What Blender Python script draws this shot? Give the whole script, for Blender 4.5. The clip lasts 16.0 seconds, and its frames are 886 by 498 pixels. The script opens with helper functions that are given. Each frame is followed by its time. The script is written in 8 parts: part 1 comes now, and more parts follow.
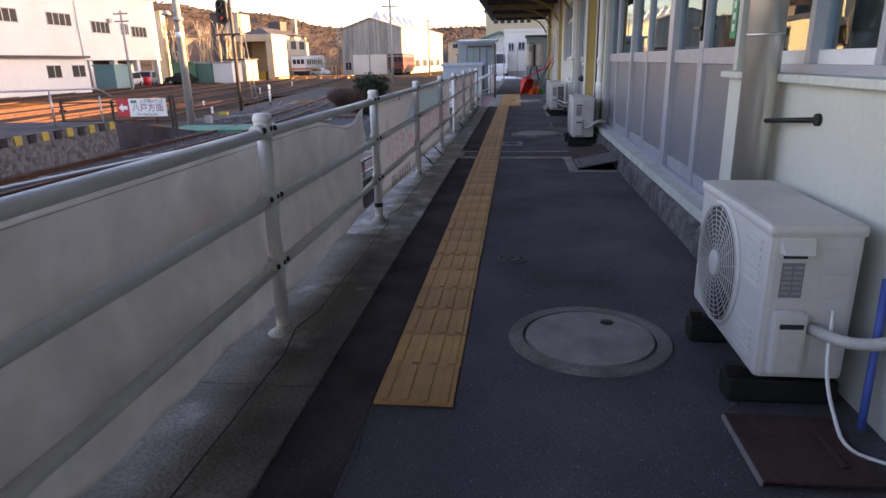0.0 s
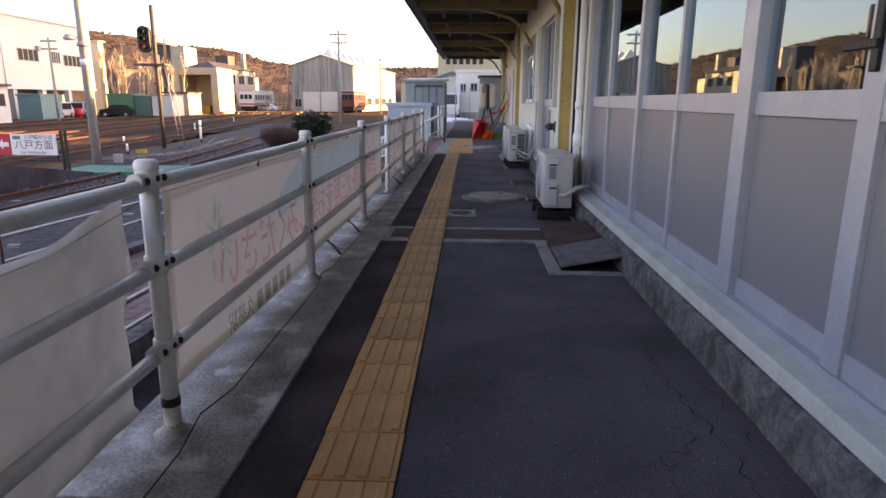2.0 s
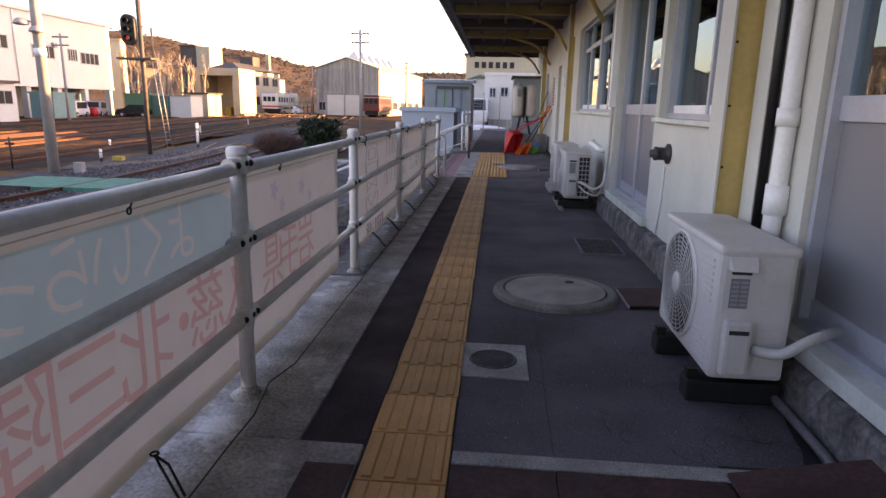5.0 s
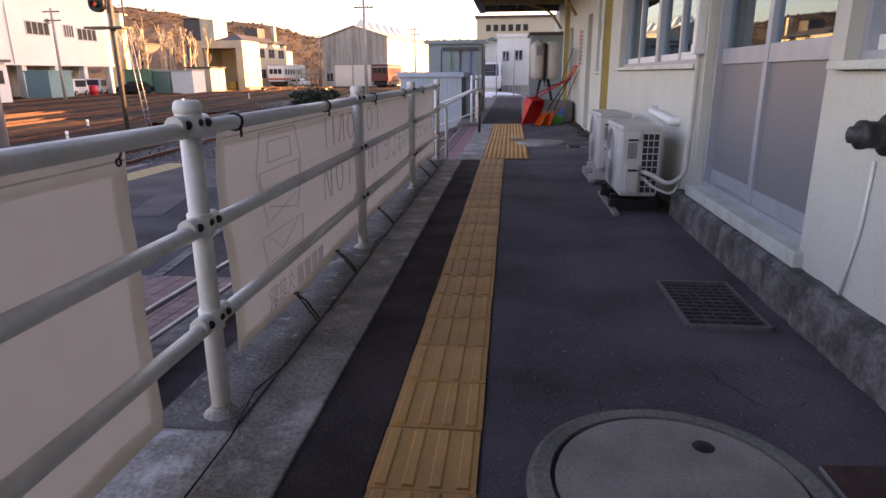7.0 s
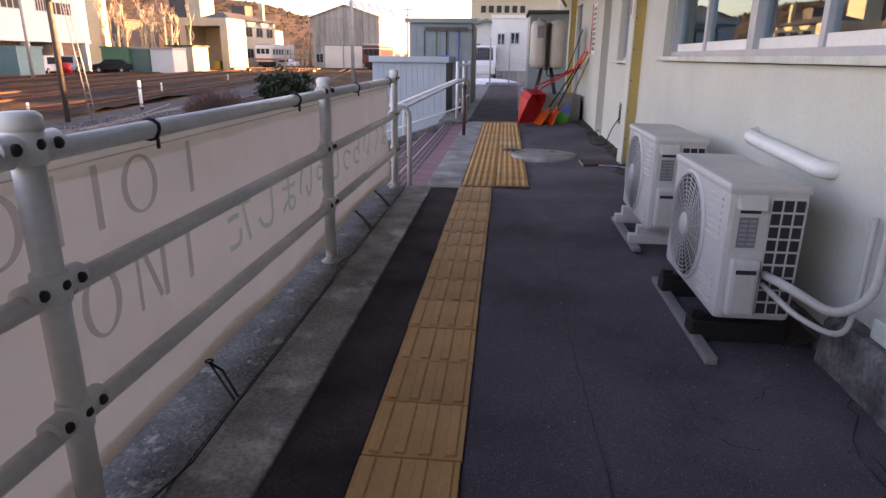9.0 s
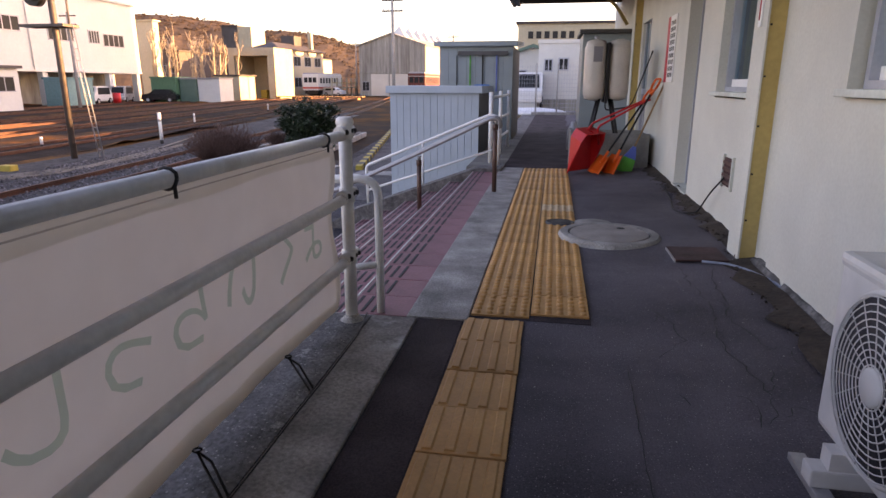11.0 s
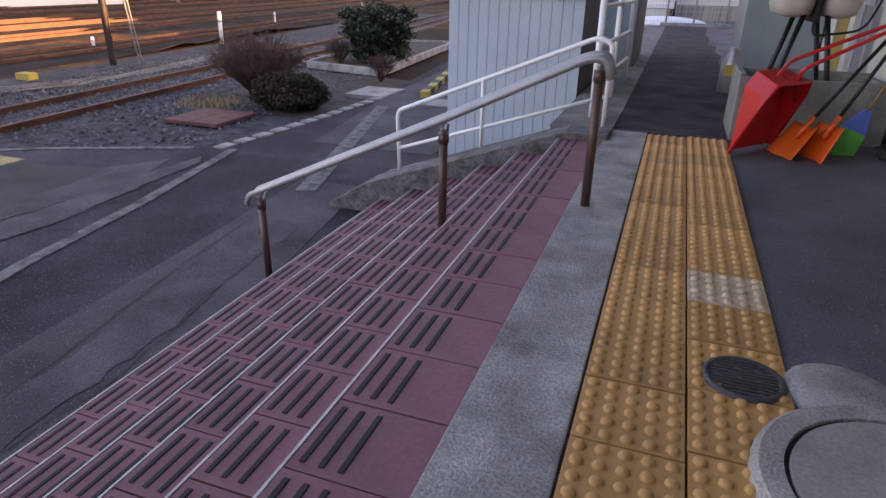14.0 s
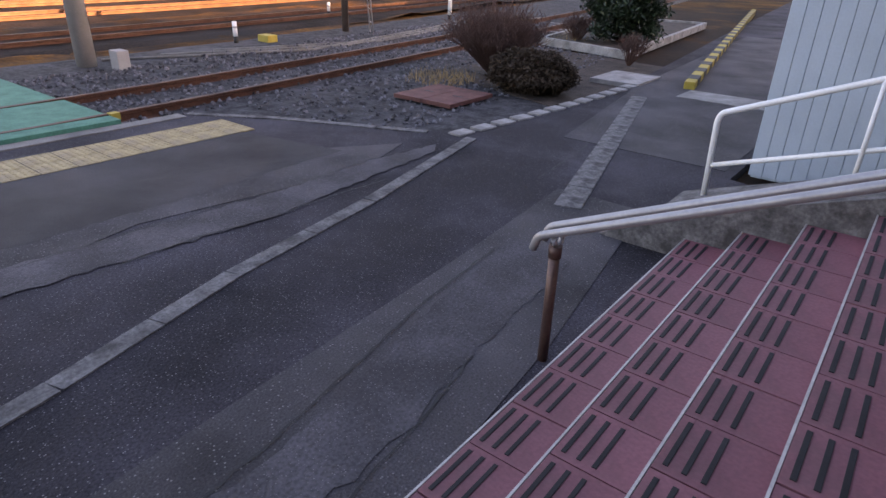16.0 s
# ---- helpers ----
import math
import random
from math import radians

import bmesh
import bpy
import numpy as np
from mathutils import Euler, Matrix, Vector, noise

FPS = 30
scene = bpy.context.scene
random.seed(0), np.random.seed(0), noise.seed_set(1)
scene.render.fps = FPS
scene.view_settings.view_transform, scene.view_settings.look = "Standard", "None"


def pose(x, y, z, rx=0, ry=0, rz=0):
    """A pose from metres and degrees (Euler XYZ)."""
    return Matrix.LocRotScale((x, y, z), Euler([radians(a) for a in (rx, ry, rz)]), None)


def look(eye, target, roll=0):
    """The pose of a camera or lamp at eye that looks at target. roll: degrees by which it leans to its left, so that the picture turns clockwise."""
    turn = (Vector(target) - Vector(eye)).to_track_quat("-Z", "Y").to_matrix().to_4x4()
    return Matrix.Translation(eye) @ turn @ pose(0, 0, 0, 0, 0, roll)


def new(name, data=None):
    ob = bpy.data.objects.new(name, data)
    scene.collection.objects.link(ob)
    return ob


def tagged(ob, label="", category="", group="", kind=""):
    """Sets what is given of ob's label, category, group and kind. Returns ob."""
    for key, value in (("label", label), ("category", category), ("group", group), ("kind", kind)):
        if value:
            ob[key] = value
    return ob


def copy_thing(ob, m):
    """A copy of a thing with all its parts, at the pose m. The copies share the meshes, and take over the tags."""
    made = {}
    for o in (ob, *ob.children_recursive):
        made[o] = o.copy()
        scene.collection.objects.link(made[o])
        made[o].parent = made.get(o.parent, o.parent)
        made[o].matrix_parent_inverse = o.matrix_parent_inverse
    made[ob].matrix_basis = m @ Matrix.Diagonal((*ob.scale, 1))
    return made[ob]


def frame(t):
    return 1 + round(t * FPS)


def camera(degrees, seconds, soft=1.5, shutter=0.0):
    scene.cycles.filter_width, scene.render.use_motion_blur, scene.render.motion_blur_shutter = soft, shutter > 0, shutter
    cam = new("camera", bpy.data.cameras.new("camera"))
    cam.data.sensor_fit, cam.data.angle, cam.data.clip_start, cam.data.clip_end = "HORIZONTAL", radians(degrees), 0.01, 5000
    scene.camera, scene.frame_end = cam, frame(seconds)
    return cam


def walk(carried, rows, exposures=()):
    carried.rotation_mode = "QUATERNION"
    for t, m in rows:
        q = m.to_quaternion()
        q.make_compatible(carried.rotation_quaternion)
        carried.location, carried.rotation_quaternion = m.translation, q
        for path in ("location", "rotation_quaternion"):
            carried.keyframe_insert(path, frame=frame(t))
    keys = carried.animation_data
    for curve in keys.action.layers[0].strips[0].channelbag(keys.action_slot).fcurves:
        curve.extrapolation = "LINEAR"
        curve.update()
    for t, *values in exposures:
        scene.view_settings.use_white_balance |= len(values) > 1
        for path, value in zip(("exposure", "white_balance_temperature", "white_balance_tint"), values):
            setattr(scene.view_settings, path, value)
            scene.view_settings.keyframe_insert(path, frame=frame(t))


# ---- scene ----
cam = camera(71.2, 16.0)
PATH = [
    (0, (0.366, 0.944, 1.206), (0.134, 2.843, 0.625), -1.3),
    (0.5, (0.373, 1.609, 1.219), (0.134, 3.525, 0.698), -1.6),
    (1, (0.364, 2.3, 1.212), (0.186, 4.23, 0.715), -0.5),
    (1.5, (0.347, 2.824, 1.224), (0.144, 4.753, 0.734), -1.0),
    (2, (0.371, 3.573, 1.207), (0.291, 5.516, 0.74), 0.3),
    (2.5, (0.312, 4.249, 1.184), (0.219, 6.204, 0.772), 0.2),
    (3, (0.275, 4.966, 1.149), (0.157, 6.906, 0.678), -0.3),
    (3.5, (0.266, 5.661, 1.167), (0.13, 7.595, 0.676), -0.1),
    (4, (0.284, 6.251, 1.184), (0.188, 8.187, 0.689), 2.1),
    (4.5, (0.282, 6.893, 1.188), (0.165, 8.835, 0.726), 1.9),
    (4.7, (0.297, 7.157, 1.184), (0.145, 9.098, 0.729), 1.0),
    (5, (0.263, 7.536, 1.176), (0.105, 9.477, 0.725), 1.3),
    (5.2, (0.271, 7.817, 1.138), (0.089, 9.759, 0.695), 1.5),
    (7.3, (0.21, 10.341, 1.079), (-0.004, 12.252, 0.527), -0.7),
    (7.5, (0.218, 10.589, 1.085), (-0.007, 12.497, 0.532), -0.7),
    (8, (0.184, 11.245, 1.067), (-0.011, 13.147, 0.479), -0.4),
    (8.5, (0.21, 11.943, 1.104), (0.015, 13.844, 0.514), 0.2),
    (9, (0.231, 12.591, 1.121), (0.05, 14.492, 0.527), 0.6),
    (9.5, (0.26, 13.214, 1.15), (0.13, 15.126, 0.576), 3.1),
    (10, (0.233, 13.826, 1.158), (0.005, 15.738, 0.618), 2.5),
    (10.2, (0.217, 14.076, 1.17), (-0.051, 15.988, 0.65), 2.3),
    (12.3, (0.302, 16.69, 1.144), (-0.059, 18.579, 0.596), -1.7),
    (12.5, (0.291, 16.91, 1.184), (-0.058, 18.79, 0.597), -1.5),
    (13, (0.263, 17.477, 1.17), (-0.165, 19.327, 0.541), -0.2),
    (13.5, (0.153, 18.031, 1.154), (-0.339, 19.83, 0.432), 0.6),
    (14, (-0.011, 18.508, 1.143), (-0.623, 20.237, 0.348), 1.1),
    (14.5, (-0.314, 18.915, 1.131), (-0.997, 20.599, 0.294), 2.1),
    (15, (-0.662, 19.219, 1.119), (-1.492, 20.82, 0.254), 2.1),
    (15.5, (-1.035, 19.411, 1.048), (-2.016, 20.926, 0.187), 3.3),
    (16, (-1.401, 19.556, 0.92), (-2.492, 20.99, 0.053), 1.9),
]
walk(cam, [(t, look(e, g, r)) for t, e, g, r in PATH], exposures=[(0, 2.9, 7100, 37), (1.5, 3.0, 7450, 39), (3.5, 3.02, 7600, 42), (5, 2.9, 7500, 42), (7.5, 2.95, 7750, 44), (8.2, 3.1, 7750, 44), (9.3, 3.15, 7750, 43), (10.2, 3.02, 7700, 43), (12.5, 2.85, 7700, 44), (13.5, 2.85, 7700, 43), (14.5, 3.36, 7600, 39), (15, 3.42, 7550, 37), (15.5, 3.12, 7550, 38), (16, 3.06, 7550, 38)])

# ---- light ----
world = bpy.data.worlds.new("sky")
scene.world = world
world.use_nodes = True
wn = world.node_tree.nodes
sky = wn.new("ShaderNodeTexSky")
sky.sky_type = "NISHITA"
sky.sun_disc = False
SUN_ELEV, SUN_AZ = 9.5, 66.0          # degrees; azimuth clockwise from +y
sky.sun_elevation, sky.sun_rotation = radians(SUN_ELEV), radians(SUN_AZ)
sky.air_density, sky.dust_density, sky.ozone_density = 1.0, 1.5, 1.2
world.node_tree.links.new(sky.outputs[0], wn["Background"].inputs[0])
wn["Background"].inputs[1].default_value = 0.105
sun_dir = Vector((math.sin(radians(SUN_AZ)) * math.cos(radians(SUN_ELEV)),
                  math.cos(radians(SUN_AZ)) * math.cos(radians(SUN_ELEV)), math.sin(radians(SUN_ELEV))))
sun_data = bpy.data.lights.new("sun", "SUN")
sun_data.energy, sun_data.angle, sun_data.color = 4.0, radians(0.6), (1.0, 0.66, 0.26)
sun_ob = new("sun", sun_data)
sun_ob.matrix_world = look(sun_dir * 60, (0, 0, 0))


# ---- materials ----
def mat(name, col, rough=0.7, metal=0.0, var=0.25, scale=6.0, fine=60.0, bump=0.2, col2=None, stain=None,
        stain_scale=1.2, rand=0.0, spec=0.4, speck=None, speck_scale=70.0, transmission=0.0, island=False, stain_lo=0.52, stain_hi=0.7, stretch=None):
    """Base colour varied at two scales, an optional stain colour with its own shape, and fine relief."""
    m = bpy.data.materials.new(name)
    m.use_nodes = True
    nt = m.node_tree
    n, l = nt.nodes, nt.links
    bsdf = n["Principled BSDF"]
    tc = n.new("ShaderNodeTexCoord")
    co = tc.outputs["Object"]
    if stretch:
        mp = n.new("ShaderNodeMapping")
        mp.inputs["Scale"].default_value = stretch
        l.new(co, mp.inputs["Vector"])
        co = mp.outputs["Vector"]
    a = n.new("ShaderNodeTexNoise")
    a.inputs["Scale"].default_value, a.inputs["Detail"].default_value = scale, 6
    b = n.new("ShaderNodeTexNoise")
    b.inputs["Scale"].default_value, b.inputs["Detail"].default_value = fine, 3
    l.new(co, a.inputs["Vector"]), l.new(co, b.inputs["Vector"])
    c2 = col2 or tuple(max(0, v * (1 - var)) for v in col)
    c1 = tuple(min(1, v * (1 + var * 0.5)) for v in col) if not col2 else col
    ramp = n.new("ShaderNodeMapRange")
    ramp.inputs[1].default_value, ramp.inputs[2].default_value = 0.3, 0.7
    l.new(a.outputs[0], ramp.inputs[0])
    mix = n.new("ShaderNodeMix")
    mix.data_type = "RGBA"
    mix.inputs["A"].default_value, mix.inputs["B"].default_value = (*c1, 1), (*c2, 1)
    l.new(ramp.outputs[0], mix.inputs["Factor"])
    out = mix.outputs["Result"]
    mix2 = n.new("ShaderNodeMix")
    mix2.data_type, mix2.blend_type = "RGBA", "MULTIPLY"
    mix2.inputs["Factor"].default_value = min(1.0, var * 1.6)
    l.new(out, mix2.inputs["A"])
    grey = n.new("ShaderNodeMapRange")
    grey.inputs[1].default_value, grey.inputs[2].default_value = 0.25, 0.75
    grey.inputs[3].default_value, grey.inputs[4].default_value = 0.45, 1.35
    l.new(b.outputs[0], grey.inputs[0])
    l.new(grey.outputs[0], mix2.inputs["B"])
    out = mix2.outputs["Result"]
    if stain:
        s = n.new("ShaderNodeTexNoise")
        s.inputs["Scale"].default_value, s.inputs["Detail"].default_value = stain_scale, 8
        s.inputs["Roughness"].default_value = 0.65
        l.new(co, s.inputs["Vector"])
        sr = n.new("ShaderNodeMapRange")
        sr.inputs[1].default_value, sr.inputs[2].default_value = stain_lo, stain_hi
        sr.inputs[4].default_value = 0.85
        l.new(s.outputs[0], sr.inputs[0])
        mix3 = n.new("ShaderNodeMix")
        mix3.data_type = "RGBA"
        mix3.inputs["B"].default_value = (*stain, 1)
        l.new(sr.outputs[0], mix3.inputs["Factor"]), l.new(out, mix3.inputs["A"])
        out = mix3.outputs["Result"]
    if speck:
        vo = n.new("ShaderNodeTexVoronoi")
        vo.inputs["Scale"].default_value = speck_scale
        l.new(co, vo.inputs["Vector"])
        near = n.new("ShaderNodeMapRange")
        near.inputs[1].default_value, near.inputs[2].default_value = 0.30, 0.16
        l.new(vo.outputs["Distance"], near.inputs[0])
        few = n.new("ShaderNodeMapRange")
        few.inputs[1].default_value, few.inputs[2].default_value = 0.45, 0.95
        sep = n.new("ShaderNodeSeparateColor")
        l.new(vo.outputs["Color"], sep.inputs[0]), l.new(sep.outputs[0], few.inputs[0])
        mul = n.new("ShaderNodeMath")
        mul.operation = "MULTIPLY"
        l.new(near.outputs[0], mul.inputs[0]), l.new(few.outputs[0], mul.inputs[1])
        mix5 = n.new("ShaderNodeMix")
        mix5.data_type = "RGBA"
        mix5.inputs["B"].default_value = (*speck, 1)
        l.new(mul.outputs[0], mix5.inputs["Factor"]), l.new(out, mix5.inputs["A"])
        out = mix5.outputs["Result"]
    if rand:
        if island:
            r_out = n.new("ShaderNodeNewGeometry").outputs["Random Per Island"]
        else:
            r_out = n.new("ShaderNodeObjectInfo").outputs["Random"]
        rr = n.new("ShaderNodeMapRange")
        rr.inputs[3].default_value, rr.inputs[4].default_value = 1 - rand, 1 + rand
        l.new(r_out, rr.inputs[0])
        mix4 = n.new("ShaderNodeMix")
        mix4.data_type, mix4.blend_type = "RGBA", "MULTIPLY"
        mix4.inputs["Factor"].default_value = 1
        l.new(out, mix4.inputs["A"]), l.new(rr.outputs[0], mix4.inputs["B"])
        out = mix4.outputs["Result"]
    l.new(out, bsdf.inputs["Base Color"])
    bsdf.inputs["Metallic"].default_value = metal
    bsdf.inputs["Specular IOR Level"].default_value = spec
    bsdf.inputs["Transmission Weight"].default_value = transmission
    rm = n.new("ShaderNodeMapRange")
    rm.inputs[3].default_value, rm.inputs[4].default_value = max(0.02, rough - 0.12), min(1, rough + 0.12)
    l.new(a.outputs[0], rm.inputs[0]), l.new(rm.outputs[0], bsdf.inputs["Roughness"])
    if bump:
        bp = n.new("ShaderNodeBump")
        bp.inputs["Strength"].default_value, bp.inputs["Distance"].default_value = bump, 0.01
        l.new(b.outputs[0], bp.inputs["Height"]), l.new(bp.outputs[0], bsdf.inputs["Normal"])
    return m


asphalt = mat("asphalt", (0.094, 0.081, 0.098), 0.85, var=0.5, scale=1.3, fine=150, bump=0.7, stain=(0.13, 0.112, 0.128), stain_scale=0.8, stain_lo=0.54, stain_hi=0.75, speck=(0.24, 0.22, 0.23), speck_scale=110)
asphalt_dark = mat("asphalt_patch", (0.064, 0.049, 0.054), 0.95, spec=0.15, var=0.5, scale=3, fine=140, bump=0.7)
asphalt_old = mat("asphalt_old", (0.06, 0.055, 0.066), 0.92, spec=0.2, var=0.7, scale=0.9, fine=70, bump=1.0, stain=(0.03, 0.027, 0.03), stain_scale=0.7, stain_lo=0.48, stain_hi=0.62, speck=(0.2, 0.19, 0.2), speck_scale=70)
asphalt_grey = mat("asphalt_worn", (0.07, 0.064, 0.07), 0.88, var=0.55, scale=1.4, fine=90, bump=0.9, stain=(0.06, 0.056, 0.056), stain_scale=1.1, speck=(0.2, 0.19, 0.19), speck_scale=55)
concrete = mat("concrete", (0.2, 0.19, 0.175), 0.85, var=0.4, scale=3, fine=70, bump=0.35, stain=(0.09, 0.085, 0.08), stain_scale=1.4)
concrete_light = mat("concrete_light", (0.33, 0.315, 0.3), 0.85, var=0.5, scale=4, fine=110, bump=0.7, speck=(0.2, 0.19, 0.185), speck_scale=90, stain=(0.24, 0.225, 0.21), stain_scale=3)
asphalt_tar = mat("asphalt_tar", (0.036, 0.033, 0.037), 0.8, var=0.5, scale=1.5, fine=80, bump=0.9)
concrete_dirty = mat("concrete_dirty", (0.072, 0.066, 0.073), 0.9, var=0.5, scale=2.5, fine=60, bump=0.8, stain=(0.05, 0.045, 0.048), stain_scale=2.5, speck=(0.2, 0.19, 0.19), speck_scale=90)
concrete_mossy = mat("concrete_mossy", (0.16, 0.152, 0.15), 0.9, var=0.5, scale=9, fine=50, bump=0.8, stain=(0.045, 0.041, 0.04), stain_scale=5, stain_lo=0.5, stain_hi=0.64)
concrete_worn = mat("concrete_worn", (0.27, 0.25, 0.24), 0.88, var=0.45, scale=5, fine=60, bump=0.6, stain=(0.5, 0.49, 0.49), stain_scale=3.2, stain_lo=0.55, stain_hi=0.66)
concrete_stained = mat("concrete_stained", (0.125, 0.105, 0.092), 0.9, var=0.5, scale=3, fine=70, bump=0.5, stain=(0.27, 0.255, 0.245), stain_scale=2.4, stain_lo=0.56, stain_hi=0.7)
ballast_far = mat("rusty_ballast", (0.03, 0.019, 0.014), 0.95, spec=0.1, var=0.7, scale=0.9, fine=14, bump=1.0, stain=(0.022, 0.02, 0.02), stain_scale=0.3)
ballast = mat("ballast", (0.055, 0.053, 0.056), 0.95, spec=0.2, var=0.6, scale=7, fine=22, bump=1.0, stain=(0.1, 0.096, 0.1), stain_scale=0.6)
stone_mat = mat("ballast_stone", (0.1, 0.098, 0.108), 0.85, var=0.3, scale=8, fine=60, bump=0.3, rand=0.75, island=True)
earth = mat("earth", (0.13, 0.054, 0.009), 0.95, spec=0.1, var=0.7, scale=0.6, fine=11, bump=1.0, stain=(0.016, 0.013, 0.012), stain_scale=0.25, stain_lo=0.42, stain_hi=0.54)
dirt_mat = mat("dirty_concrete", (0.1, 0.095, 0.096), 0.9, var=0.55, scale=5, fine=60, bump=0.7, stain=(0.3, 0.29, 0.28), stain_scale=11, stain_lo=0.58, stain_hi=0.7, speck=(0.22, 0.21, 0.2), speck_scale=60)
soil = mat("soil", (0.05, 0.036, 0.028), 0.95, var=0.5, scale=5, fine=40, bump=0.9)
hill_mat = mat("winter_woodland", (0.085, 0.062, 0.048), 0.95, spec=0.1, var=0.3, scale=0.012, fine=0.12, bump=0, stain=(0.05, 0.042, 0.034), stain_scale=0.008)
tactile_mat = mat("tactile_yellow", (0.5, 0.255, 0.085), 0.62, var=0.14, scale=4, fine=70, bump=0.15, rand=0.14, stain=(0.38, 0.2, 0.085), stain_scale=1.5, stain_lo=0.55, stain_hi=0.8)
tactile_pale = mat("tactile_pale", (0.4, 0.31, 0.16), 0.7, var=0.3, scale=7, fine=60, bump=0.25, stain=(0.3, 0.24, 0.17), stain_scale=2.5)
tactile_worn = mat("tactile_worn", (0.55, 0.4, 0.26), 0.7, var=0.3, scale=20, fine=80, bump=0.3)
ramp_tile = mat("ramp_paver", (0.19, 0.115, 0.11), 0.8, var=0.25, scale=5, fine=60, bump=0.2, rand=0.12, island=True)
red_tile = mat("red_stair_tile", (0.23, 0.082, 0.098), 0.62, var=0.2, scale=4, fine=60, bump=0.12, rand=0.1, stain=(0.15, 0.085, 0.082), stain_scale=1.1, stain_lo=0.48, stain_hi=0.68)
groove_mat = mat("black_grip", (0.012, 0.011, 0.013), 0.7, var=0.2, bump=0.1)
nosing_mat = mat("nosing_metal", (0.48, 0.445, 0.42), 0.4, 0.3, var=0.2, scale=10)
pipe_white = mat("white_painted_pipe", (0.74, 0.72, 0.7), 0.42, var=0.12, scale=5, fine=40, bump=0.06, stain=(0.5, 0.43, 0.36), stain_scale=3, stain_lo=0.58, stain_hi=0.75)
white_paint = mat("white_paint", (0.78, 0.78, 0.78), 0.4, var=0.08, scale=5, bump=0.05)
bolt_mat = mat("dark_bolt", (0.03, 0.026, 0.026), 0.5, 0.5, var=0.2)
def cloth_mat(name, col, thin=0.6, dirt=0.8, var=0.12, bump=0.08, lo=0.5):
    m = mat(name, col, 0.8, var=var, scale=2, fine=9, bump=bump, stain=tuple(v * dirt for v in col), stain_scale=1.2, stain_lo=lo, stain_hi=lo + 0.3)
    n, l = m.node_tree.nodes, m.node_tree.links
    bs = n["Principled BSDF"]
    tl, mx = n.new("ShaderNodeBsdfTranslucent"), n.new("ShaderNodeMixShader")
    tl.inputs[0].default_value = (*[min(1, v * 1.15) for v in col], 1)
    mx.inputs[0].default_value = thin
    l.new(bs.outputs[0], mx.inputs[1]), l.new(tl.outputs[0], mx.inputs[2])
    l.new(mx.outputs[0], n["Material Output"].inputs[0])
    return m


def print_mat(name, tint):
    """Thin ink film: tints the cloth that shows through it."""
    m = bpy.data.materials.new(name)
    m.use_nodes = True
    n, l = m.node_tree.nodes, m.node_tree.links
    n.remove(n["Principled BSDF"])
    tr = n.new("ShaderNodeBsdfTransparent")
    tr.inputs[0].default_value = (*tint, 1)
    l.new(tr.outputs[0], n["Material Output"].inputs[0])
    return m


banner_mat = cloth_mat("banner_cloth", (0.63, 0.58, 0.55))
banner_aged = cloth_mat("banner_aged", (0.74, 0.7, 0.67), 0.34, 0.45, 0.24, 0.6, 0.47)
hem_mat = cloth_mat("banner_hem", (0.6, 0.545, 0.49), 0.5)
banner_blue = print_mat("banner_blue", (0.82, 0.955, 1.0))
banner_red = print_mat("banner_red", (0.99, 0.82, 0.82))
banner_grey = print_mat("banner_grey", (0.8, 0.795, 0.795))
banner_green = print_mat("banner_green", (0.79, 0.88, 0.83))
banner_violet = print_mat("banner_violet", (0.86, 0.82, 0.94))
banner_white = cloth_mat("banner_white", (0.8, 0.79, 0.77), 0.75)
cream = mat("cream_wall", (0.57, 0.57, 0.515), 0.8, var=0.08, scale=2, fine=55, bump=0.16, stain=(0.5, 0.5, 0.46), stain_scale=0.8)
yellow_paint = mat("yellow_column_paint", (0.5, 0.36, 0.13), 0.5, var=0.12, scale=3, fine=30, bump=0.06, stain=(0.4, 0.3, 0.13), stain_scale=2)
sill_paint = mat("sill_paint", (0.57, 0.6, 0.55), 0.55, var=0.12, scale=4, fine=40, bump=0.08, stain=(0.4, 0.4, 0.36), stain_scale=2)
aluminium = mat("aluminium_frame", (0.4, 0.42, 0.475), 0.4, 0.25, var=0.08, scale=6, bump=0.03)
panel_mat = mat("satin_panel", (0.2, 0.196, 0.215), 0.36, var=0.02, scale=0.7, bump=0)
steel = mat("polished_flue", (0.72, 0.67, 0.6), 0.34, 0.8, var=0.04, scale=2, bump=0)
ac_white = mat("ac_casing", (0.57, 0.545, 0.52), 0.45, var=0.07, scale=4, fine=40, bump=0.03, stain=(0.44, 0.42, 0.39), stain_scale=2.5)
# near-black that stands in for shade inside the unit's openings
ac_dark = mat("ac_recess_shade", (0.028, 0.026, 0.034), 0.6, var=0.2)
black_plastic = mat("black_plastic", (0.012, 0.012, 0.013), 0.6, var=0.3, bump=0.1)
rust_lid = mat("rusty_plate", (0.072, 0.035, 0.034), 0.75, 0.2, var=0.4, scale=5, fine=50, bump=0.35, stain=(0.055, 0.04, 0.04), stain_scale=3)
rust_bright = mat("rusty_hatch", (0.13, 0.05, 0.042), 0.8, var=0.35, scale=5, fine=40, bump=0.3, rand=0.05)
iron = mat("cast_iron", (0.07, 0.066, 0.07), 0.6, 0.4, var=0.3, scale=10, fine=60, bump=0.3)
lid_conc = mat("manhole_lid", (0.28, 0.25, 0.235), 0.75, var=0.25, scale=6, fine=100, bump=0.35, stain=(0.19, 0.17, 0.165), stain_scale=2.5)
rail_steel = mat("rusty_rail", (0.095, 0.04, 0.024), 0.6, 0.3, var=0.35, scale=4, fine=40, bump=0.2)
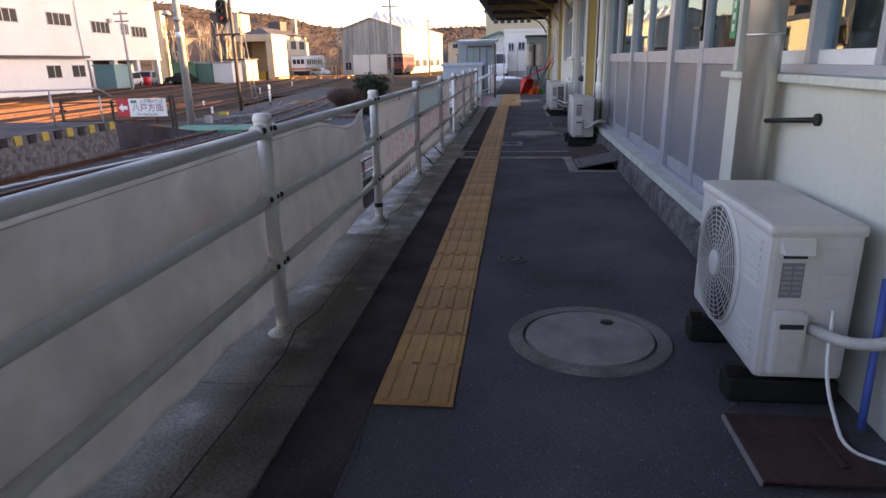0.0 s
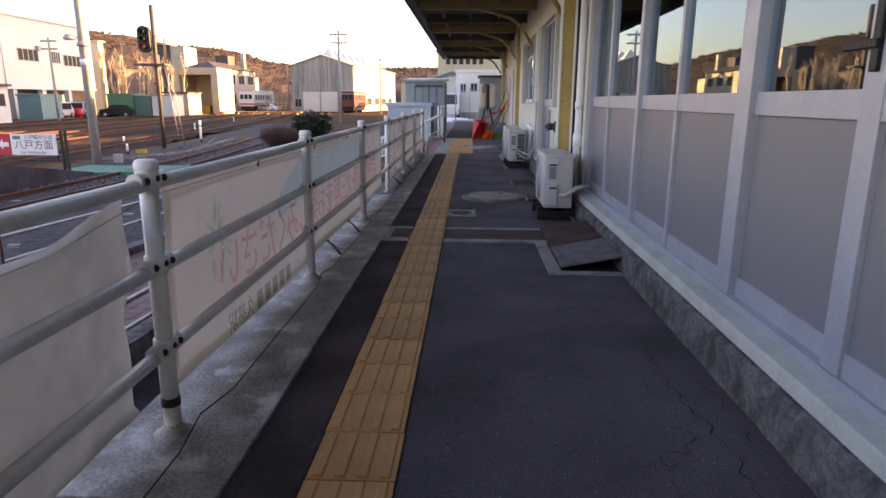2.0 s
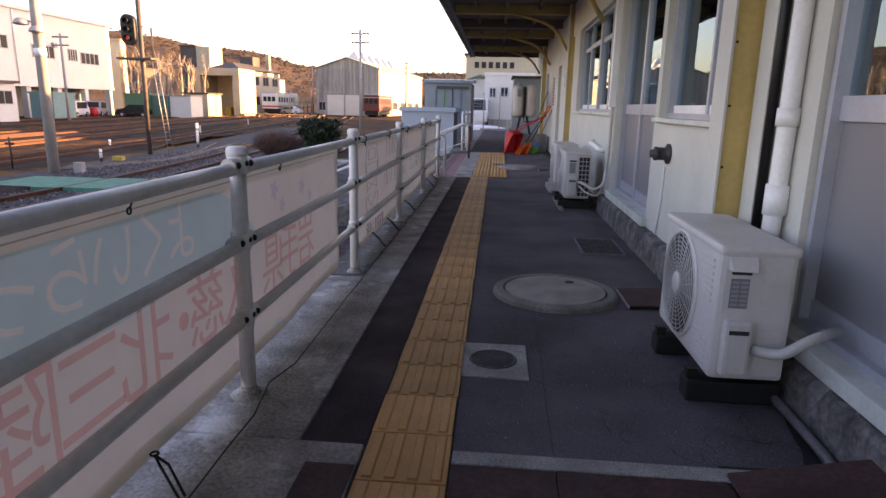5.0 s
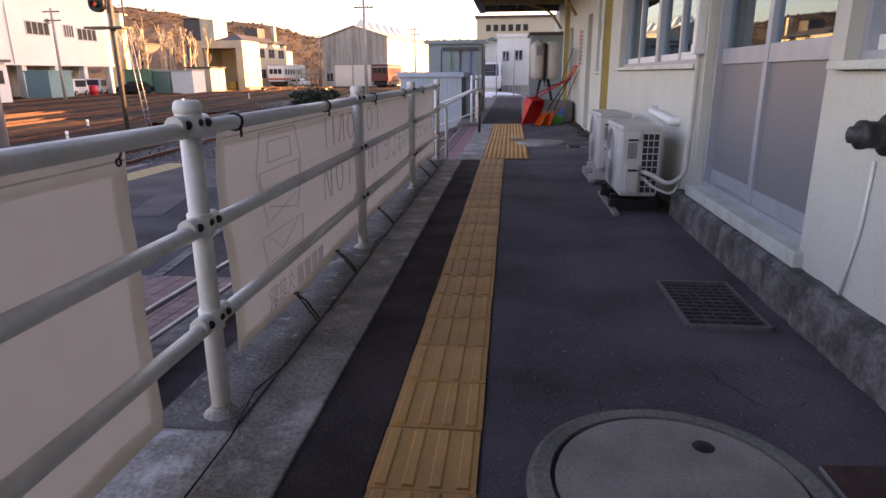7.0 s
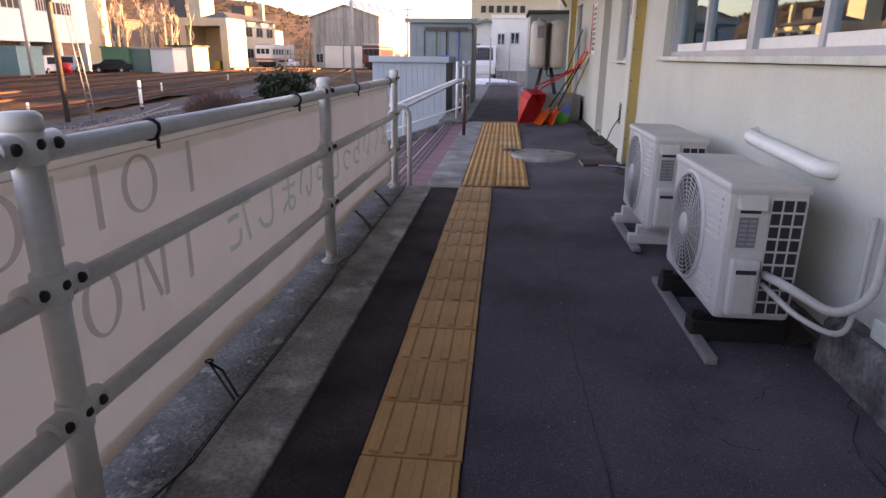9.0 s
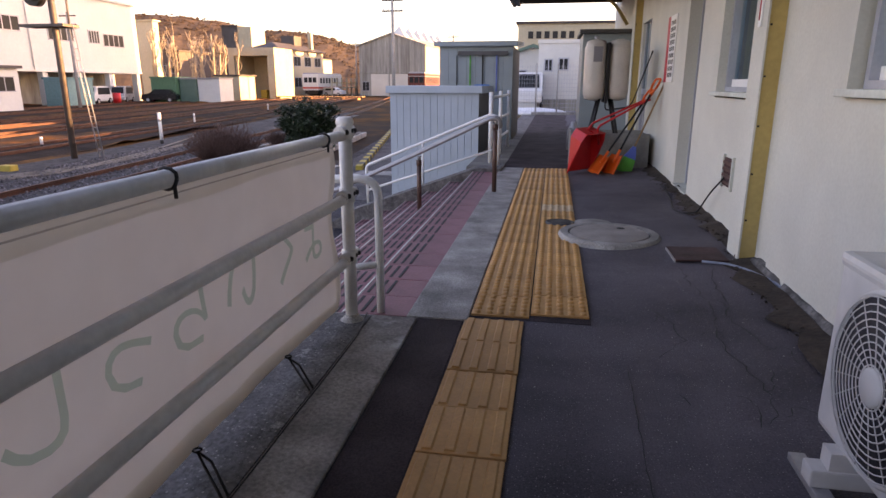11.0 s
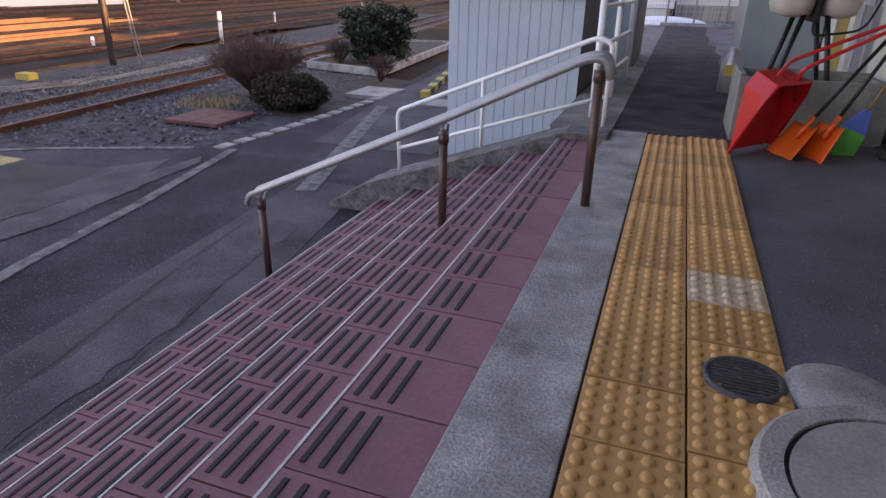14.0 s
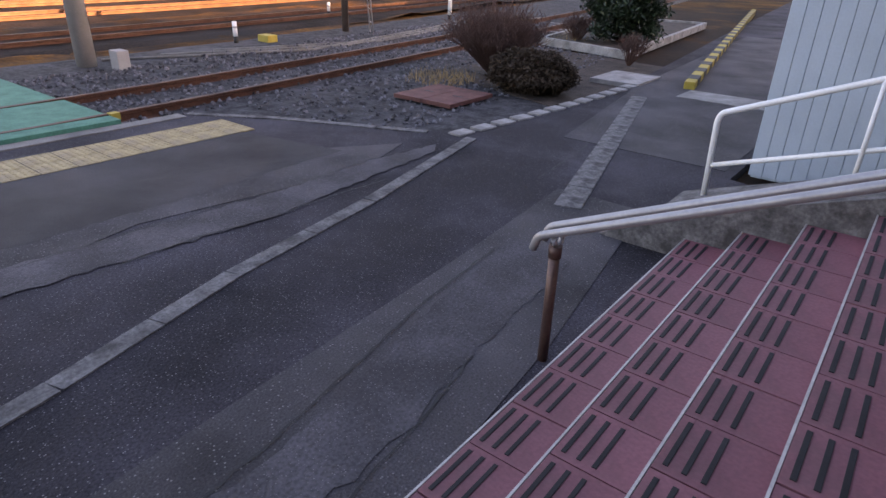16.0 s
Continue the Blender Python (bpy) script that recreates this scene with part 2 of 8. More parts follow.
sleeper_mat = mat("sleeper", (0.24, 0.22, 0.21), 0.9, var=0.4, scale=6, bump=0.4, rand=0.3)
brown_pipe = mat("brown_handrail_post", (0.12, 0.07, 0.058), 0.42, 0.4, var=0.2, scale=8, bump=0.05)
grey_pipe = mat("grey_handrail", (0.34, 0.33, 0.34), 0.38, 0.4, var=0.12, scale=8, bump=0.05)
dark_fence = mat("dark_iron_fence", (0.03, 0.025, 0.025), 0.6, 0.3, var=0.3)
shed_blue = mat("pale_blue_siding", (0.41, 0.485, 0.56), 0.5, var=0.07, scale=3, bump=0.04, stain=(0.3, 0.35, 0.41), stain_scale=1.0)
shed_grey = mat("grey_green_siding", (0.26, 0.31, 0.33), 0.5, var=0.1, scale=3, bump=0.04)
shed_dark = mat("shed_shade_and_trim", (0.09, 0.085, 0.085), 0.6, var=0.15)
tank_mat = mat("oil_tank", (0.5, 0.47, 0.43), 0.4, var=0.08, scale=4, bump=0.03, stain=(0.37, 0.33, 0.28), stain_scale=2)
red_plastic = mat("red_plastic", (0.55, 0.02, 0.022), 0.32, var=0.12, scale=6, bump=0.03)
orange_plastic = mat("orange_plastic", (0.72, 0.11, 0.015), 0.35, var=0.1, bump=0.03)
blue_plastic = mat("blue_plastic", (0.07, 0.12, 0.42), 0.45, var=0.1)
galvanised = mat("galvanised_steel", (0.17, 0.165, 0.18), 0.5, 0.4, var=0.25, scale=10, bump=0.1)
hose_blue = mat("faded_blue_hose", (0.2, 0.24, 0.32), 0.5, var=0.2, scale=10, bump=0.1)
blue_bright = mat("blue_bucket_plastic", (0.03, 0.18, 0.5), 0.4, var=0.1)
green_plastic = mat("green_bristle", (0.05, 0.36, 0.045), 0.6, var=0.25, fine=120)
wood = mat("pale_wood", (0.33, 0.2, 0.1), 0.7, var=0.3, scale=12)
planter_mat = mat("planter_concrete", (0.22, 0.215, 0.205), 0.8, var=0.25, scale=4, bump=0.2, stain=(0.13, 0.12, 0.11), stain_scale=2)
black_metal = mat("black_metal", (0.012, 0.012, 0.014), 0.45, 0.3, var=0.2)
hose_mat = mat("wrapped_hose", (0.5, 0.48, 0.45), 0.6, var=0.12, scale=10, fine=90, bump=0.2)
leaf_mat = mat("evergreen_leaf", (0.018, 0.036, 0.015), 0.45, var=0.3, scale=3, rand=0.45, island=True, bump=0)
hedge_mat = mat("winter_hedge_leaf", (0.06, 0.043, 0.03), 0.85, spec=0.2, var=0.3, scale=3, rand=0.3, island=True, bump=0)
twig_mat = mat("bare_twig", (0.11, 0.06, 0.048), 0.85, var=0.3, scale=8, bump=0)
grass_mat = mat("dry_grass", (0.3, 0.2, 0.095), 0.9, var=0.3, scale=8, rand=0.4, island=True, bump=0)
bark_pale = mat("pale_bark", (0.42, 0.34, 0.25), 0.85, var=0.3, scale=1.5, fine=10, bump=0.1)
green_pad = mat("green_crossing_pad", (0.05, 0.2, 0.14), 0.8, var=0.25, scale=5, fine=50, bump=0.2)
pole_conc = mat("pole_concrete", (0.33, 0.315, 0.3), 0.8, var=0.15, scale=3, bump=0.08)
pole_iron = mat("signal_post_paint", (0.1, 0.08, 0.07), 0.6, 0.2, var=0.2)
eave_dark = mat("eave_underside", (0.11, 0.085, 0.07), 0.8, var=0.2, scale=2)
eave_yellow = mat("eave_beam_paint", (0.36, 0.26, 0.1), 0.6, var=0.15)
fascia_mat = mat("dark_fascia", (0.06, 0.055, 0.055), 0.6, var=0.2)
room_mat = mat("dim_room_wall", (0.16, 0.15, 0.14), 0.9, var=0.1, scale=1)
curtain_mat = mat("curtain", (0.45, 0.42, 0.38), 0.9, var=0.15)
sign_white = mat("sign_white", (0.75, 0.75, 0.74), 0.5, var=0.04)
sign_red = mat("sign_red", (0.55, 0.03, 0.04), 0.5, var=0.05)
ink_dark = mat("sign_ink", (0.2, 0.03, 0.05), 0.6, var=0.05)
ink_black = mat("black_ink", (0.02, 0.02, 0.02), 0.6, var=0.05)
ink_green = mat("green_label", (0.02, 0.3, 0.13), 0.5, var=0.05)
bldg_white = mat("white_render_wall", (0.62, 0.62, 0.6), 0.8, var=0.06, scale=0.4, fine=4, bump=0.05)
bldg_cream = mat("cream_render_wall", (0.5, 0.44, 0.32), 0.8, var=0.1, scale=0.4, fine=4, bump=0.05)
bldg_grey = mat("corrugated_grey", (0.34, 0.33, 0.3), 0.7, var=0.35, scale=0.5, fine=4, bump=0.05, stain=(0.14, 0.12, 0.1), stain_scale=0.9, stain_lo=0.5, stain_hi=0.7, stretch=(3.0, 1.0, 0.16))
bldg_tan = mat("corrugated_tan", (0.42, 0.37, 0.27), 0.7, var=0.12, scale=0.5, fine=4, bump=0.05)
bldg_brown = mat("brown_building", (0.12, 0.09, 0.08), 0.8, var=0.2, scale=0.5)
roof_dark = mat("dark_roof", (0.07, 0.06, 0.06), 0.7, var=0.2, scale=0.8)
roof_green = mat("green_roof_tin", (0.09, 0.16, 0.13), 0.6, var=0.15, scale=0.8)
shutter_mat = mat("pale_shutter", (0.62, 0.57, 0.5), 0.7, var=0.08, scale=0.6)
dark_glass = mat("dark_window", (0.025, 0.028, 0.032), 0.35, spec=0.1, var=0.2, bump=0)
teal_paint = mat("teal_shed_paint", (0.13, 0.26, 0.28), 0.6, var=0.15)
green_paint = mat("green_shed_paint", (0.08, 0.2, 0.12), 0.6, var=0.15)
train_red = mat("train_maroon", (0.13, 0.03, 0.022), 0.45, var=0.15)
train_white = mat("train_white", (0.68, 0.66, 0.62), 0.4, var=0.08)
train_stripe = mat("train_red_stripe", (0.5, 0.07, 0.04), 0.4, var=0.1)
car_white = mat("car_white", (0.65, 0.65, 0.66), 0.3, var=0.04)
car_black = mat("car_black", (0.015, 0.015, 0.017), 0.25, var=0.1)
car_silver = mat("car_silver", (0.42, 0.43, 0.45), 0.3, 0.3, var=0.05)
tyre_mat = mat("tyre", (0.015, 0.015, 0.015), 0.85, var=0.2)
cable_mat = mat("black_cable", (0.014, 0.013, 0.014), 0.6, var=0.2, bump=0)
hazard_yellow = mat("hazard_yellow", (0.4, 0.3, 0.05), 0.7, var=0.2)
snow_mat = mat("old_snow", (0.7, 0.72, 0.75), 0.7, var=0.1)

glass = bpy.data.materials.new("window_glass")
glass.use_nodes = True
gn, gl = glass.node_tree.nodes, glass.node_tree.links
gn.remove(gn["Principled BSDF"])
g_tr, g_gl, g_mx, g_fr = gn.new("ShaderNodeBsdfTransparent"), gn.new("ShaderNodeBsdfGlossy"), gn.new("ShaderNodeMixShader"), gn.new("ShaderNodeFresnel")
g_tr.inputs[0].default_value = (0.72, 0.78, 0.78, 1)
g_gl.inputs["Roughness"].default_value = 0.015
g_fr.inputs[0].default_value = 2.8
g_gl.inputs[0].default_value = (0.72, 0.9, 1.0, 1)
gl.new(g_fr.outputs[0], g_mx.inputs[0]), gl.new(g_tr.outputs[0], g_mx.inputs[1]), gl.new(g_gl.outputs[0], g_mx.inputs[2])
gl.new(g_mx.outputs[0], gn["Material Output"].inputs[0])

lamp_red = bpy.data.materials.new("signal_red_lamp")
lamp_red.use_nodes = True
lamp_red.node_tree.nodes["Principled BSDF"].inputs["Emission Color"].default_value = (1, 0.12, 0.06, 1)
lamp_red.node_tree.nodes["Principled BSDF"].inputs["Emission Strength"].default_value = 0.04
lamp_red.node_tree.nodes["Principled BSDF"].inputs["Base Color"].default_value = (0.25, 0.02, 0.01, 1)


# ---- building helpers ----
def box(bm, x0, x1, y0, y1, z0, z1, bevel=0.0, m=None):
    r = bmesh.ops.create_cube(bm, size=1.0)
    vs = r["verts"]
    for v in vs:
        v.co = Vector(((x0 + x1) / 2 + v.co.x * (x1 - x0), (y0 + y1) / 2 + v.co.y * (y1 - y0), (z0 + z1) / 2 + v.co.z * (z1 - z0)))
    if bevel:
        es = list({e for v in vs for e in v.link_edges})
        out = bmesh.ops.bevel(bm, geom=es, offset=bevel, segments=2, profile=0.6, affect="EDGES")
        vs = list({v for f in out["faces"] for v in f.verts} | {v for v in vs if v.is_valid})
    if m is not None:
        for v in vs:
            v.co = m @ v.co
    return vs


def sweep(bm, pts, r, seg=10, r2=None, caps=True):
    """A round tube along a polyline."""
    pts = [Vector(p) for p in pts]
    rings = []
    n = len(pts)
    up = None
    for i, p in enumerate(pts):
        d = (pts[min(i + 1, n - 1)] - pts[max(i - 1, 0)]).normalized()
        if up is None:
            up = Vector((0, 0, 1)) if abs(d.z) < 0.9 else Vector((1, 0, 0))
        a = d.cross(up).normalized()
        b = a.cross(d).normalized()
        up = b
        rr = r if r2 is None else r + (r2 - r) * i / (n - 1)
        rings.append([bm.verts.new(p + (a * math.cos(t) + b * math.sin(t)) * rr)
                      for t in (2 * math.pi * j / seg for j in range(seg))])
    for i in range(n - 1):
        for j in range(seg):
            f = bm.faces.new((rings[i][j], rings[i][(j + 1) % seg], rings[i + 1][(j + 1) % seg], rings[i + 1][j]))
            f.smooth = True
    if caps:
        bm.faces.new(rings[0][::-1])
        bm.faces.new(rings[-1])


def arc(pts, radius=0.06, steps=5):
    """Rounds the corners of a polyline."""
    pts = [Vector(p) for p in pts]
    out = [pts[0]]
    for a, b, c in zip(pts, pts[1:], pts[2:]):
        u, w = (a - b).normalized(), (c - b).normalized()
        r = min(radius, (a - b).length * 0.45, (c - b).length * 0.45)
        p, q = b + u * r, b + w * r
        for i in range(steps + 1):
            t = i / steps
            out.append(p * (1 - t) ** 2 + b * 2 * t * (1 - t) + q * t * t)
    out.append(pts[-1])
    return out


def lathe(bm, profile, seg=32, m=None, smooth=True):
    """Turns (radius, z) pairs round the z axis."""
    rings = []
    for r, z in profile:
        if r < 1e-5:
            rings.append([bm.verts.new((0, 0, z))])
        else:
            rings.append([bm.verts.new((r * math.cos(2 * math.pi * j / seg), r * math.sin(2 * math.pi * j / seg), z)) for j in range(seg)])
    for a, b in zip(rings, rings[1:]):
        for j in range(seg):
            k = (j + 1) % seg
            if len(a) == 1 and len(b) == 1:
                continue
            if len(a) == 1:
                f = bm.faces.new((a[0], b[j], b[k]))
            elif len(b) == 1:
                f = bm.faces.new((a[j], a[k], b[0]))
            else:
                f = bm.faces.new((a[j], a[k], b[k], b[j]))
            f.smooth = smooth
    if m is not None:
        for ring in rings:
            for v in ring:
                v.co = m @ v.co


def prism(bm, outline, z0, z1):
    """An upright prism over a closed outline of (x, y)."""
    a = [bm.verts.new((x, y, z0)) for x, y in outline]
    b = [bm.verts.new((x, y, z1)) for x, y in outline]
    n = len(a)
    for i in range(n):
        bm.faces.new((a[i], a[(i + 1) % n], b[(i + 1) % n], b[i]))
    bm.faces.new(a[::-1])
    bm.faces.new(b)


def extrude_y(bm, outline, y0, y1):
    """A prism along y over a closed outline of (x, z)."""
    a = [bm.verts.new((x, y0, z)) for x, z in outline]
    b = [bm.verts.new((x, y1, z)) for x, z in outline]
    n = len(a)
    for i in range(n):
        bm.faces.new((a[i], b[i], b[(i + 1) % n], a[(i + 1) % n]))
    bm.faces.new(a)
    bm.faces.new(b[::-1])


def mesh_of(name, bm, material, keep=False):
    me = bpy.data.meshes.new(name)
    bmesh.ops.recalc_face_normals(bm, faces=bm.faces)
    bm.to_mesh(me)
    bm.free()
    me.materials.append(material)
    return me


def part(name, bm, material, parent, label="", smooth=False):
    me = bm if isinstance(bm, bpy.types.Mesh) else mesh_of(name, bm, material)
    if smooth:
        for p in me.polygons:
            p.use_smooth = True
    ob = new(name, me)
    ob.parent = parent
    if label:
        ob["label"] = label
    return ob


def single(name, bm, material, label, category, group="", kind=""):
    return tagged(new(name, mesh_of(name, bm, material)), label, category, group, kind)


def structure(name, bm, material, label=""):
    return tagged(new(name, mesh_of(name, bm, material)), label, kind="structure")


def thing(name, label, category, group="", at=(0, 0, 0), kind=""):
    e = new(name)
    e.location = at
    return tagged(e, label, category, group, kind)


def B():
    return bmesh.new()


def boxes(*bs):
    bm = B()
    for b in bs:
        box(bm, *b)
    return bm


def tubes(r, *paths, seg=10):
    bm = B()
    for p in paths:
        sweep(bm, p, r, seg)
    return bm


def text_mesh(body, size, m, material, name, parent, label="", extrude=0.001, align="CENTER"):
    """Flat raised lettering in the built-in font."""
    cu = bpy.data.curves.new(name, "FONT")
    cu.body, cu.size, cu.extrude, cu.resolution_u = body, size, extrude, 3
    cu.align_x, cu.align_y = align, "CENTER"
    tmp = bpy.data.objects.new(name, cu)
    me = bpy.data.meshes.new_from_object(tmp)
    bpy.data.objects.remove(tmp)
    me.transform(m)
    me.materials.clear()
    me.materials.append(material)
    ob = new(name, me)
    ob.parent = parent
    if label:
        ob["label"] = label
    return ob

# ---- ground and large structure ----
ZP, ZG = -0.87, -0.95      # platform and yard levels, walkway is 0


def bend(y):
    """How far the tracks have swung to the side at y."""
    return 0.0 if y < 22 else -0.8 * ((y - 22) / 8) ** 1.22


bm = B()
xs = [-1500, -500, -200, -120, -80, -60, -48, -40, -36, -30, -24, -18, -12, -6, 0, 6, 40, 200, 1500]
ys = [-400, -60, -20, 0, 20, 30, 40, 50, 60, 70, 80, 95, 110, 130, 160, 220, 400, 900, 2200]
grid = [[bm.verts.new((x, y, ZG)) for x in xs] for y in ys]
for j in range(len(ys) - 1):
    for i in range(len(xs) - 1):
        bm.faces.new((grid[j][i], grid[j][i + 1], grid[j + 1][i + 1], grid[j + 1][i]))
structure("ground", bm, earth, "brown earth and gravel of a wide rail yard")

# low uneven heaps and ruts that run along the tracks
bm = B()
BEDS = (-15.2, -19.6, -23.0, -26.0, -31.5, -36.0)
hx = [-46 + 0.42 * i for i in range(79)]
hy = [14 + 0.7 * i for i in range(132)]
heap = []
for y in hy:
    row_h = []
    for x in hx:
        near = min(abs(x - c) for c in BEDS)
        amp = min(1.0, max(0.0, (near - 1.0) / 0.9))
        h = 0.2 * noise.noise(Vector((x * 0.8, y * 0.11, 3.0))) + 0.12 * noise.noise(Vector((x * 1.9, y * 0.7, 9.0)))
        row_h.append(bm.verts.new((x + bend(y), y, ZG + 0.008 + amp * max(-0.03, h))))
    heap.append(row_h)
for a, b in zip(heap, heap[1:]):
    for i in range(len(hx) - 1):
        bm.faces.new((a[i], a[i + 1], b[i + 1], b[i]))
structure("yard_earth", bm, earth, "uneven brown earth with ruts between the tracks")

# ballast bed near the platform, one low uneven sheet of loose stones
bm = B()
rngb = random.Random(4)
gx = [-13.2 + 0.55 * i for i in range(10)]
gy = [-12 + 1.4 * i for i in range(52)]
rows_b = [[bm.verts.new((x + bend(y), y, ZG + 0.03 + rngb.uniform(-0.012, 0.012) - (0.06 if i in (0, 9) else 0))) for i, x in enumerate(gx)] for y in gy]
for j in range(len(gy) - 1):
    for i in range(9):
        bm.faces.new((rows_b[j][i], rows_b[j][i + 1], rows_b[j + 1][i + 1], rows_b[j + 1][i]))
structure("ballast_bed", bm, ballast, "dark grey crushed stone ballast between the tracks")

for xc in (-15.2, -19.6, -23.0, -26.0, -31.5, -36.0):
    bm = B()
    rows_f = []
    y = -40.0
    while y < 124:
        rows_f.append([bm.verts.new((xc + bend(y) + dx, y, ZG + dz)) for dx, dz in ((-1.9, -0.02), (-1.3, 0.045), (1.3, 0.045), (1.9, -0.02))])
        y += 3.0
    for a, b in zip(rows_f, rows_f[1:]):
        for j in range(3):
            bm.faces.new((a[j], a[j + 1], b[j + 1], b[j]))
    structure("ballast_strip", bm, ballast_far, "low bed of dark ballast under a track")

bm = B()
prism(bm, [(-9.5, 22.8), (-8.2, 23.4), (-7.2, 24.05), (-5.4, 25.1), (-5.1, 29.4), (-6.3, 31.6), (-10.5, 31.6)], ZG - 0.1, ZG + 0.036)
structure("ballast_apron", bm, ballast, "grey crushed stone between the track and the platform end")
# loose stones that can be told apart along the nearest track
bm = B()
rngs = random.Random(11)
for k in range(8000):
    y = rngs.uniform(17.5, 34)
    x = -9.0 + bend(y) + rngs.uniform(-2.6, 3.4)
    if y < 24.2 and x > -8.25 or (y >= 24.6 and x > -5.6):
        continue
    s = rngs.uniform(0.018, 0.05)
    m = Matrix.Translation((x, y, ZG + 0.04)) @ Euler((rngs.random() * 3, rngs.random() * 3, rngs.random() * 3)).to_matrix().to_4x4() @ Matrix.Diagonal((s, s * rngs.uniform(0.6, 1), s * rngs.uniform(0.5, 0.9), 1))
    bmesh.ops.create_icosphere(bm, subdivisions=1, radius=1.0, matrix=m) if k < 900 else None
    if k >= 900:
        vs = [bm.verts.new(m @ Vector(c)) for c in ((1, 0, 0), (-1, 0, 0), (0, 1, 0), (0, -1, 0), (0, 0, 1), (0, 0, -1))]
        for a, b, c in ((0, 2, 4), (2, 1, 4), (1, 3, 4), (3, 0, 4), (2, 0, 5), (1, 2, 5), (3, 1, 5), (0, 3, 5)):
            bm.faces.new((vs[a], vs[b], vs[c]))
single("ballast_stones", bm, stone_mat, "loose grey crushed stones beside the track", "gravel", kind="stuff")

# lower platform of old asphalt, with its edge along the track
plat = [(-0.95, -14), (-0.95, 25.0), (-2.6, 25.4), (-2.6, 60), (-8.6, 60), (-6.4, 40), (-5.15, 29.4), (-5.25, 25.0), (-7.2, 23.9), (-8.15, 23.3), (-8.15, -14)]
bm = B()
prism(bm, plat[::-1], ZG - 0.3, ZP)
structure("platform", bm, asphalt_old, "patched dark asphalt of the lower platform")
bm = B()
prism(bm, [(-2.3, 19.5), (-3.3, 19.5), (-3.5, 22.5), (-3.65, 24.1), (-2.9, 24.1), (-2.55, 22)], ZP, ZP + 0.004)
prism(bm, [(-4.75, 18.2), (-5.3, 18.2), (-6.1, 21.2), (-5.9, 23.6), (-5.5, 24.2), (-5.2, 23.3), (-5.5, 21.4)], ZP, ZP + 0.005)
prism(bm, [(-2.7, 25.6), (-4.4, 25.6), (-5.0, 29.2), (-5.6, 38), (-2.7, 38)], ZP, ZP + 0.006)
structure("platform_patch", bm, asphalt_grey, "worn grey asphalt patches on the platform")


def ragged(name, left, right, z, material, label, seed):
    """A worn strip between two runs of points, with frayed edges."""
    rng = random.Random(seed)
    bm = B()

    def run(pts):
        out = []
        for (xa, ya), (xb, yb) in zip(pts, pts[1:]):
            n = max(2, int(math.hypot(xb - xa, yb - ya) / 0.07))
            out += [(xa + (xb - xa) * k / n + rng.uniform(-0.022, 0.022), ya + (yb - ya) * k / n) for k in range(n)]
        return out + [pts[-1]]
    a, b = run(left), run(right)
    m = 60
    va = [bm.verts.new((*a[int(i * (len(a) - 1) / m)], z)) for i in range(m + 1)]
    vb = [bm.verts.new((*b[int(i * (len(b) - 1) / m)], z)) for i in range(m + 1)]
    for i in range(m):
        bm.faces.new((va[i], va[i + 1], vb[i + 1], vb[i]))
    structure(name, bm, material, label)


ragged("worn_strip", [(-3.0, 18.3), (-2.99, 20.2), (-3.05, 21.1), (-3.25, 21.96), (-3.4, 23.0)], [(-2.62, 18.3), (-2.66, 20.2), (-2.7, 21.1), (-2.81, 21.72), (-2.9, 22.9)], ZP + 0.0075, concrete_dirty, "grey worn concrete strip at the stair foot", 5)
ragged("worn_strip", [(-5.45, 20.4), (-5.35, 21.8), (-5.3, 22.54), (-5.33, 23.6), (-5.22, 24.4)], [(-5.08, 20.4), (-4.97, 21.5), (-4.92, 22.1), (-4.98, 23.0), (-5.08, 24.2)], ZP + 0.0085, concrete_dirty, "grey worn strip across the platform asphalt", 6)
ragged("tar_patch", [(-7.8, 19.5), (-7.7, 21.5), (-7.2, 23.3)], [(-5.75, 19.5), (-5.7, 21.6), (-5.75, 23.6)], ZP + 0.0065, asphalt_tar, "dark tarred patch of the platform", 7)
# long grey joint kerb flush with the platform, in cast lengths
rngk = random.Random(2)
kerb = thing("joint_kerb", "flush pale concrete kerb stones dividing the platform asphalt", "kerb", kind="structure")
line = [(-3.1, 14.0), (-3.6, 18.0), (-4.07, 20.26), (-4.38, 21.4), (-4.62, 22.82), (-5.1, 24.86)]
for (xa, ya), (xb, yb) in zip(line, line[1:]):
    n = max(1, round(math.hypot(xb - xa, yb - ya) / 0.6))
    for k in range(n):
        t0, t1 = k / n, (k + 0.985) / n
        p, q = Vector((xa + (xb - xa) * t0, ya + (yb - ya) * t0, 0)), Vector((xa + (xb - xa) * t1, ya + (yb - ya) * t1, 0))
        d = (q - p).normalized() * 0.0
        nrm = Vector((q - p).normalized().yxz) * 0.06
        nrm.y = -nrm.y
        bm = B()
        prism(bm, [(p + nrm).xy[:], (q + nrm).xy[:], (q - nrm).xy[:], (p - nrm).xy[:]], ZP - 0.1, ZP + 0.009 + rngk.uniform(0, 0.004))
        part("kerb_stone", bm, concrete_mossy, kerb)
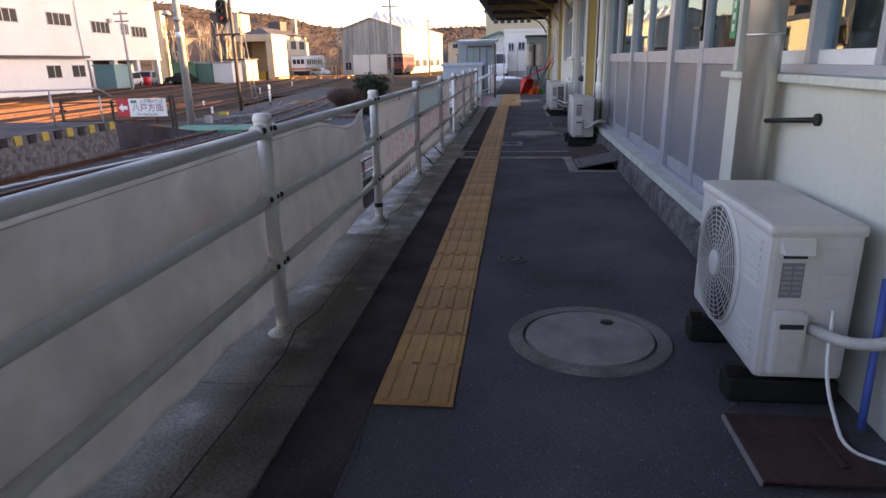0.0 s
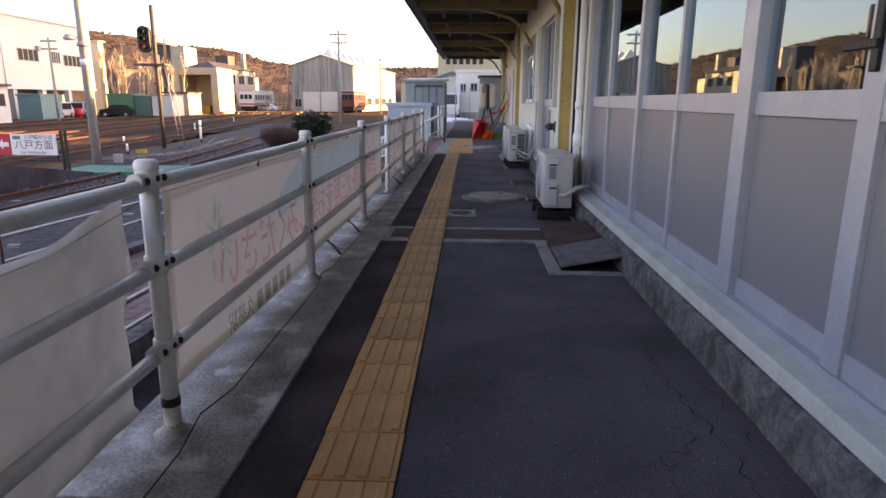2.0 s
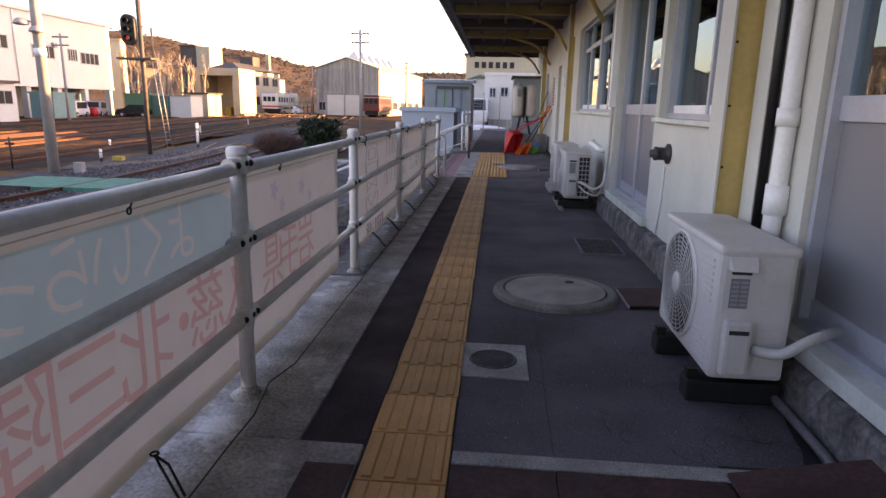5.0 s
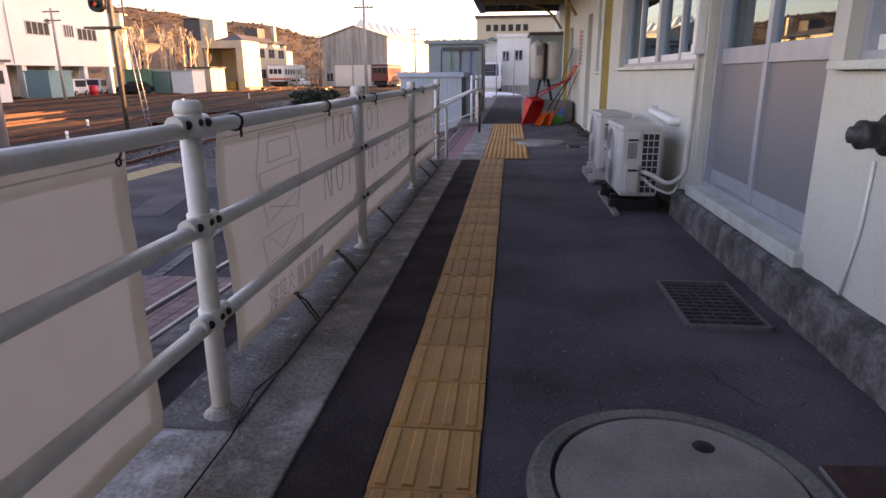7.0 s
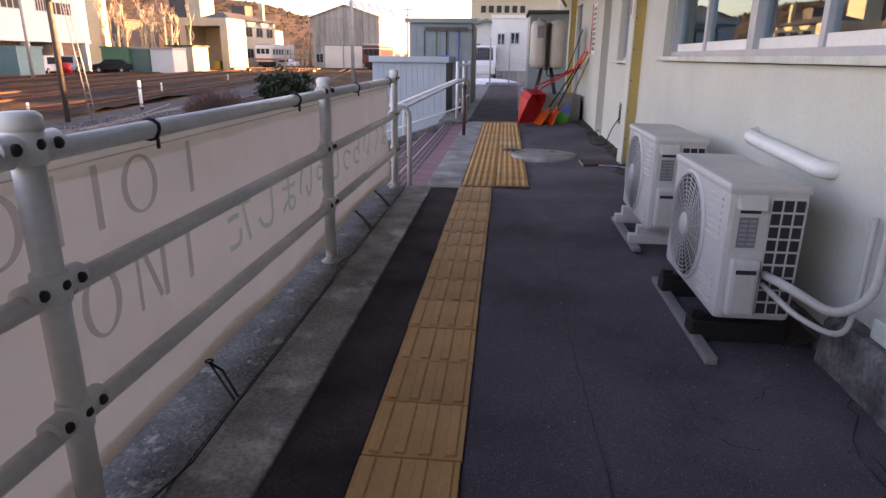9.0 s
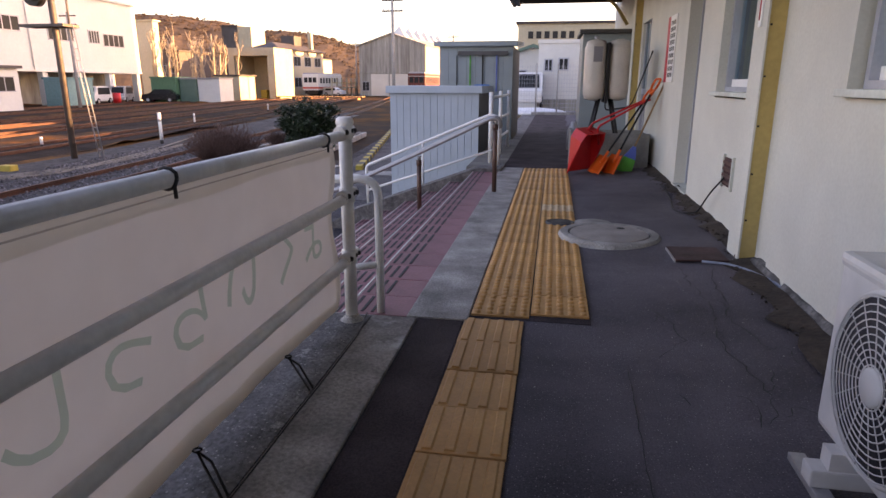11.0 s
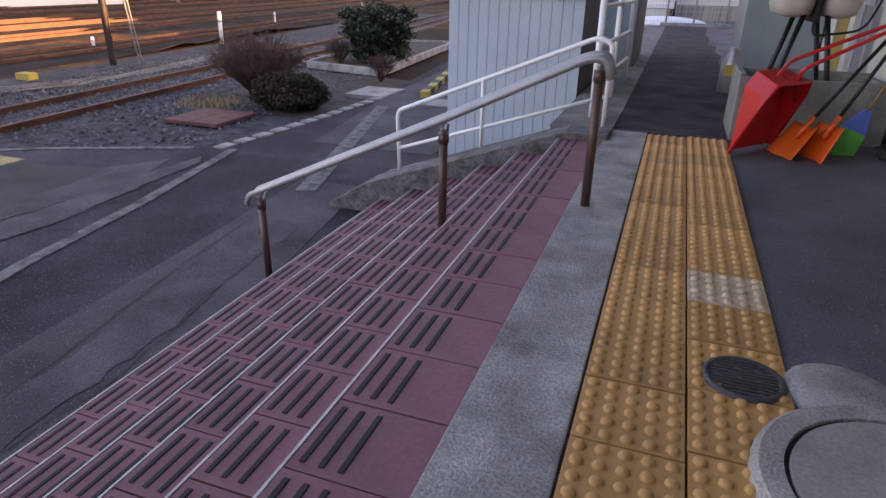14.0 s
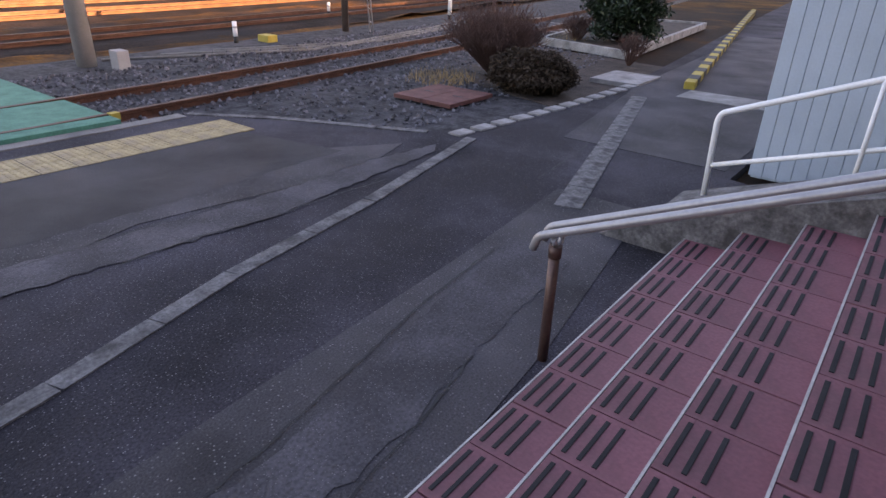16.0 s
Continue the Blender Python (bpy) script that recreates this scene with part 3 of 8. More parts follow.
for (xa, ya), (xb, yb) in (((-5.6, 24.72), (-7.2, 23.98)), ((-7.2, 23.98), (-8.1, 23.38))):
    for k in range(3):
        p, q = Vector((xa, ya, 0)).lerp(Vector((xb, yb, 0)), k / 3), Vector((xa, ya, 0)).lerp(Vector((xb, yb, 0)), (k + 0.98) / 3)
        bm = B()
        nrm = Vector((-(q - p).y, (q - p).x, 0)).normalized() * 0.05
        prism(bm, [(p - nrm).xy[:], (q - nrm).xy[:], (q + nrm).xy[:], (p + nrm).xy[:]], ZP - 0.1, ZP + 0.012)
        part("kerb_stone", bm, concrete_mossy, kerb)
for k in range(40):
    part("kerb_stone", boxes((-8.16, -7.98, 23.3 - 1.0 * (k + 1) + 0.006, 23.3 - 1.0 * k, ZP - 0.1, ZP + 0.012 + 0.002 * (k % 3), 0.006)), concrete, kerb)
# white-painted short stones along the planted edge
edge = thing("edge_stones", "row of short white-washed stones edging the gravel", "edging", kind="structure")
for k in range(13):
    t = k / 12
    x, y = -5.3 + 0.5 * t - 0.25 * t * t, 24.95 + 4.3 * t
    bm = boxes((-0.09, 0.09, -0.13, 0.13, -0.1, 0.022, 0.012))
    o = part("edge_stone", bm, concrete_light, edge)
    o.location, o.rotation_euler = (x, y, ZP), (0, 0, radians(rngk.uniform(-10, 4)))
# covered concrete drain channel with slabs
drain = thing("drain_channel", "old concrete drain covers sunk in the asphalt", "drain", kind="structure")
for k in range(9):
    t0 = k / 9
    x, y = -3.45 - 1.25 * t0, 24.0 + 4.55 * t0
    o = part("drain_slab", boxes((-0.11, 0.11, -0.257, 0.257, -0.1, 0.012, 0.008)), concrete_mossy, drain)
    o.location, o.rotation_euler = (x, y, ZP), (radians(rngk.uniform(-0.6, 0.6)), 0, math.atan2(1.25, 4.55))
single("concrete_plate", boxes((-5.75, -4.95, 29.0, 30.0, ZP - 0.05, ZP + 0.04, 0.01)), concrete_light, "pale square concrete cover plate on the ground", "cover plate")
yk = thing("yellow_edge_kerb", "yellow and black painted kerb, paint worn", "kerb", at=(-4.3, 29.4, ZP))
yk.rotation_euler = (0, 0, math.atan2(1.9, 10))
part("kerb_body", boxes((-0.08, 0.08, 0, 18, -0.1, 0.12, 0.02)), hazard_yellow, yk)
bm = B()
box(bm, -0.085, 0.085, 0, 0.42, -0.1, 0.124, 0.02)
stripe_mesh = mesh_of("black_stripe", bm, black_plastic)
for k in range(21):
    part("black_stripe", stripe_mesh, None, yk).location = (0, 0.3 + k * 0.84, 0)
structure("pale_threshold", boxes((-4.25, -2.75, 28.7, 29.35, ZP, ZP + 0.012)), concrete_light, "pale paving strip before the shed")

# walkway: upper slab beside the station building
def zf(x, y):
    s = min(1, max(0, (y - 14) / 5))
    return 0.045 * max(0, x - 0.45) * s


bm = B()
wx = [-0.42, -0.16, 0.16, 0.5, 0.8, 1.1, 1.4, 1.75]
wy = [-6 + 1.0 * i for i in range(50)]
rngw = random.Random(6)
wv = [[bm.verts.new((x, y, zf(x, y) - (rngw.uniform(0, 0.008) if x > 0.3 else 0.0))) for x in wx] for y in wy]
for j in range(len(wy) - 1):
    for i in range(len(wx) - 1):
        f = bm.faces.new((wv[j][i], wv[j][i + 1], wv[j + 1][i + 1], wv[j + 1][i]))
        f.smooth = True
walk_top = structure("walkway", bm, asphalt, "dark asphalt surface of the raised walkway")
structure("walkway_base", boxes((-0.88, 1.75, -6, 18.02, ZG - 0.2, -0.03), (-0.42, 1.75, 18.02, 23.5, ZG - 0.2, -0.03), (-0.95, 1.75, 23.5, 43, ZG - 0.2, -0.03)), concrete_mossy, "concrete body of the raised walkway")
structure("trench_patch", boxes((-0.385, -0.155, -6, 8.86, -0.02, 0.004), (-0.385, -0.155, 9.47, 18.0, -0.02, 0.004)), asphalt_dark, "darker asphalt trench patch beside the guide tiles")
# concrete edge strip in cast lengths
strip = thing("edge_strip", "stained concrete edge strip under the guard fence", "edge strip", kind="structure")
for k, (ya, yb) in enumerate(((-6, -1.2), (-1.2, 3.0), (3.0, 5.2), (5.2, 6.9), (6.9, 8.86), (8.86, 9.47), (9.47, 13.2), (13.2, 17.98))):
    x1 = -0.155 if k == 5 else -0.39
    part("strip_length", boxes((-0.9, x1, ya + 0.004, yb - 0.004, -0.08, 0.014 + 0.002 * (k % 2), 0.006)), concrete_worn if k > 2 else concrete_stained, strip)
structure("dirt_strip", boxes((-0.895, -0.62, 11.6, 17.95, 0.0, 0.0215)), dirt_mat, "dark dirty strip with pale flecks under the fence")
structure("stair_landing_edge", boxes((-0.45, -0.135, 18.0, 23.9, -0.1, 0.012, 0.006)), concrete_light, "rough pale concrete landing edge at the stair head")
structure("far_landing", boxes((-0.95, -0.42, 23.9, 28.5, -0.1, 0.008)), concrete, "concrete strip beside the siding shed")
# darker sheet over the path: the deep shade there is put into colour
structure("far_asphalt", boxes((-0.42, 0.95, 24.05, 42.5, -0.05, 0.006)), asphalt_dark, "asphalt path past the sheds, its shade put into a darker colour")

# cross drain: two light concrete lips, rusty cover, and the frame round the ramp plates
cross = thing("cross_drain", "rusty steel drain cover crossing the walkway between concrete lips", "drain cover", kind="structure")
part("concrete_lip", boxes((0.155, 1.12, 8.87, 8.965, -0.05, 0.008, 0.003)), concrete_light, cross)
part("concrete_lip", boxes((0.155, 1.3, 9.4, 9.475, -0.05, 0.008, 0.003)), concrete_light, cross)
part("concrete_lip", boxes((0.955, 1.055, 7.93, 8.87, -0.05, 0.008, 0.003)), concrete_light, cross)
part("concrete_lip", boxes((0.955, 1.5, 7.86, 7.94, -0.05, 0.008, 0.003)), concrete_light, cross)
part("drain_cover", boxes((0.157, 0.5, 8.97, 9.395, -0.02, 0.004, 0.002), (0.504, 1.06, 8.97, 9.395, -0.02, 0.006, 0.002)), rust_lid, cross)
part("drain_grate", boxes((-0.325, -0.16, 8.97, 9.33, 0.0, 0.02, 0.002)), rust_lid, cross)
# solid black block: the darkness of the pit is painted, not hollowed out
structure("drain_shade_block", boxes((1.06, 1.5, 7.95, 9.5, -0.25, 0.0015)), black_plastic, "black block in place of the shaded pit under the ramp plates")
ramp_plates = thing("ramp_plates", "two rusty steel plates laid as a ramp to the sill", "steel plate")
tilt = Matrix.Translation((1.06, 8.0, 0.012)) @ Matrix.Rotation(radians(-11), 4, "Y")
bm = B()
box(bm, 0.0, 0.5, 0.0, 0.62, 0, 0.016, 0.004, tilt)
part("plate", bm, galvanised, ramp_plates, "dark grey chequered steel plate")
bm = B()
box(bm, 0.0, 0.5, 0.63, 1.42, 0, 0.014, 0.004, tilt)
part("plate", bm, rust_lid, ramp_plates, "reddish rusty steel plate")
bm = B()
for i in range(9):
    for j in range(9):
        if i not in (0, 8) and j not in (0, 8):
            continue
        box(bm, 0.03 + i * 0.05, 0.05 + i * 0.05, 0.04 + j * 0.065, 0.05 + j * 0.065, 0.014, 0.0195, 0, tilt)
tagged(part("tread_lugs", bm, galvanised, ramp_plates), kind="stuff")

# stairs down to the platform
STAIR_X = [-0.45, -0.80, -1.12, -1.43, -1.74, -2.06, -2.385]
STAIR_Y0, STAIR_Y1, RISE = 18.02, 23.45, 0.145
stairs = thing("stairs", "wide low stairs of dark red non-slip tiles", "stairs", kind="structure")
bm = B()
prof = [(STAIR_X[0], ZG - 0.1), (STAIR_X[0], -0.012)]
for i in range(6):
    z = -RISE * i - 0.012
    prof += [(STAIR_X[i + 1], z), (STAIR_X[i + 1], z - RISE)]
prof[-1] = (STAIR_X[6], ZG - 0.1)
extrude_y(bm, prof, STAIR_Y0, STAIR_Y1)
part("stair_body", bm, red_tile, stairs)
bm = B()
for i in range(6):
    part("nosing", boxes((STAIR_X[i + 1] - 0.003, STAIR_X[i + 1] + 0.006, STAIR_Y0, STAIR_Y1, -RISE * i - 0.016, -RISE * i + 0.0015)), nosing_mat, stairs, "thin worn metal nosing")

# sloping cheek walls
bm = B()
a = [(-0.42, 0.05), (-0.75, 0.05), (-2.55, -0.60), (-2.98, ZP), (-0.42, ZP)]
v0 = [bm.verts.new((x, 23.45, z)) for x, z in a]
v1 = [bm.verts.new((x, 23.78, z)) for x, z in a]
for i in range(5):
    bm.faces.new((v0[i], v0[(i + 1) % 5], v1[(i + 1) % 5], v1[i]))
bm.faces.new(v0), bm.faces.new(v1[::-1])
structure("stair_cheek_far", bm, concrete_mossy, "weathered sloping concrete cheek wall of the stairs")
bm = B()
a = [(-0.88, 0.012), (-1.0, 0.012), (-2.55, -0.62), (-2.9, ZP), (-0.88, ZP)]
v0 = [bm.verts.new((x, 17.75, z)) for x, z in a]
v1 = [bm.verts.new((x, 18.02, z)) for x, z in a]
for i in range(5):
    bm.faces.new((v0[i], v0[(i + 1) % 5], v1[(i + 1) % 5], v1[i]))
bm.faces.new(v0), bm.faces.new(v1[::-1])
structure("stair_cheek_near", bm, concrete_mossy, "weathered sloping concrete cheek wall of the stairs")

# wheelchair ramp below the guard fence
def ramp_z(y):
    return -0.57 - 0.03 * (y - 5.6)


bm = B()
o = [(-2.25, -8), (-3.9, -8), (-3.9, 15.6), (-2.25, 15.6)]
lo = [bm.verts.new((x, y, ZG - 0.2)) for x, y in o]
hi = [bm.verts.new((x, y, ramp_z(y))) for x, y in o]
for i in range(4):
    bm.faces.new((lo[i], lo[(i + 1) % 4], hi[(i + 1) % 4], hi[i]))
bm.faces.new(hi), bm.faces.new(lo[::-1])
ramp = structure("ramp", bm, asphalt_dark, "low access ramp paved with small red tiles")
bm = B()
for j in range(52):
    for i in range(11):
        y0, x0 = 7.8 + 0.15 * j, -3.895 + 0.15 * i
        v = [bm.verts.new((x, y, ramp_z(y) + dz)) for dz in (0.0, 0.006) for x, y in ((x0 + 0.004, y0 + 0.004), (x0 + 0.145, y0 + 0.004), (x0 + 0.145, y0 + 0.145), (x0 + 0.004, y0 + 0.145))]
        for f in ((4, 5, 6, 7), (0, 1, 5, 4), (1, 2, 6, 5), (2, 3, 7, 6), (3, 0, 4, 7)):
            bm.faces.new([v[q] for q in f])
tagged(part("ramp_pavers", bm, ramp_tile, ramp), kind="stuff")
for nm, xa, xb in (("ramp_kerb_wall", -2.25, -2.08), ("ramp_kerb_wall", -4.08, -3.9)):
    bm = B()
    o = [(xa, -8), (xb, -8), (xb, 15.8), (xa, 15.8)]
    lo = [bm.verts.new((x, y, ZG - 0.2)) for x, y in o]
    hi = [bm.verts.new((x, y, ramp_z(y) + 0.1)) for x, y in o]
    for i in range(4):
        bm.faces.new((lo[i], lo[(i + 1) % 4], hi[(i + 1) % 4], hi[i]))
    bm.faces.new(hi), bm.faces.new(lo[::-1])
    structure(nm, bm, concrete_mossy, "stained concrete side wall of the access ramp")
structure("sunken_strip", boxes((-2.08, -0.9, -8, 17.7, ZP, ZP + 0.01)), asphalt_dark, "dark sunken strip between ramp and walkway")
structure("platform_gravel", boxes((-6.2, -4.1, 6, 16.5, ZP, ZP + 0.02)), ballast, "gravel strip between ramp and platform")

# hills behind the yard
RIDGE = ((-64, 62), (-52, 72), (-40, 80), (-32, 82), (-28, 76), (-25, 67), (-22, 67), (-20, 62), (-18, 53), (-16, 48), (-12, 44), (-8, 45.5), (-3, 46), (4, 38), (14, 32), (28, 44))


def ridge_h(deg):
    """Height of the ridge line at a bearing clockwise from +y."""
    for (a, ha), (b, hb) in zip(RIDGE, RIDGE[1:]):
        if deg <= b:
            return ha + (hb - ha) * (deg - a) / (b - a)
    return RIDGE[-1][1]


bm = B()
rngh = random.Random(9)
ridge = []
N = 120
for i in range(N + 1):
    t = i / N
    ang = radians(-64 + 92 * t)       # clockwise from +y
    deg = -64 + 92 * t
    base = ridge_h(deg)
    hgt = base - 2 + 1.2 * noise.noise(Vector((deg * 1.1, 8, 0)))
    col = []
    for k in range(10):
        s = k / 9
        d = 560 + 300 * s
        zz = ZG - 2 + (hgt + 2) * (s ** 0.75) * (d / 860) ** 0.0 + (2.5 * noise.noise(Vector((deg * 0.8, s * 9, 2))) if 0 < k else 0)
        col.append(bm.verts.new((d * math.sin(ang), d * math.cos(ang), zz)))
    ridge.append(col)
for i in range(N):
    for k in range(9):
        f = bm.faces.new((ridge[i][k], ridge[i + 1][k], ridge[i + 1][k + 1], ridge[i][k + 1]))
structure("backdrop_hills", bm, hill_mat, "brown winter woodland on low hills")
# bare woodland fringe on the slopes and ridge
bm = B()
for k in range(5200):
    i = rngh.randrange(N)
    kk = rngh.randrange(2, 10)
    ang = radians(-64 + 92 * (i + rngh.random()) / N)
    deg = math.degrees(ang)
    base = ridge_h(deg)
    hgt = base - 2
    s = rngh.random() ** 0.6
    d = 560 + 300 * s
    z = ZG - 2 + (hgt + 2) * s ** 0.75
    h, w = rngh.uniform(1.5, 4.2), rngh.uniform(1.2, 3.2)
    c = Vector((d * math.sin(ang), d * math.cos(ang), z - 1))
    tip = bm.verts.new(c + Vector((rngh.uniform(-1, 1), 0, h)))
    ring = [bm.verts.new(c + Vector((w * math.cos(q), w * math.sin(q), h * rngh.uniform(0.3, 0.6)))) for q in (0, 1.57, 3.14, 4.71)]
    for q in range(4):
        bm.faces.new((ring[q], ring[(q + 1) % 4], tip))
single("hill_trees", bm, hill_mat, "bare brown trees covering the far hills", "woodland", kind="stuff")


# crumbled dark margin where the asphalt meets the wall
bm = B()
rngm = random.Random(14)
prev = None
for k in range(60):
    y = 15.0 + 0.16 * k
    w = rngm.uniform(0.05, 0.2)
    xb = 1.5 if y < 19.2 else 1.62
    cur = (bm.verts.new((xb - w, y, zf(1.4, y) + 0.004)), bm.verts.new((xb + 0.02, y, zf(1.5, y) + 0.02 + rngm.uniform(0, 0.02))))
    if prev:
        bm.faces.new((prev[0], cur[0], cur[1], prev[1]))
    prev = cur
structure("crumbled_margin", bm, soil, "crumbled dark edge of asphalt along the wall")


# crumbs of earth and broken asphalt along the wall foot
bm = B()
rngz = random.Random(23)
for k in range(900):
    y = rngz.uniform(14.9, 24.2)
    xb = 1.5 if y < 19.2 else 1.61
    x, r = xb - abs(rngz.gauss(0, 0.07)), rngz.uniform(0.003, 0.013)
    m = Matrix.Translation((x, y, zf(x, y) + 0.006 + r * 0.2)) @ Euler((rngz.random() * 3, rngz.random() * 3, 0)).to_matrix().to_4x4()
    vs = [bm.verts.new(m @ (Vector(c) * r)) for c in ((1, 0, 0), (-0.8, 0.2, 0), (0, 0.9, 0), (0, -1, 0.1), (0, 0, 0.8), (0, 0, -0.7))]
    for a, b, c in ((0, 2, 4), (2, 1, 4), (1, 3, 4), (3, 0, 4), (2, 0, 5), (1, 2, 5), (3, 1, 5), (0, 3, 5)):
        bm.faces.new((vs[a], vs[b], vs[c]))
single("crumbs", bm, soil, "dark crumbs of earth and asphalt along the wall", "debris", kind="stuff")


# ---- station building ----
XW, XG = 1.56, 1.66
wall = thing("wall_east", "cream rendered station wall above a concrete plinth", "wall", kind="structure")
bm = B()
box(bm, XW, 1.78, 2.4, 4.74, 0, 1.1)
box(bm, XW, 1.78, -6, 2.1, 0, 1.1)
box(bm, XW, 1.78, 10.98, 12.9, 0, 1.08)
box(bm, XW, 1.78, 12.78, 12.9, 1.08, 2.42)
box(bm, 1.5, 1.6, 10.6, 10.75, 0, 2.98)
box(bm, XW, 1.78, 14.66, 19.0, -0.02, 1.1)
box(bm, XW, 1.78, 18.3, 19.0, 1.1, 2.42)
box(bm, XW, 1.78, 14.66, 14.8, 1.1, 2.42)
box(bm, XW, 1.78, -6, 19.4, 2.42, 3.6)
box(bm, XW + 0.03, 1.78, 4.74, 4.8, 0, 2.42)
box(bm, XW + 0.03, 1.78, 10.3, 10.98, 0, 2.42)
box(bm, XW + 0.03, 1.78, 18.7, 19.4, -0.02, 2.42)
part("wall_face", bm, cream, wall)
bm = B()   # far wing with its openings
XF = 1.62
box(bm, XF, 1.85, 19.66, 20.95, -0.02, 1.05)
box(bm, XF, 1.85, 20.95, 21.72, -0.02, 3.6)
box(bm, XF, 1.85, 22.42, 25.2, -0.02, 3.6)
box(bm, XF, 1.85, 21.72, 22.42, 2.1, 3.6)
box(bm, XF, 1.85, 19.66, 20.95, 2.2, 3.6)
box(bm, XF, 1.85, 26.1, 31.5, -0.02, 3.6)
box(bm, XF, 1.85, 25.2, 26.1, 2.1, 3.6)
box(bm, XF, 1.85, 19.4, 19.66, -0.02, 3.6)
part("wall_face", bm, cream, wall)
plinth = thing("plinth", "chipped concrete plinth under the station doors", "plinth", kind="structure")
rngpl = random.Random(12)
for xa, ya, yb, zt in ((1.49, 4.0, 7.6, 0.19), (1.49, 7.6, 11.2, 0.19), (1.475, 11.2, 14.9, 0.21), (1.52, 14.9, 19.2, 0.09)):
    bm = B()
    n = int((yb - ya) / 0.06)
    prof_n = 4
    rows_p = []
    for i in range(n + 1):
        y = ya + (yb - ya) * i / n
        c = rngpl.uniform(0, 0.01) + (0.035 if rngpl.random() < 0.08 else 0)
        pts = [(xa - 0.012 + rngpl.uniform(-0.008, 0.008), -0.1), (xa - 0.004 + rngpl.uniform(-0.006, 0.006), 0.02), (xa + c * 0.4, zt - 0.03 - c), (xa + 0.02 + c, zt - rngpl.uniform(0, 0.006)), (1.78, zt)]
        rows_p.append([bm.verts.new((x, y, z)) for x, z in pts])
    for p, q in zip(rows_p, rows_p[1:]):
        for j in range(4):
            bm.faces.new((p[j], q[j], q[j + 1], p[j + 1]))
    part("plinth_length", bm, concrete_mossy, plinth)
structure("sill_board", boxes((1.525, 1.8, 4.72, 10.55, 0.19, 0.262, 0.006), (1.515, 1.8, 12.85, 14.68, 0.21, 0.285, 0.006)), sill_paint, "pale painted sill along the doors")
# room behind the glass; its dimness is put into the dark wall colour
structure("interior", boxes((5.2, 5.3, -6, 31, -0.1, 3.6), (1.8, 5.3, -6, 31, -0.15, -0.05), (1.8, 5.3, -6.1, -6, -0.1, 3.6), (1.8, 5.3, 10.4, 10.5, 0, 3.6), (1.8, 5.3, 19.3, 19.45, 0, 3.6), (1.8, 5.3, 31, 31.1, -0.1, 3.6)), room_mat, "plain interior walls behind the windows, room's dimness in their colour")
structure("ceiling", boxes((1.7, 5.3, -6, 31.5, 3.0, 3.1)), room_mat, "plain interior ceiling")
bm = B()
extrude_y(bm, [(-0.62, 3.02), (-0.62, 3.16), (4.5, 4.4), (9.5, 3.2), (9.5, 3.0)], -8, 30.3)
extrude_y(bm, [(1.5, 3.4), (1.5, 3.55), (4.5, 4.3), (9.5, 3.2), (9.5, 3.0)], 30.3, 31.5)
structure("roof", bm, roof_dark, "dark low-pitched station roof")
structure("wall_back", boxes((9.2, 9.4, -8, 31.5, ZG, 3.2), (1.8, 9.4, -8.2, -8, ZG, 3.2), (1.85, 9.4, 31.3, 31.5, ZG, 3.6)), cream, "plain outer walls of the station")

canopy = thing("canopy", "dark eaves canopy on yellow steel brackets along the station", "canopy", kind="structure")
part("soffit", boxes((-0.6, 1.58, -8, 30.2, 2.985, 3.015)), eave_dark, canopy)
part("fascia", boxes((-0.68, -0.6, -8, 30.3, 2.86, 3.14, 0.01)), fascia_mat, canopy)
part("gutter", tubes(0.055, [(-0.74, -8, 2.9), (-0.74, 30.3, 2.9)], seg=8), fascia_mat, canopy)
for k in range(20):
    y = -6.2 + 1.98 * k
    if y > 29.9:
        break
    bm = B()
    box(bm, -0.58, 1.56, y - 0.05, y + 0.05, 2.82, 2.98, 0.004)
    part("bracket", bm, eave_yellow if k % 2 else eave_dark, canopy)
    if k % 2:
        part("strut", tubes(0.03, arc([(1.5, y, 2.2), (1.2, y, 2.65), (0.5, y, 2.84)], 0.5), seg=8), eave_yellow, canopy)
for x in (-0.2, 0.35, 0.95):
    part("purlin", boxes((x - 0.03, x + 0.03, -8, 30.1, 2.9, 2.985)), eave_dark, canopy)


def column(y0, y1, x0=1.44):
    c = thing("column", "yellow painted steel column standing against the wall", "column", "columns along the station wall", kind="structure")
    part("column_flange", boxes((x0, x0 + 0.012, y0, y1, 0, 2.98)), cream, c)
    part("column_web", boxes((x0 + 0.012, XW + 0.12, y0 + 0.01, y1 - 0.01, 0, 2.98)), yellow_paint, c)
    bm = B()
    for k in range(9):
        box(bm, x0 + 0.02, x0 + 0.032, y0 + 0.004, y0 + 0.012, 0.3 + 0.3 * k, 0.312 + 0.3 * k)
    part("rivets", bm, bolt_mat, c)
    return c


for y0, y1, x0 in ((1.95, 2.36, 1.36), (10.76, 10.95, 1.37), (19.3, 19.55, 1.48), (26.3, 26.6, 1.5)):
    column(y0, y1, x0)


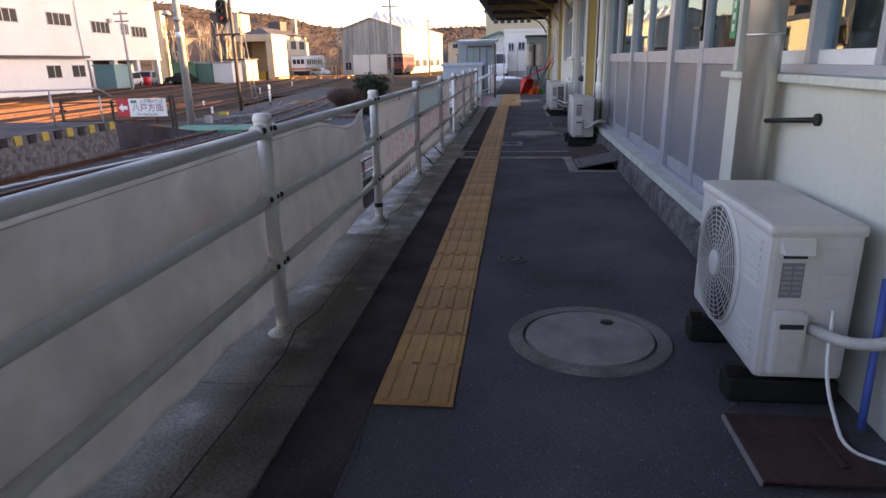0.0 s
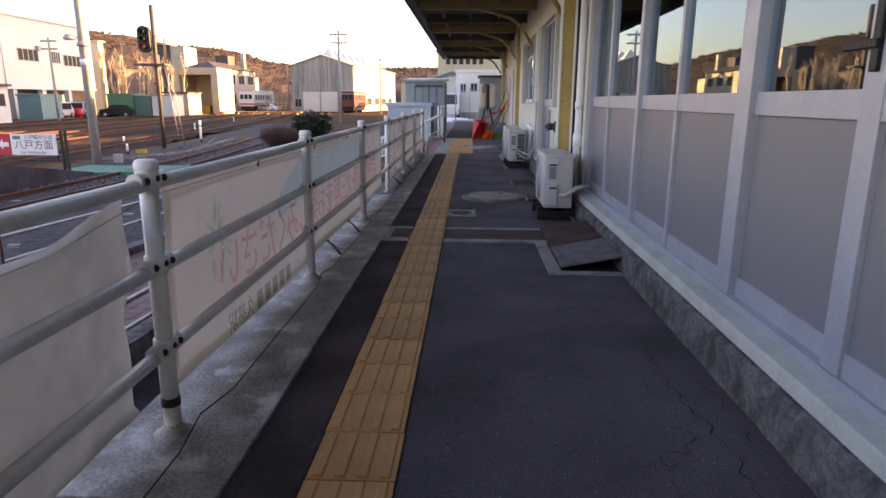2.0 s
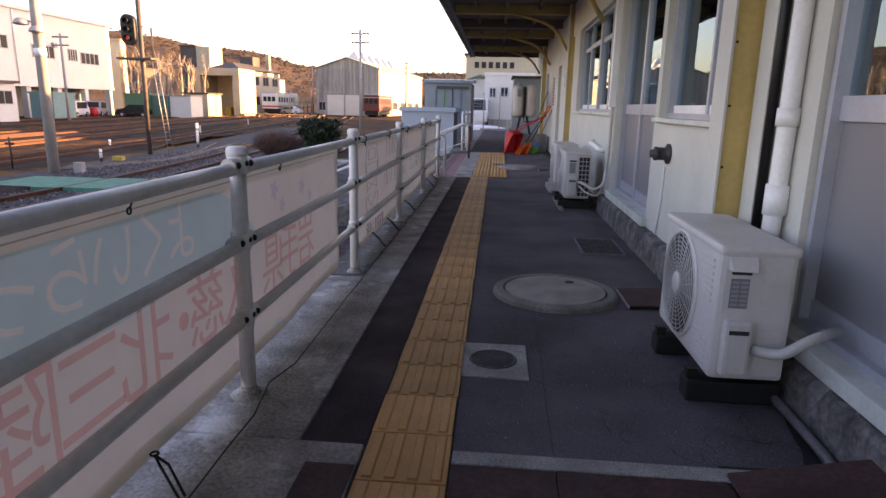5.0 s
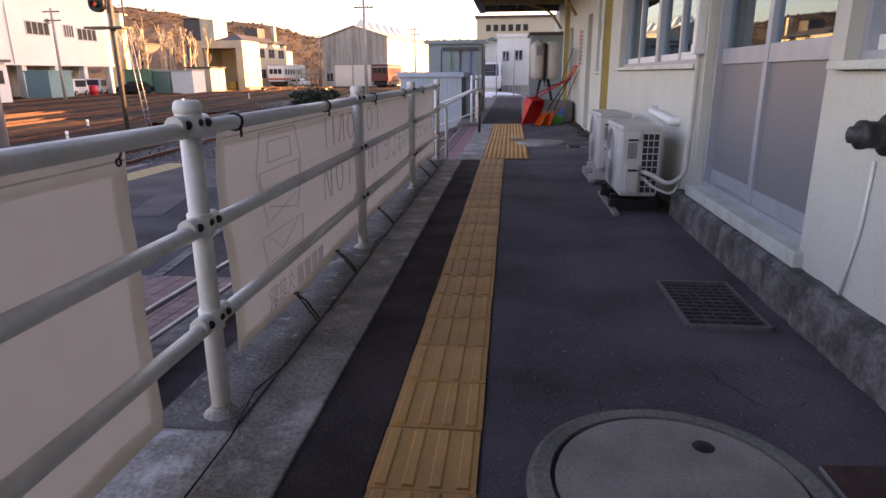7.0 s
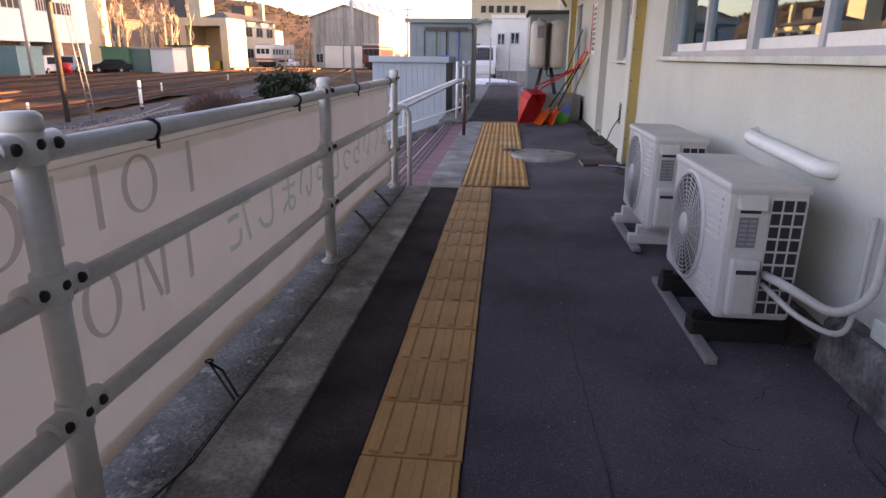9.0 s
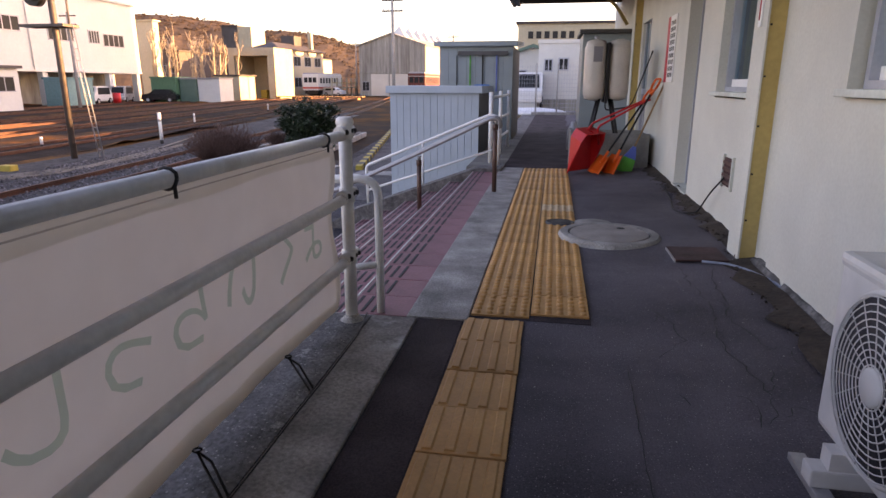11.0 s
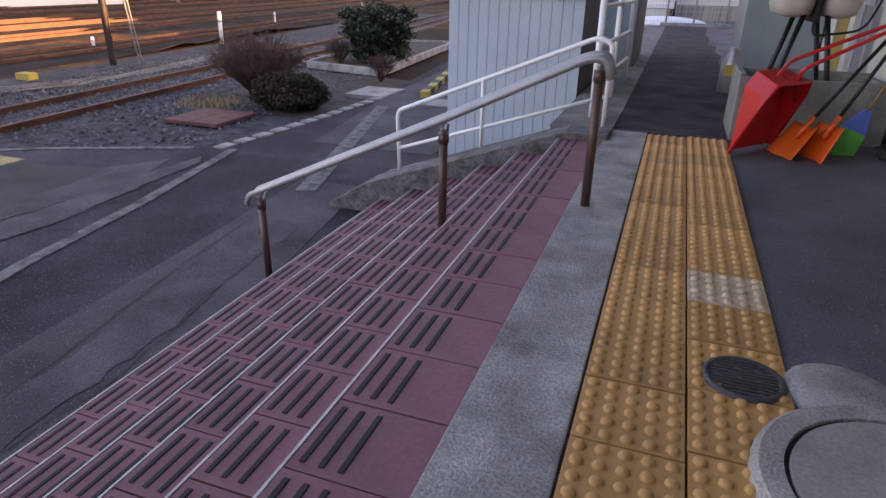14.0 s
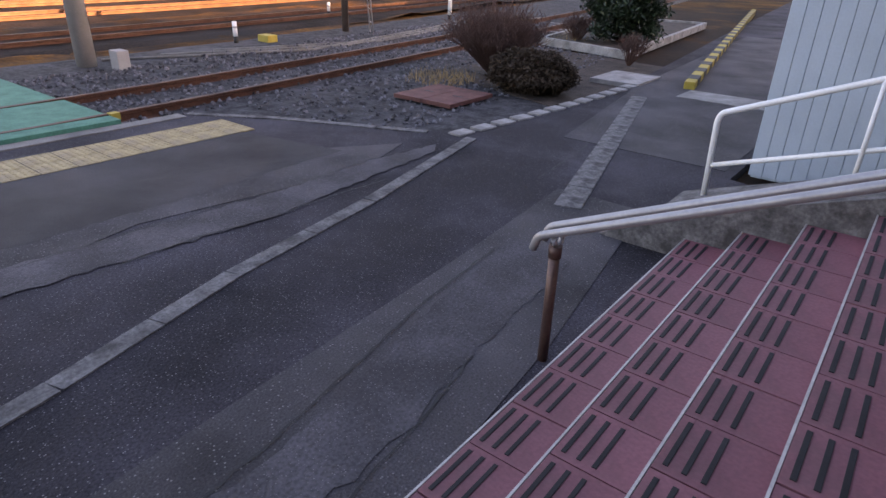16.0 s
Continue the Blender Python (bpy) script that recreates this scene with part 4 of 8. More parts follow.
def window(name, y0, y1, z0, z1, x, mull, transom=None, panel=None, label="aluminium framed sliding window", sill=True):
    """A glazed opening in the station wall; mull: the y of each upright; panel: height to which solid panels rise."""
    w = thing(name, label, "window" if "window" in name else "door", kind="structure")
    bm = B()
    f = 0.038
    box(bm, x - 0.05, x + 0.06, y0, y1, z0, z0 + f)
    box(bm, x - 0.05, x + 0.06, y0, y1, z1 - f, z1)
    box(bm, x - 0.05, x + 0.06, y0, y0 + f, z0 + f, z1 - f)
    box(bm, x - 0.05, x + 0.06, y1 - f, y1, z0 + f, z1 - f)
    part("frame", bm, aluminium, w)
    ups = [y0 + f] + [m[0] for m in mull] + [y1 - f]
    for yy, ww in mull:
        part("mullion", boxes((x - 0.045, x + 0.05, yy - ww / 2, yy + ww / 2, z0 + f, z1 - f, 0.004)), aluminium, w)
    for i, (a, b) in enumerate(zip(ups, ups[1:])):
        off = 0.012 if i % 2 else -0.012
        zb = z0 + f
        if panel:
            part("panel", boxes((x + off - 0.008, x + off + 0.008, a, b, zb + 0.0, panel - 0.05)), panel_mat, w)
            part("rail", boxes((x + off - 0.028, x + off + 0.025, a, b, panel - 0.05, panel + 0.05, 0.003)), aluminium, w)
            part("rail", boxes((x + off - 0.02, x + off + 0.02, a, b, zb, zb + 0.09, 0.003)), aluminium, w)
            zb = panel + 0.05
        else:
            part("rail", boxes((x + off - 0.02, x + off + 0.02, a, b, zb, zb + 0.06, 0.003)), white_paint, w)
            zb += 0.06
        tops = [z1 - f] if not transom else [transom, z1 - f]
        for zt in tops:
            p = part("pane", boxes((x + off - 0.003, x + off + 0.003, a, b, zb, zt)), glass, w)
            p.visible_shadow = False
            if transom and zt == transom:
                part("rail", boxes((x + off - 0.03, x + off + 0.03, a, b, transom, transom + 0.06, 0.003)), aluminium, w)
                zb = transom + 0.06
    if sill:
        part("sill", boxes((XW - 0.05 if x < 1.7 else XF - 0.05, x - 0.05, y0 - 0.03, y1 + 0.03, z0 - 0.035, z0, 0.006)), sill_paint, w)
    return w


window("window_1", 2.4, 4.72, 1.12, 2.42, 1.67, [(3.38, 0.05), (3.95, 0.05)])
window("door_1", 4.8, 10.29, 0.262, 2.42, 1.67, [(5.62, 0.11), (6.56, 0.15), (7.5, 0.045), (8.42, 0.075), (9.42, 0.05)], panel=1.2, label="row of aluminium sliding doors with grey lower panels", sill=False)
window("window_2", 11.0, 12.78, 1.12, 2.42, 1.67, [(11.83, 0.04)])
window("door_2", 12.9, 14.64, 0.285, 2.42, 1.67, [(13.77, 0.06)], panel=1.18, label="aluminium sliding door with grey lower panels", sill=False)
window("window_3", 14.82, 18.28, 1.14, 2.42, 1.67, [(15.66, 0.05), (16.52, 0.1), (17.4, 0.05)], transom=2.05)
window("window_4", 19.66, 20.95, 1.1, 2.2, 1.74, [(20.3, 0.06)])
structure("curtain", boxes((1.86, 1.88, 15.2, 15.9, 1.1, 2.4), (1.86, 1.88, 12.0, 12.5, 1.1, 2.4), (1.86, 1.88, 8.6, 9.3, 1.15, 2.4)), curtain_mat, "pale curtains hanging behind the glass")
d = thing("door_3", "grey steel service door with louvres, closed, in a recess", "door", kind="structure")
part("door_leaf", boxes((1.76, 1.8, 21.76, 22.38, 0.1, 2.08)), panel_mat, d)
part("door_frame", boxes((1.74, 1.82, 21.72, 21.76, 0.06, 2.1), (1.74, 1.82, 22.38, 22.42, 0.06, 2.1), (1.74, 1.82, 21.76, 22.38, 2.06, 2.1)), aluminium, d)
part("glazing", boxes((1.752, 1.758, 21.86, 22.28, 1.25, 1.95)), dark_glass, d)
for k in range(8):
    part("louvre", boxes((1.745, 1.762, 21.9, 22.24, 0.45 + 0.05 * k, 0.475 + 0.05 * k)), aluminium, d)
part("door_sill", boxes((1.60, 1.85, 21.7, 22.44, 0.0, 0.08)), sill_paint, d)
bm = B()
sweep(bm, arc([(1.76, 21.88, 1.1), (1.70, 21.88, 1.1), (1.70, 21.99, 1.1)], 0.02), 0.012, 8)
part("door_handle", bm, steel, d, "chrome lever handle")
d = thing("door_4", "aluminium glazed door at the far end of the wall", "door", kind="structure")
part("door_frame", boxes((1.66, 1.72, 25.2, 25.27, 0.05, 2.1), (1.66, 1.72, 26.03, 26.1, 0.05, 2.1), (1.66, 1.72, 25.62, 25.68, 0.05, 2.1), (1.66, 1.72, 25.27, 26.03, 1.0, 1.08)), aluminium, d)
part("pane", boxes((1.68, 1.69, 25.27, 25.62, 1.08, 2.08), (1.68, 1.69, 25.68, 26.03, 1.08, 2.08)), glass, d)
part("panel", boxes((1.68, 1.69, 25.27, 25.62, 0.08, 1.0), (1.68, 1.69, 25.68, 26.03, 0.08, 1.0)), panel_mat, d)

# ---- guard fence ----
FX = -0.70
POSTS = [-0.65, 1.42, 3.49, 5.59, 7.63, 9.79, 11.7, 13.72, 15.81, 17.88]
RAILS = (0.93, 0.638, 0.336)
fence = thing("guard_fence", "white painted steel pipe guard fence, scuffed, along the walkway", "fence")
bm = B()
sweep(bm, [(0, 0, 0.0), (0, 0, 0.975)], 0.0305, 16)
post_mesh = mesh_of("post", bm, pipe_white)
bm = B()
lathe(bm, [(0.0, 1.0), (0.03, 0.998), (0.038, 0.99), (0.041, 0.975), (0.039, 0.962), (0.031, 0.96)], 18)
cap_mesh = mesh_of("cap", bm, pipe_white)
bm = B()
lathe(bm, [(0.036, -0.034), (0.0375, -0.03), (0.0375, 0.03), (0.036, 0.034), (0.0305, 0.034)], 16)
sweep(bm, [(0.0, -0.085, 0), (0.0, 0.085, 0)], 0.0285, 12)
clamp_mesh = mesh_of("clamp", bm, pipe_white)
bm = B()
lathe(bm, [(0.0, 0.043), (0.007, 0.0425), (0.0125, 0.037), (0.0125, 0.028)], 10, Matrix.Rotation(radians(90), 4, "Y"))
bolt_mesh = mesh_of("bolt", bm, bolt_mat)
bm = B()
lathe(bm, [(0.031, 0.04), (0.034, 0.03), (0.05, 0.012), (0.075, 0.0), (0.075, -0.01)], 14)
grout_mesh = mesh_of("grout", bm, concrete_light)
for y in POSTS:
    p = part("post", post_mesh, None, fence)
    p.location = (FX, y, 0.014)
    c = part("cap", cap_mesh, None, p, "domed white post cap")
    g = part("grout", grout_mesh, None, p, "whitish mortar at the post foot")
    for z in RAILS:
        c = part("clamp", clamp_mesh, None, p)
        c.location = (0, 0, z)
        for dy, dz in ((0.0, 0.006), (0.058, 0.002), (-0.058, 0.002)):
            b = part("bolt", bolt_mesh, None, p)
            b.location = (-0.001 if dy == 0 else -0.005, dy, z + dz)
part("corroded_band", tubes(0.0335, [(FX, 5.59, 0.125), (FX, 5.59, 0.158)], seg=16), rust_lid, fence, "dark corroded band near the post foot")
for z in RAILS:
    for ya, yb in zip(POSTS, POSTS[1:]):
        part("rail", tubes(0.0243, [(FX, ya + 0.05, z), (FX, yb - 0.05, z)], seg=12), pipe_white, fence)
part("rail", tubes(0.0243, [(FX, -3, RAILS[0]), (FX, POSTS[0], RAILS[0])], seg=12), pipe_white, fence)
for ya in (12.0, 13.05, 14.16, 15.34, 16.5, 17.6):
    o = part("cable_tie", tubes(0.005, [(FX + 0.028 * math.cos(a), ya + 0.004 * math.sin(3 * a), RAILS[0] + 0.028 * math.sin(a)) for a in [i * 0.5236 for i in range(13)]], [(FX + 0.02, ya, RAILS[0] - 0.02), (FX + 0.018, ya + 0.004, RAILS[0] - 0.05)], seg=6), cable_mat, fence, "black cable tie")

# cord along the foot of the fence
bm = B()
rngc = random.Random(3)
pts = [(-0.61, 2.0, 0.02)]
for k in range(1, 66):
    y = 2.0 + k * 0.245
    near = min(abs(y - p) for p in POSTS)
    pts.append((-0.605 + rngc.uniform(-0.002, 0.002) - (0.03 if near < 0.12 else 0), y, 0.024 + (0.02 if near < 0.12 else rngc.uniform(0, 0.004))))
sweep(bm, pts, 0.0035, 6)
single("cord", bm, cable_mat, "thin black cord running along the fence foot", "cord")
for y in (8.3, 9.15, 12.55, 13.25, 14.4, 16.55, 17.2):
    bm = B()
    sweep(bm, [(-0.735, y, 0.12), (-0.70, y - 0.03, 0.10), (-0.62, y - 0.08, 0.03)], 0.0045, 6)
    sweep(bm, [(-0.735, y, 0.12), (-0.69, y - 0.005, 0.095), (-0.615, y - 0.06, 0.03)], 0.0045, 6)
    sweep(bm, [(-0.735 + 0.012 * math.cos(a), y + 0.012 * math.sin(a), 0.125) for a in [i * 0.63 for i in range(11)]], 0.0035, 5)
    single("tie_loop", bm, cable_mat, "black tie loop holding the banner to the cord", "tie", "banner ties")


def banner(y0, y1, label, droop=None, seed=1, ztop=0.9, zbot=0.1, aged=False):
    """A cloth sheet behind the rails with shallow folds; droop: (y, width, depth) where the upper hem has come loose."""
    b = thing("banner", label, "banner", "banners on the fence")
    bm = B()
    n, k = max(8, int((y1 - y0) / (0.03 if aged else 0.06))), 28 if aged else 14
    vs = []
    for i in range(n + 1):
        y = y0 + (y1 - y0) * i / n
        col = []
        for j in range(k + 1):
            s = j / k
            zt = ztop
            if droop:
                zt -= droop[2] * math.exp(-((y - droop[0]) / droop[1]) ** 2)
            z = zbot + (zt - zbot) * s + (1 - s) * 0.012 * math.sin(y * 2.3 + seed)
            fold = 0.03 * noise.noise(Vector((y * 1.3, z * 2.2, seed))) + 0.013 * noise.noise(Vector((y * 4, z * 5 + y * 2, seed + 5)))
            if droop:
                fold += 0.014 * math.exp(-((y - droop[0]) / (droop[1] * 1.3)) ** 2) * s * math.sin(y * 9)
            if aged:
                d = y * 1.6 - z * 2.4
                fold = fold * 2.1 + 0.022 * abs(noise.noise(Vector((d, y * 0.8 + z, seed + 9)))) * 2 - 0.012 + 0.012 * noise.noise(Vector((y * 9, z * 3 + y, seed + 2)))
            x = FX - (0.068 if aged else 0.045) - 0.012 * (1 - s) + (fold if 0.03 < s < 0.97 else fold * 0.4)
            x = min(x, FX - 0.0265)
            col.append(bm.verts.new((x, y, z)))
        vs.append(col)
    for i in range(n):
        for j in range(k):
            f = bm.faces.new((vs[i][j], vs[i + 1][j], vs[i + 1][j + 1], vs[i][j + 1]))
            f.smooth, f.material_index = True, int(j in (0, k - 1) or i in (0, n - 1)) if not aged else 0
    cloth = part("cloth", bm, banner_aged if aged else banner_mat, b)
    cloth.data.materials.append(hem_mat)
    so = cloth.modifiers.new("thickness", "SOLIDIFY")
    so.thickness, so.offset = 0.002, -1
    bm = B()
    sweep(bm, [(FX - 0.03, y0 + (y1 - y0) * i / 40, ztop - 0.02 - (droop[2] * math.exp(-((y0 + (y1 - y0) * i / 40 - droop[0]) / droop[1]) ** 2) if droop else 0)) for i in range(41)], 0.0025, 5)
    part("hem_cord", bm, banner_grey, b)
    return b


TX = FX - 0.0225    # plane of the print as seen from the walkway


def on_banner(y, z, x=TX):
    return Matrix(((0, 0, -1, x), (-1, 0, 0, y), (0, 1, 0, z), (0, 0, 0, 1)))


def bars(name, parent, material, *rects, x=TX):
    """Plain flat rectangles of print: y0, y1, z0, z1."""
    for y0, y1, z0, z1 in rects:
        part(name, boxes((x - 0.001, x, y0, y1, z0, z1)), material, parent)


ban1 = banner(-3.0, 5.55, "plain off-white cloth banner with soft folds, upper hem sagging", droop=(5.0, 0.42, 0.085), seed=2, aged=True)
ban2 = banner(5.74, 11.45, "off-white printed cloth banner with faded blue band and red writing", seed=7)
ban3 = banner(11.97, 17.82, "off-white printed cloth banner with faded grey lettering", seed=13)
for ban, run in ((ban2, (6.74, 7.93, 9.11, 10.3, 11.38)),):
    for y in run:
        part("eyelet", tubes(0.003, [(TX + 0.004, y + 0.009 * math.cos(a), 0.88 + 0.009 * math.sin(a)) for a in [q * 0.5236 for q in range(13)]], [(TX + 0.006, y, 0.886), (TX + 0.012, y + 0.006, 0.908)], seg=6), black_metal, ban, "dark eyelet with a short tie")
TXB = TX + 0.002
# blue wave band, a white fringe of leaves
bm = B()
N = 40
up, lo = [], []
for i in range(N + 1):
    y = 7.05 + 2.93 * i / N
    t = i / N
    up.append(bm.verts.new((TXB, y, min(0.862, 0.66 + 0.62 * t ** 0.7 + 0.02 * math.sin(y * 5)) - (0.2 * max(0, (t - 0.88) / 0.12) ** 1.5))))
    lo.append(bm.verts.new((TXB, y, 0.605 - 0.07 * math.exp(-t * 9) + 0.015 * math.sin(y * 4))))
for i in range(N):
    bm.faces.new((lo[i], lo[i + 1], up[i + 1], up[i]))
slab = bmesh.ops.extrude_face_region(bm, geom=list(bm.faces))
for v in slab["geom"]:
    if isinstance(v, bmesh.types.BMVert):
        v.co.x -= 0.001
band = part("blue_band", bm, banner_blue, ban2, "faded sky-blue wave band with pale writing left open")
for ch, y in zip("岩手県久慈・北三陸をお楽しみください", (10.66, 10.40, 10.17, 9.78, 9.52, 9.355, 9.143, 8.89, 8.64, 8.34, 8.08, 7.84, 7.58, 7.31, 7.08, 6.83, 6.55, 6.28)):
    text_mesh(ch, 0.285, on_banner(y, 0.455, TXB + 0.001), banner_red, "character", ban2, "faded red writing seen from behind")
greet_me = bpy.data.meshes.new("greeting")
bm = B()
for n_ch, ch in enumerate("よくいらっしゃいました"):
    tmp = text_mesh(ch, 0.215, on_banner(9.38 - 0.177 * n_ch, 0.755, TXB), banner_white, "character", None, extrude=0.01)
    bm.from_mesh(tmp.data)
    bpy.data.objects.remove(tmp)
bm.to_mesh(greet_me)
bm.free()
greet = new("greeting", greet_me)
scene.collection.objects.unlink(greet)
cut_tool = bpy.data.objects.new("cut", greet.data)
scene.collection.objects.link(cut_tool)
cutm = band.modifiers.new("cut", "BOOLEAN")
cutm.operation, cutm.object, cutm.solver = "DIFFERENCE", cut_tool, "EXACT"
cut_mesh = bpy.data.meshes.new_from_object(band.evaluated_get(bpy.context.evaluated_depsgraph_get()))
band.modifiers.clear()
if len(cut_mesh.polygons) > 60:
    band.data = cut_mesh
bpy.data.objects.remove(cut_tool)
bpy.data.objects.remove(greet)
text_mesh("久慈駅", 0.11, on_banner(6.38, 0.185, TXB + 0.001), banner_grey, "lettering", ban2, "small grey writing")
bars("print_bar", ban2, banner_grey, *[(6.6 + 0.13 * k, 6.69 + 0.13 * k, 0.14, 0.235) for k in range(5)], x=TXB + 0.001)
bm = B()
for k in range(26):
    a, r = random.Random(k).uniform(0, 6.28), random.Random(k + 50).uniform(0.03, 0.16)
    cy, cz = 6.15 + r * math.cos(a), 0.62 + r * math.sin(a)
    if not 0.33 < cz < 0.85:
        continue
    m = Matrix.Translation((TXB, cy, cz)) @ Matrix.Rotation(a, 4, "X")
    v = [bm.verts.new(m @ Vector(p)) for p in ((0, -0.05, 0), (0, 0, 0.016), (0, 0.05, 0), (0, 0, -0.016))]
    bm.faces.new(v)
part("green_leaves_print", bm, banner_green, ban2, "faded green leaf print")
for cy, cz, r in ((6.3, 0.22, 0.17), (6.9, 0.5, 0.12), (10.2, 0.17, 0.11), (7.35, 0.2, 0.1), (9.2, 0.16, 0.08)):
    bm = B()
    for q in range(10):
        a0, a1 = 0.3 + q * 0.2, 0.3 + (q + 1) * 0.2
        w = 0.045 * math.sin(math.pi * (q + 0.5) / 10)
        v = [bm.verts.new((TXB, cy + rr * math.cos(a), cz + rr * math.sin(a) * 0.8 - r * 0.6)) for a, rr in ((a0, r), (a1, r), (a1, r - w), (a0, r - w))]
        bm.faces.new(v)
    part("blue_swirl_print", bm, banner_blue, ban2)
for cy, cz, r in ((10.22, 0.79, 0.055), (10.32, 0.71, 0.045), (10.62, 0.76, 0.05), (10.75, 0.7, 0.035)):
    bm = B()
    bm.faces.new([bm.verts.new((TXB, cy + r * (0.75 + 0.25 * math.cos(5 * a)) * math.cos(a), cz + r * (0.75 + 0.25 * math.cos(5 * a)) * math.sin(a))) for a in [q * 0.2618 for q in range(24)]])
    part("flower_print", bm, banner_violet, ban2, "faded violet flower print")
# third banner: lettering blocks of the train's emblem and name, kept as plain strokes
def print_bar(parent, material, y, z0, h, th, lean=0.0):
    bm = B()
    box(bm, TXB - 0.001, TXB, -th / 2, th / 2, -h / 2, h / 2, 0, Matrix.Translation((0, y, z0 + h / 2)) @ Matrix.Rotation(radians(lean), 4, "X"))
    part("print_bar", bm, material, parent)


def print_ring(parent, material, y, z0, h, w, th):
    """A flat oval ring of print."""
    bm = B()
    n = 28
    rings = []
    for x in (TXB - 0.001, TXB):
        for rw, rh in ((w / 2, h / 2), (w / 2 - th, h / 2 - 0.008)):
            rings.append([bm.verts.new((x, y + rw * math.cos(6.2832 * q / n), z0 + h / 2 + rh * math.sin(6.2832 * q / n))) for q in range(n)])
    for q in range(n):
        k = (q + 1) % n
        for a, b in ((0, 1), (2, 3), (0, 2), (1, 3)):
            bm.faces.new((rings[a][q], rings[a][k], rings[b][k], rings[b][q]))
    part("print_ring", bm, material, parent)


def plain_shapes(parent, material, z0, h, w, th, run):
    """A row of faded print drawn as plain uprights, slants and rings; run: (kind, centre y)."""
    for kd, y in run:
        if kd == "ring":
            print_ring(parent, material, y, z0, h, w, th)
        elif kd == "one":
            print_bar(parent, material, y, z0, h, th)
        else:
            print_bar(parent, material, y + w / 2 - th / 2, z0, h, th)
            if kd != "slant":
                print_bar(parent, material, y - w / 2 + th / 2, z0, h, th * 0.6)
            if kd != "pair":
                print_bar(parent, material, y, z0, h * 1.02, th * 0.8, -26 if kd == "slant" else 24)


plain_shapes(ban3, banner_grey, 0.715, 0.155, 0.165, 0.024, (("one", 14.39), ("ring", 14.12), ("pair", 13.87), ("ring", 13.62), ("slant", 13.385), ("pair", 13.18)))
plain_shapes(ban3, banner_grey, 0.455, 0.175, 0.15, 0.024, (("one", 14.33), ("slant_pair", 14.12), ("ring", 13.9), ("one", 13.71), ("one", 13.54), ("ring", 13.33), ("slant_pair", 13.1)))
for ch, y in zip("よくいらっしゃいました", (17.48, 17.2, 16.87, 16.57, 16.31, 16.04, 15.76, 15.5, 15.25, 14.98, 14.71)):
    text_mesh(ch, 0.25, on_banner(y, 0.525, TXB), banner_green, "character", ban3, "faded green-grey writing seen from behind")
bm = B()
for pts in ([(12.62, 0.5), (12.7, 0.72), (12.64, 0.87), (12.25, 0.87), (12.19, 0.72), (12.27, 0.5)], [(12.66, 0.62), (12.23, 0.62), (12.22, 0.72), (12.67, 0.72), (12.66, 0.62)], [(12.58, 0.75), (12.57, 0.83), (12.32, 0.83), (12.31, 0.75), (12.58, 0.75)], [(12.6, 0.58), (12.29, 0.52)], [(12.29, 0.58), (12.6, 0.52)], [(12.64, 0.3), (12.68, 0.47), (12.2, 0.47), (12.24, 0.3), (12.64, 0.3)], [(12.63, 0.36), (12.25, 0.36)], [(12.6, 0.46), (12.4, 0.38), (12.28, 0.46)]):
    sweep(bm, [(TXB - 0.001, y, z) for y, z in pts], 0.0035, 4)
part("emblem_outline", bm, print_mat("banner_pale_grey", (0.88, 0.88, 0.88)), ban3, "thin grey outline drawing")
bars("print_bar", ban3, banner_grey, *[(12.55 + 0.105 * k, 12.63 + 0.105 * k, 0.165, 0.25) for k in range(4)], x=TXB)
text_mesh("久慈駅", 0.1, on_banner(12.36, 0.205, TXB), banner_grey, "lettering", ban3, "small grey writing")


# ---- covers in the walkway ----
def manhole(x, y, z, r_out, r_lid, label, lift=0.03):
    t = thing("manhole", label, "manhole", "concrete manholes in the walkway", at=(x, y, z))
    bm = B()
    lathe(bm, [(r_out + 0.012, -0.02), (r_out, lift * 0.7), (r_out - 0.015, lift), (r_lid + 0.012, lift), (r_lid + 0.010, lift - 0.012)], 56, smooth=False)
    part("ring", bm, concrete_light if lift > 0.04 else concrete, t, "rough concrete ring")
    bm = B()
    lathe(bm, [(r_lid + 0.012, lift - 0.011), (r_lid - 0.006, lift - 0.0105)], 56, smooth=False)
    part("gap", bm, black_plastic, t)
    bm = B()
    lathe(bm, [(r_lid - 0.002, lift - 0.012), (r_lid - 0.005, lift), (0, lift + 0.001)], 56, smooth=False)
    part("lid", bm, lid_conc, t, "smooth grey concrete lid")
    bm = B()
    lathe(bm, [(0.032, 0.0), (0.03, 0.0025), (0, 0.0025)], 16, Matrix.Translation((r_lid * 0.35, r_lid * 0.55, lift + 0.001)))
    part("lifting_hole", bm, black_plastic, t, "dark lifting hole")
    return t


manhole(0.70, 3.55, 0, 0.355, 0.285, "round concrete manhole cover flush with the asphalt", 0.008)
manhole(0.68, 11.45, 0.0, 0.395, 0.325, "round concrete manhole standing slightly proud", 0.03)
manhole(0.71, 19.92, 0.0, 0.385, 0.30, "round concrete manhole on a raised chipped ring", 0.046)
t = thing("valve_cover", "small round cast-iron valve cover with ribbed pattern", "valve cover", at=(0.35, 4.69, 0))
bm = B()
lathe(bm, [(0.095, -0.01), (0.095, 0.004), (0.08, 0.005), (0.078, 0.002), (0.055, 0.002), (0.053, 0.005), (0.03, 0.005), (0.028, 0.002), (0, 0.002)], 28)
part("lid", bm, iron, t)
bm = B()
for k in range(12):
    a = k * math.pi / 6
    box(bm, 0.057, 0.076, -0.006, 0.006, 0.002, 0.005, 0, Matrix.Rotation(a, 4, "Z"))
part("rib", bm, iron, t)
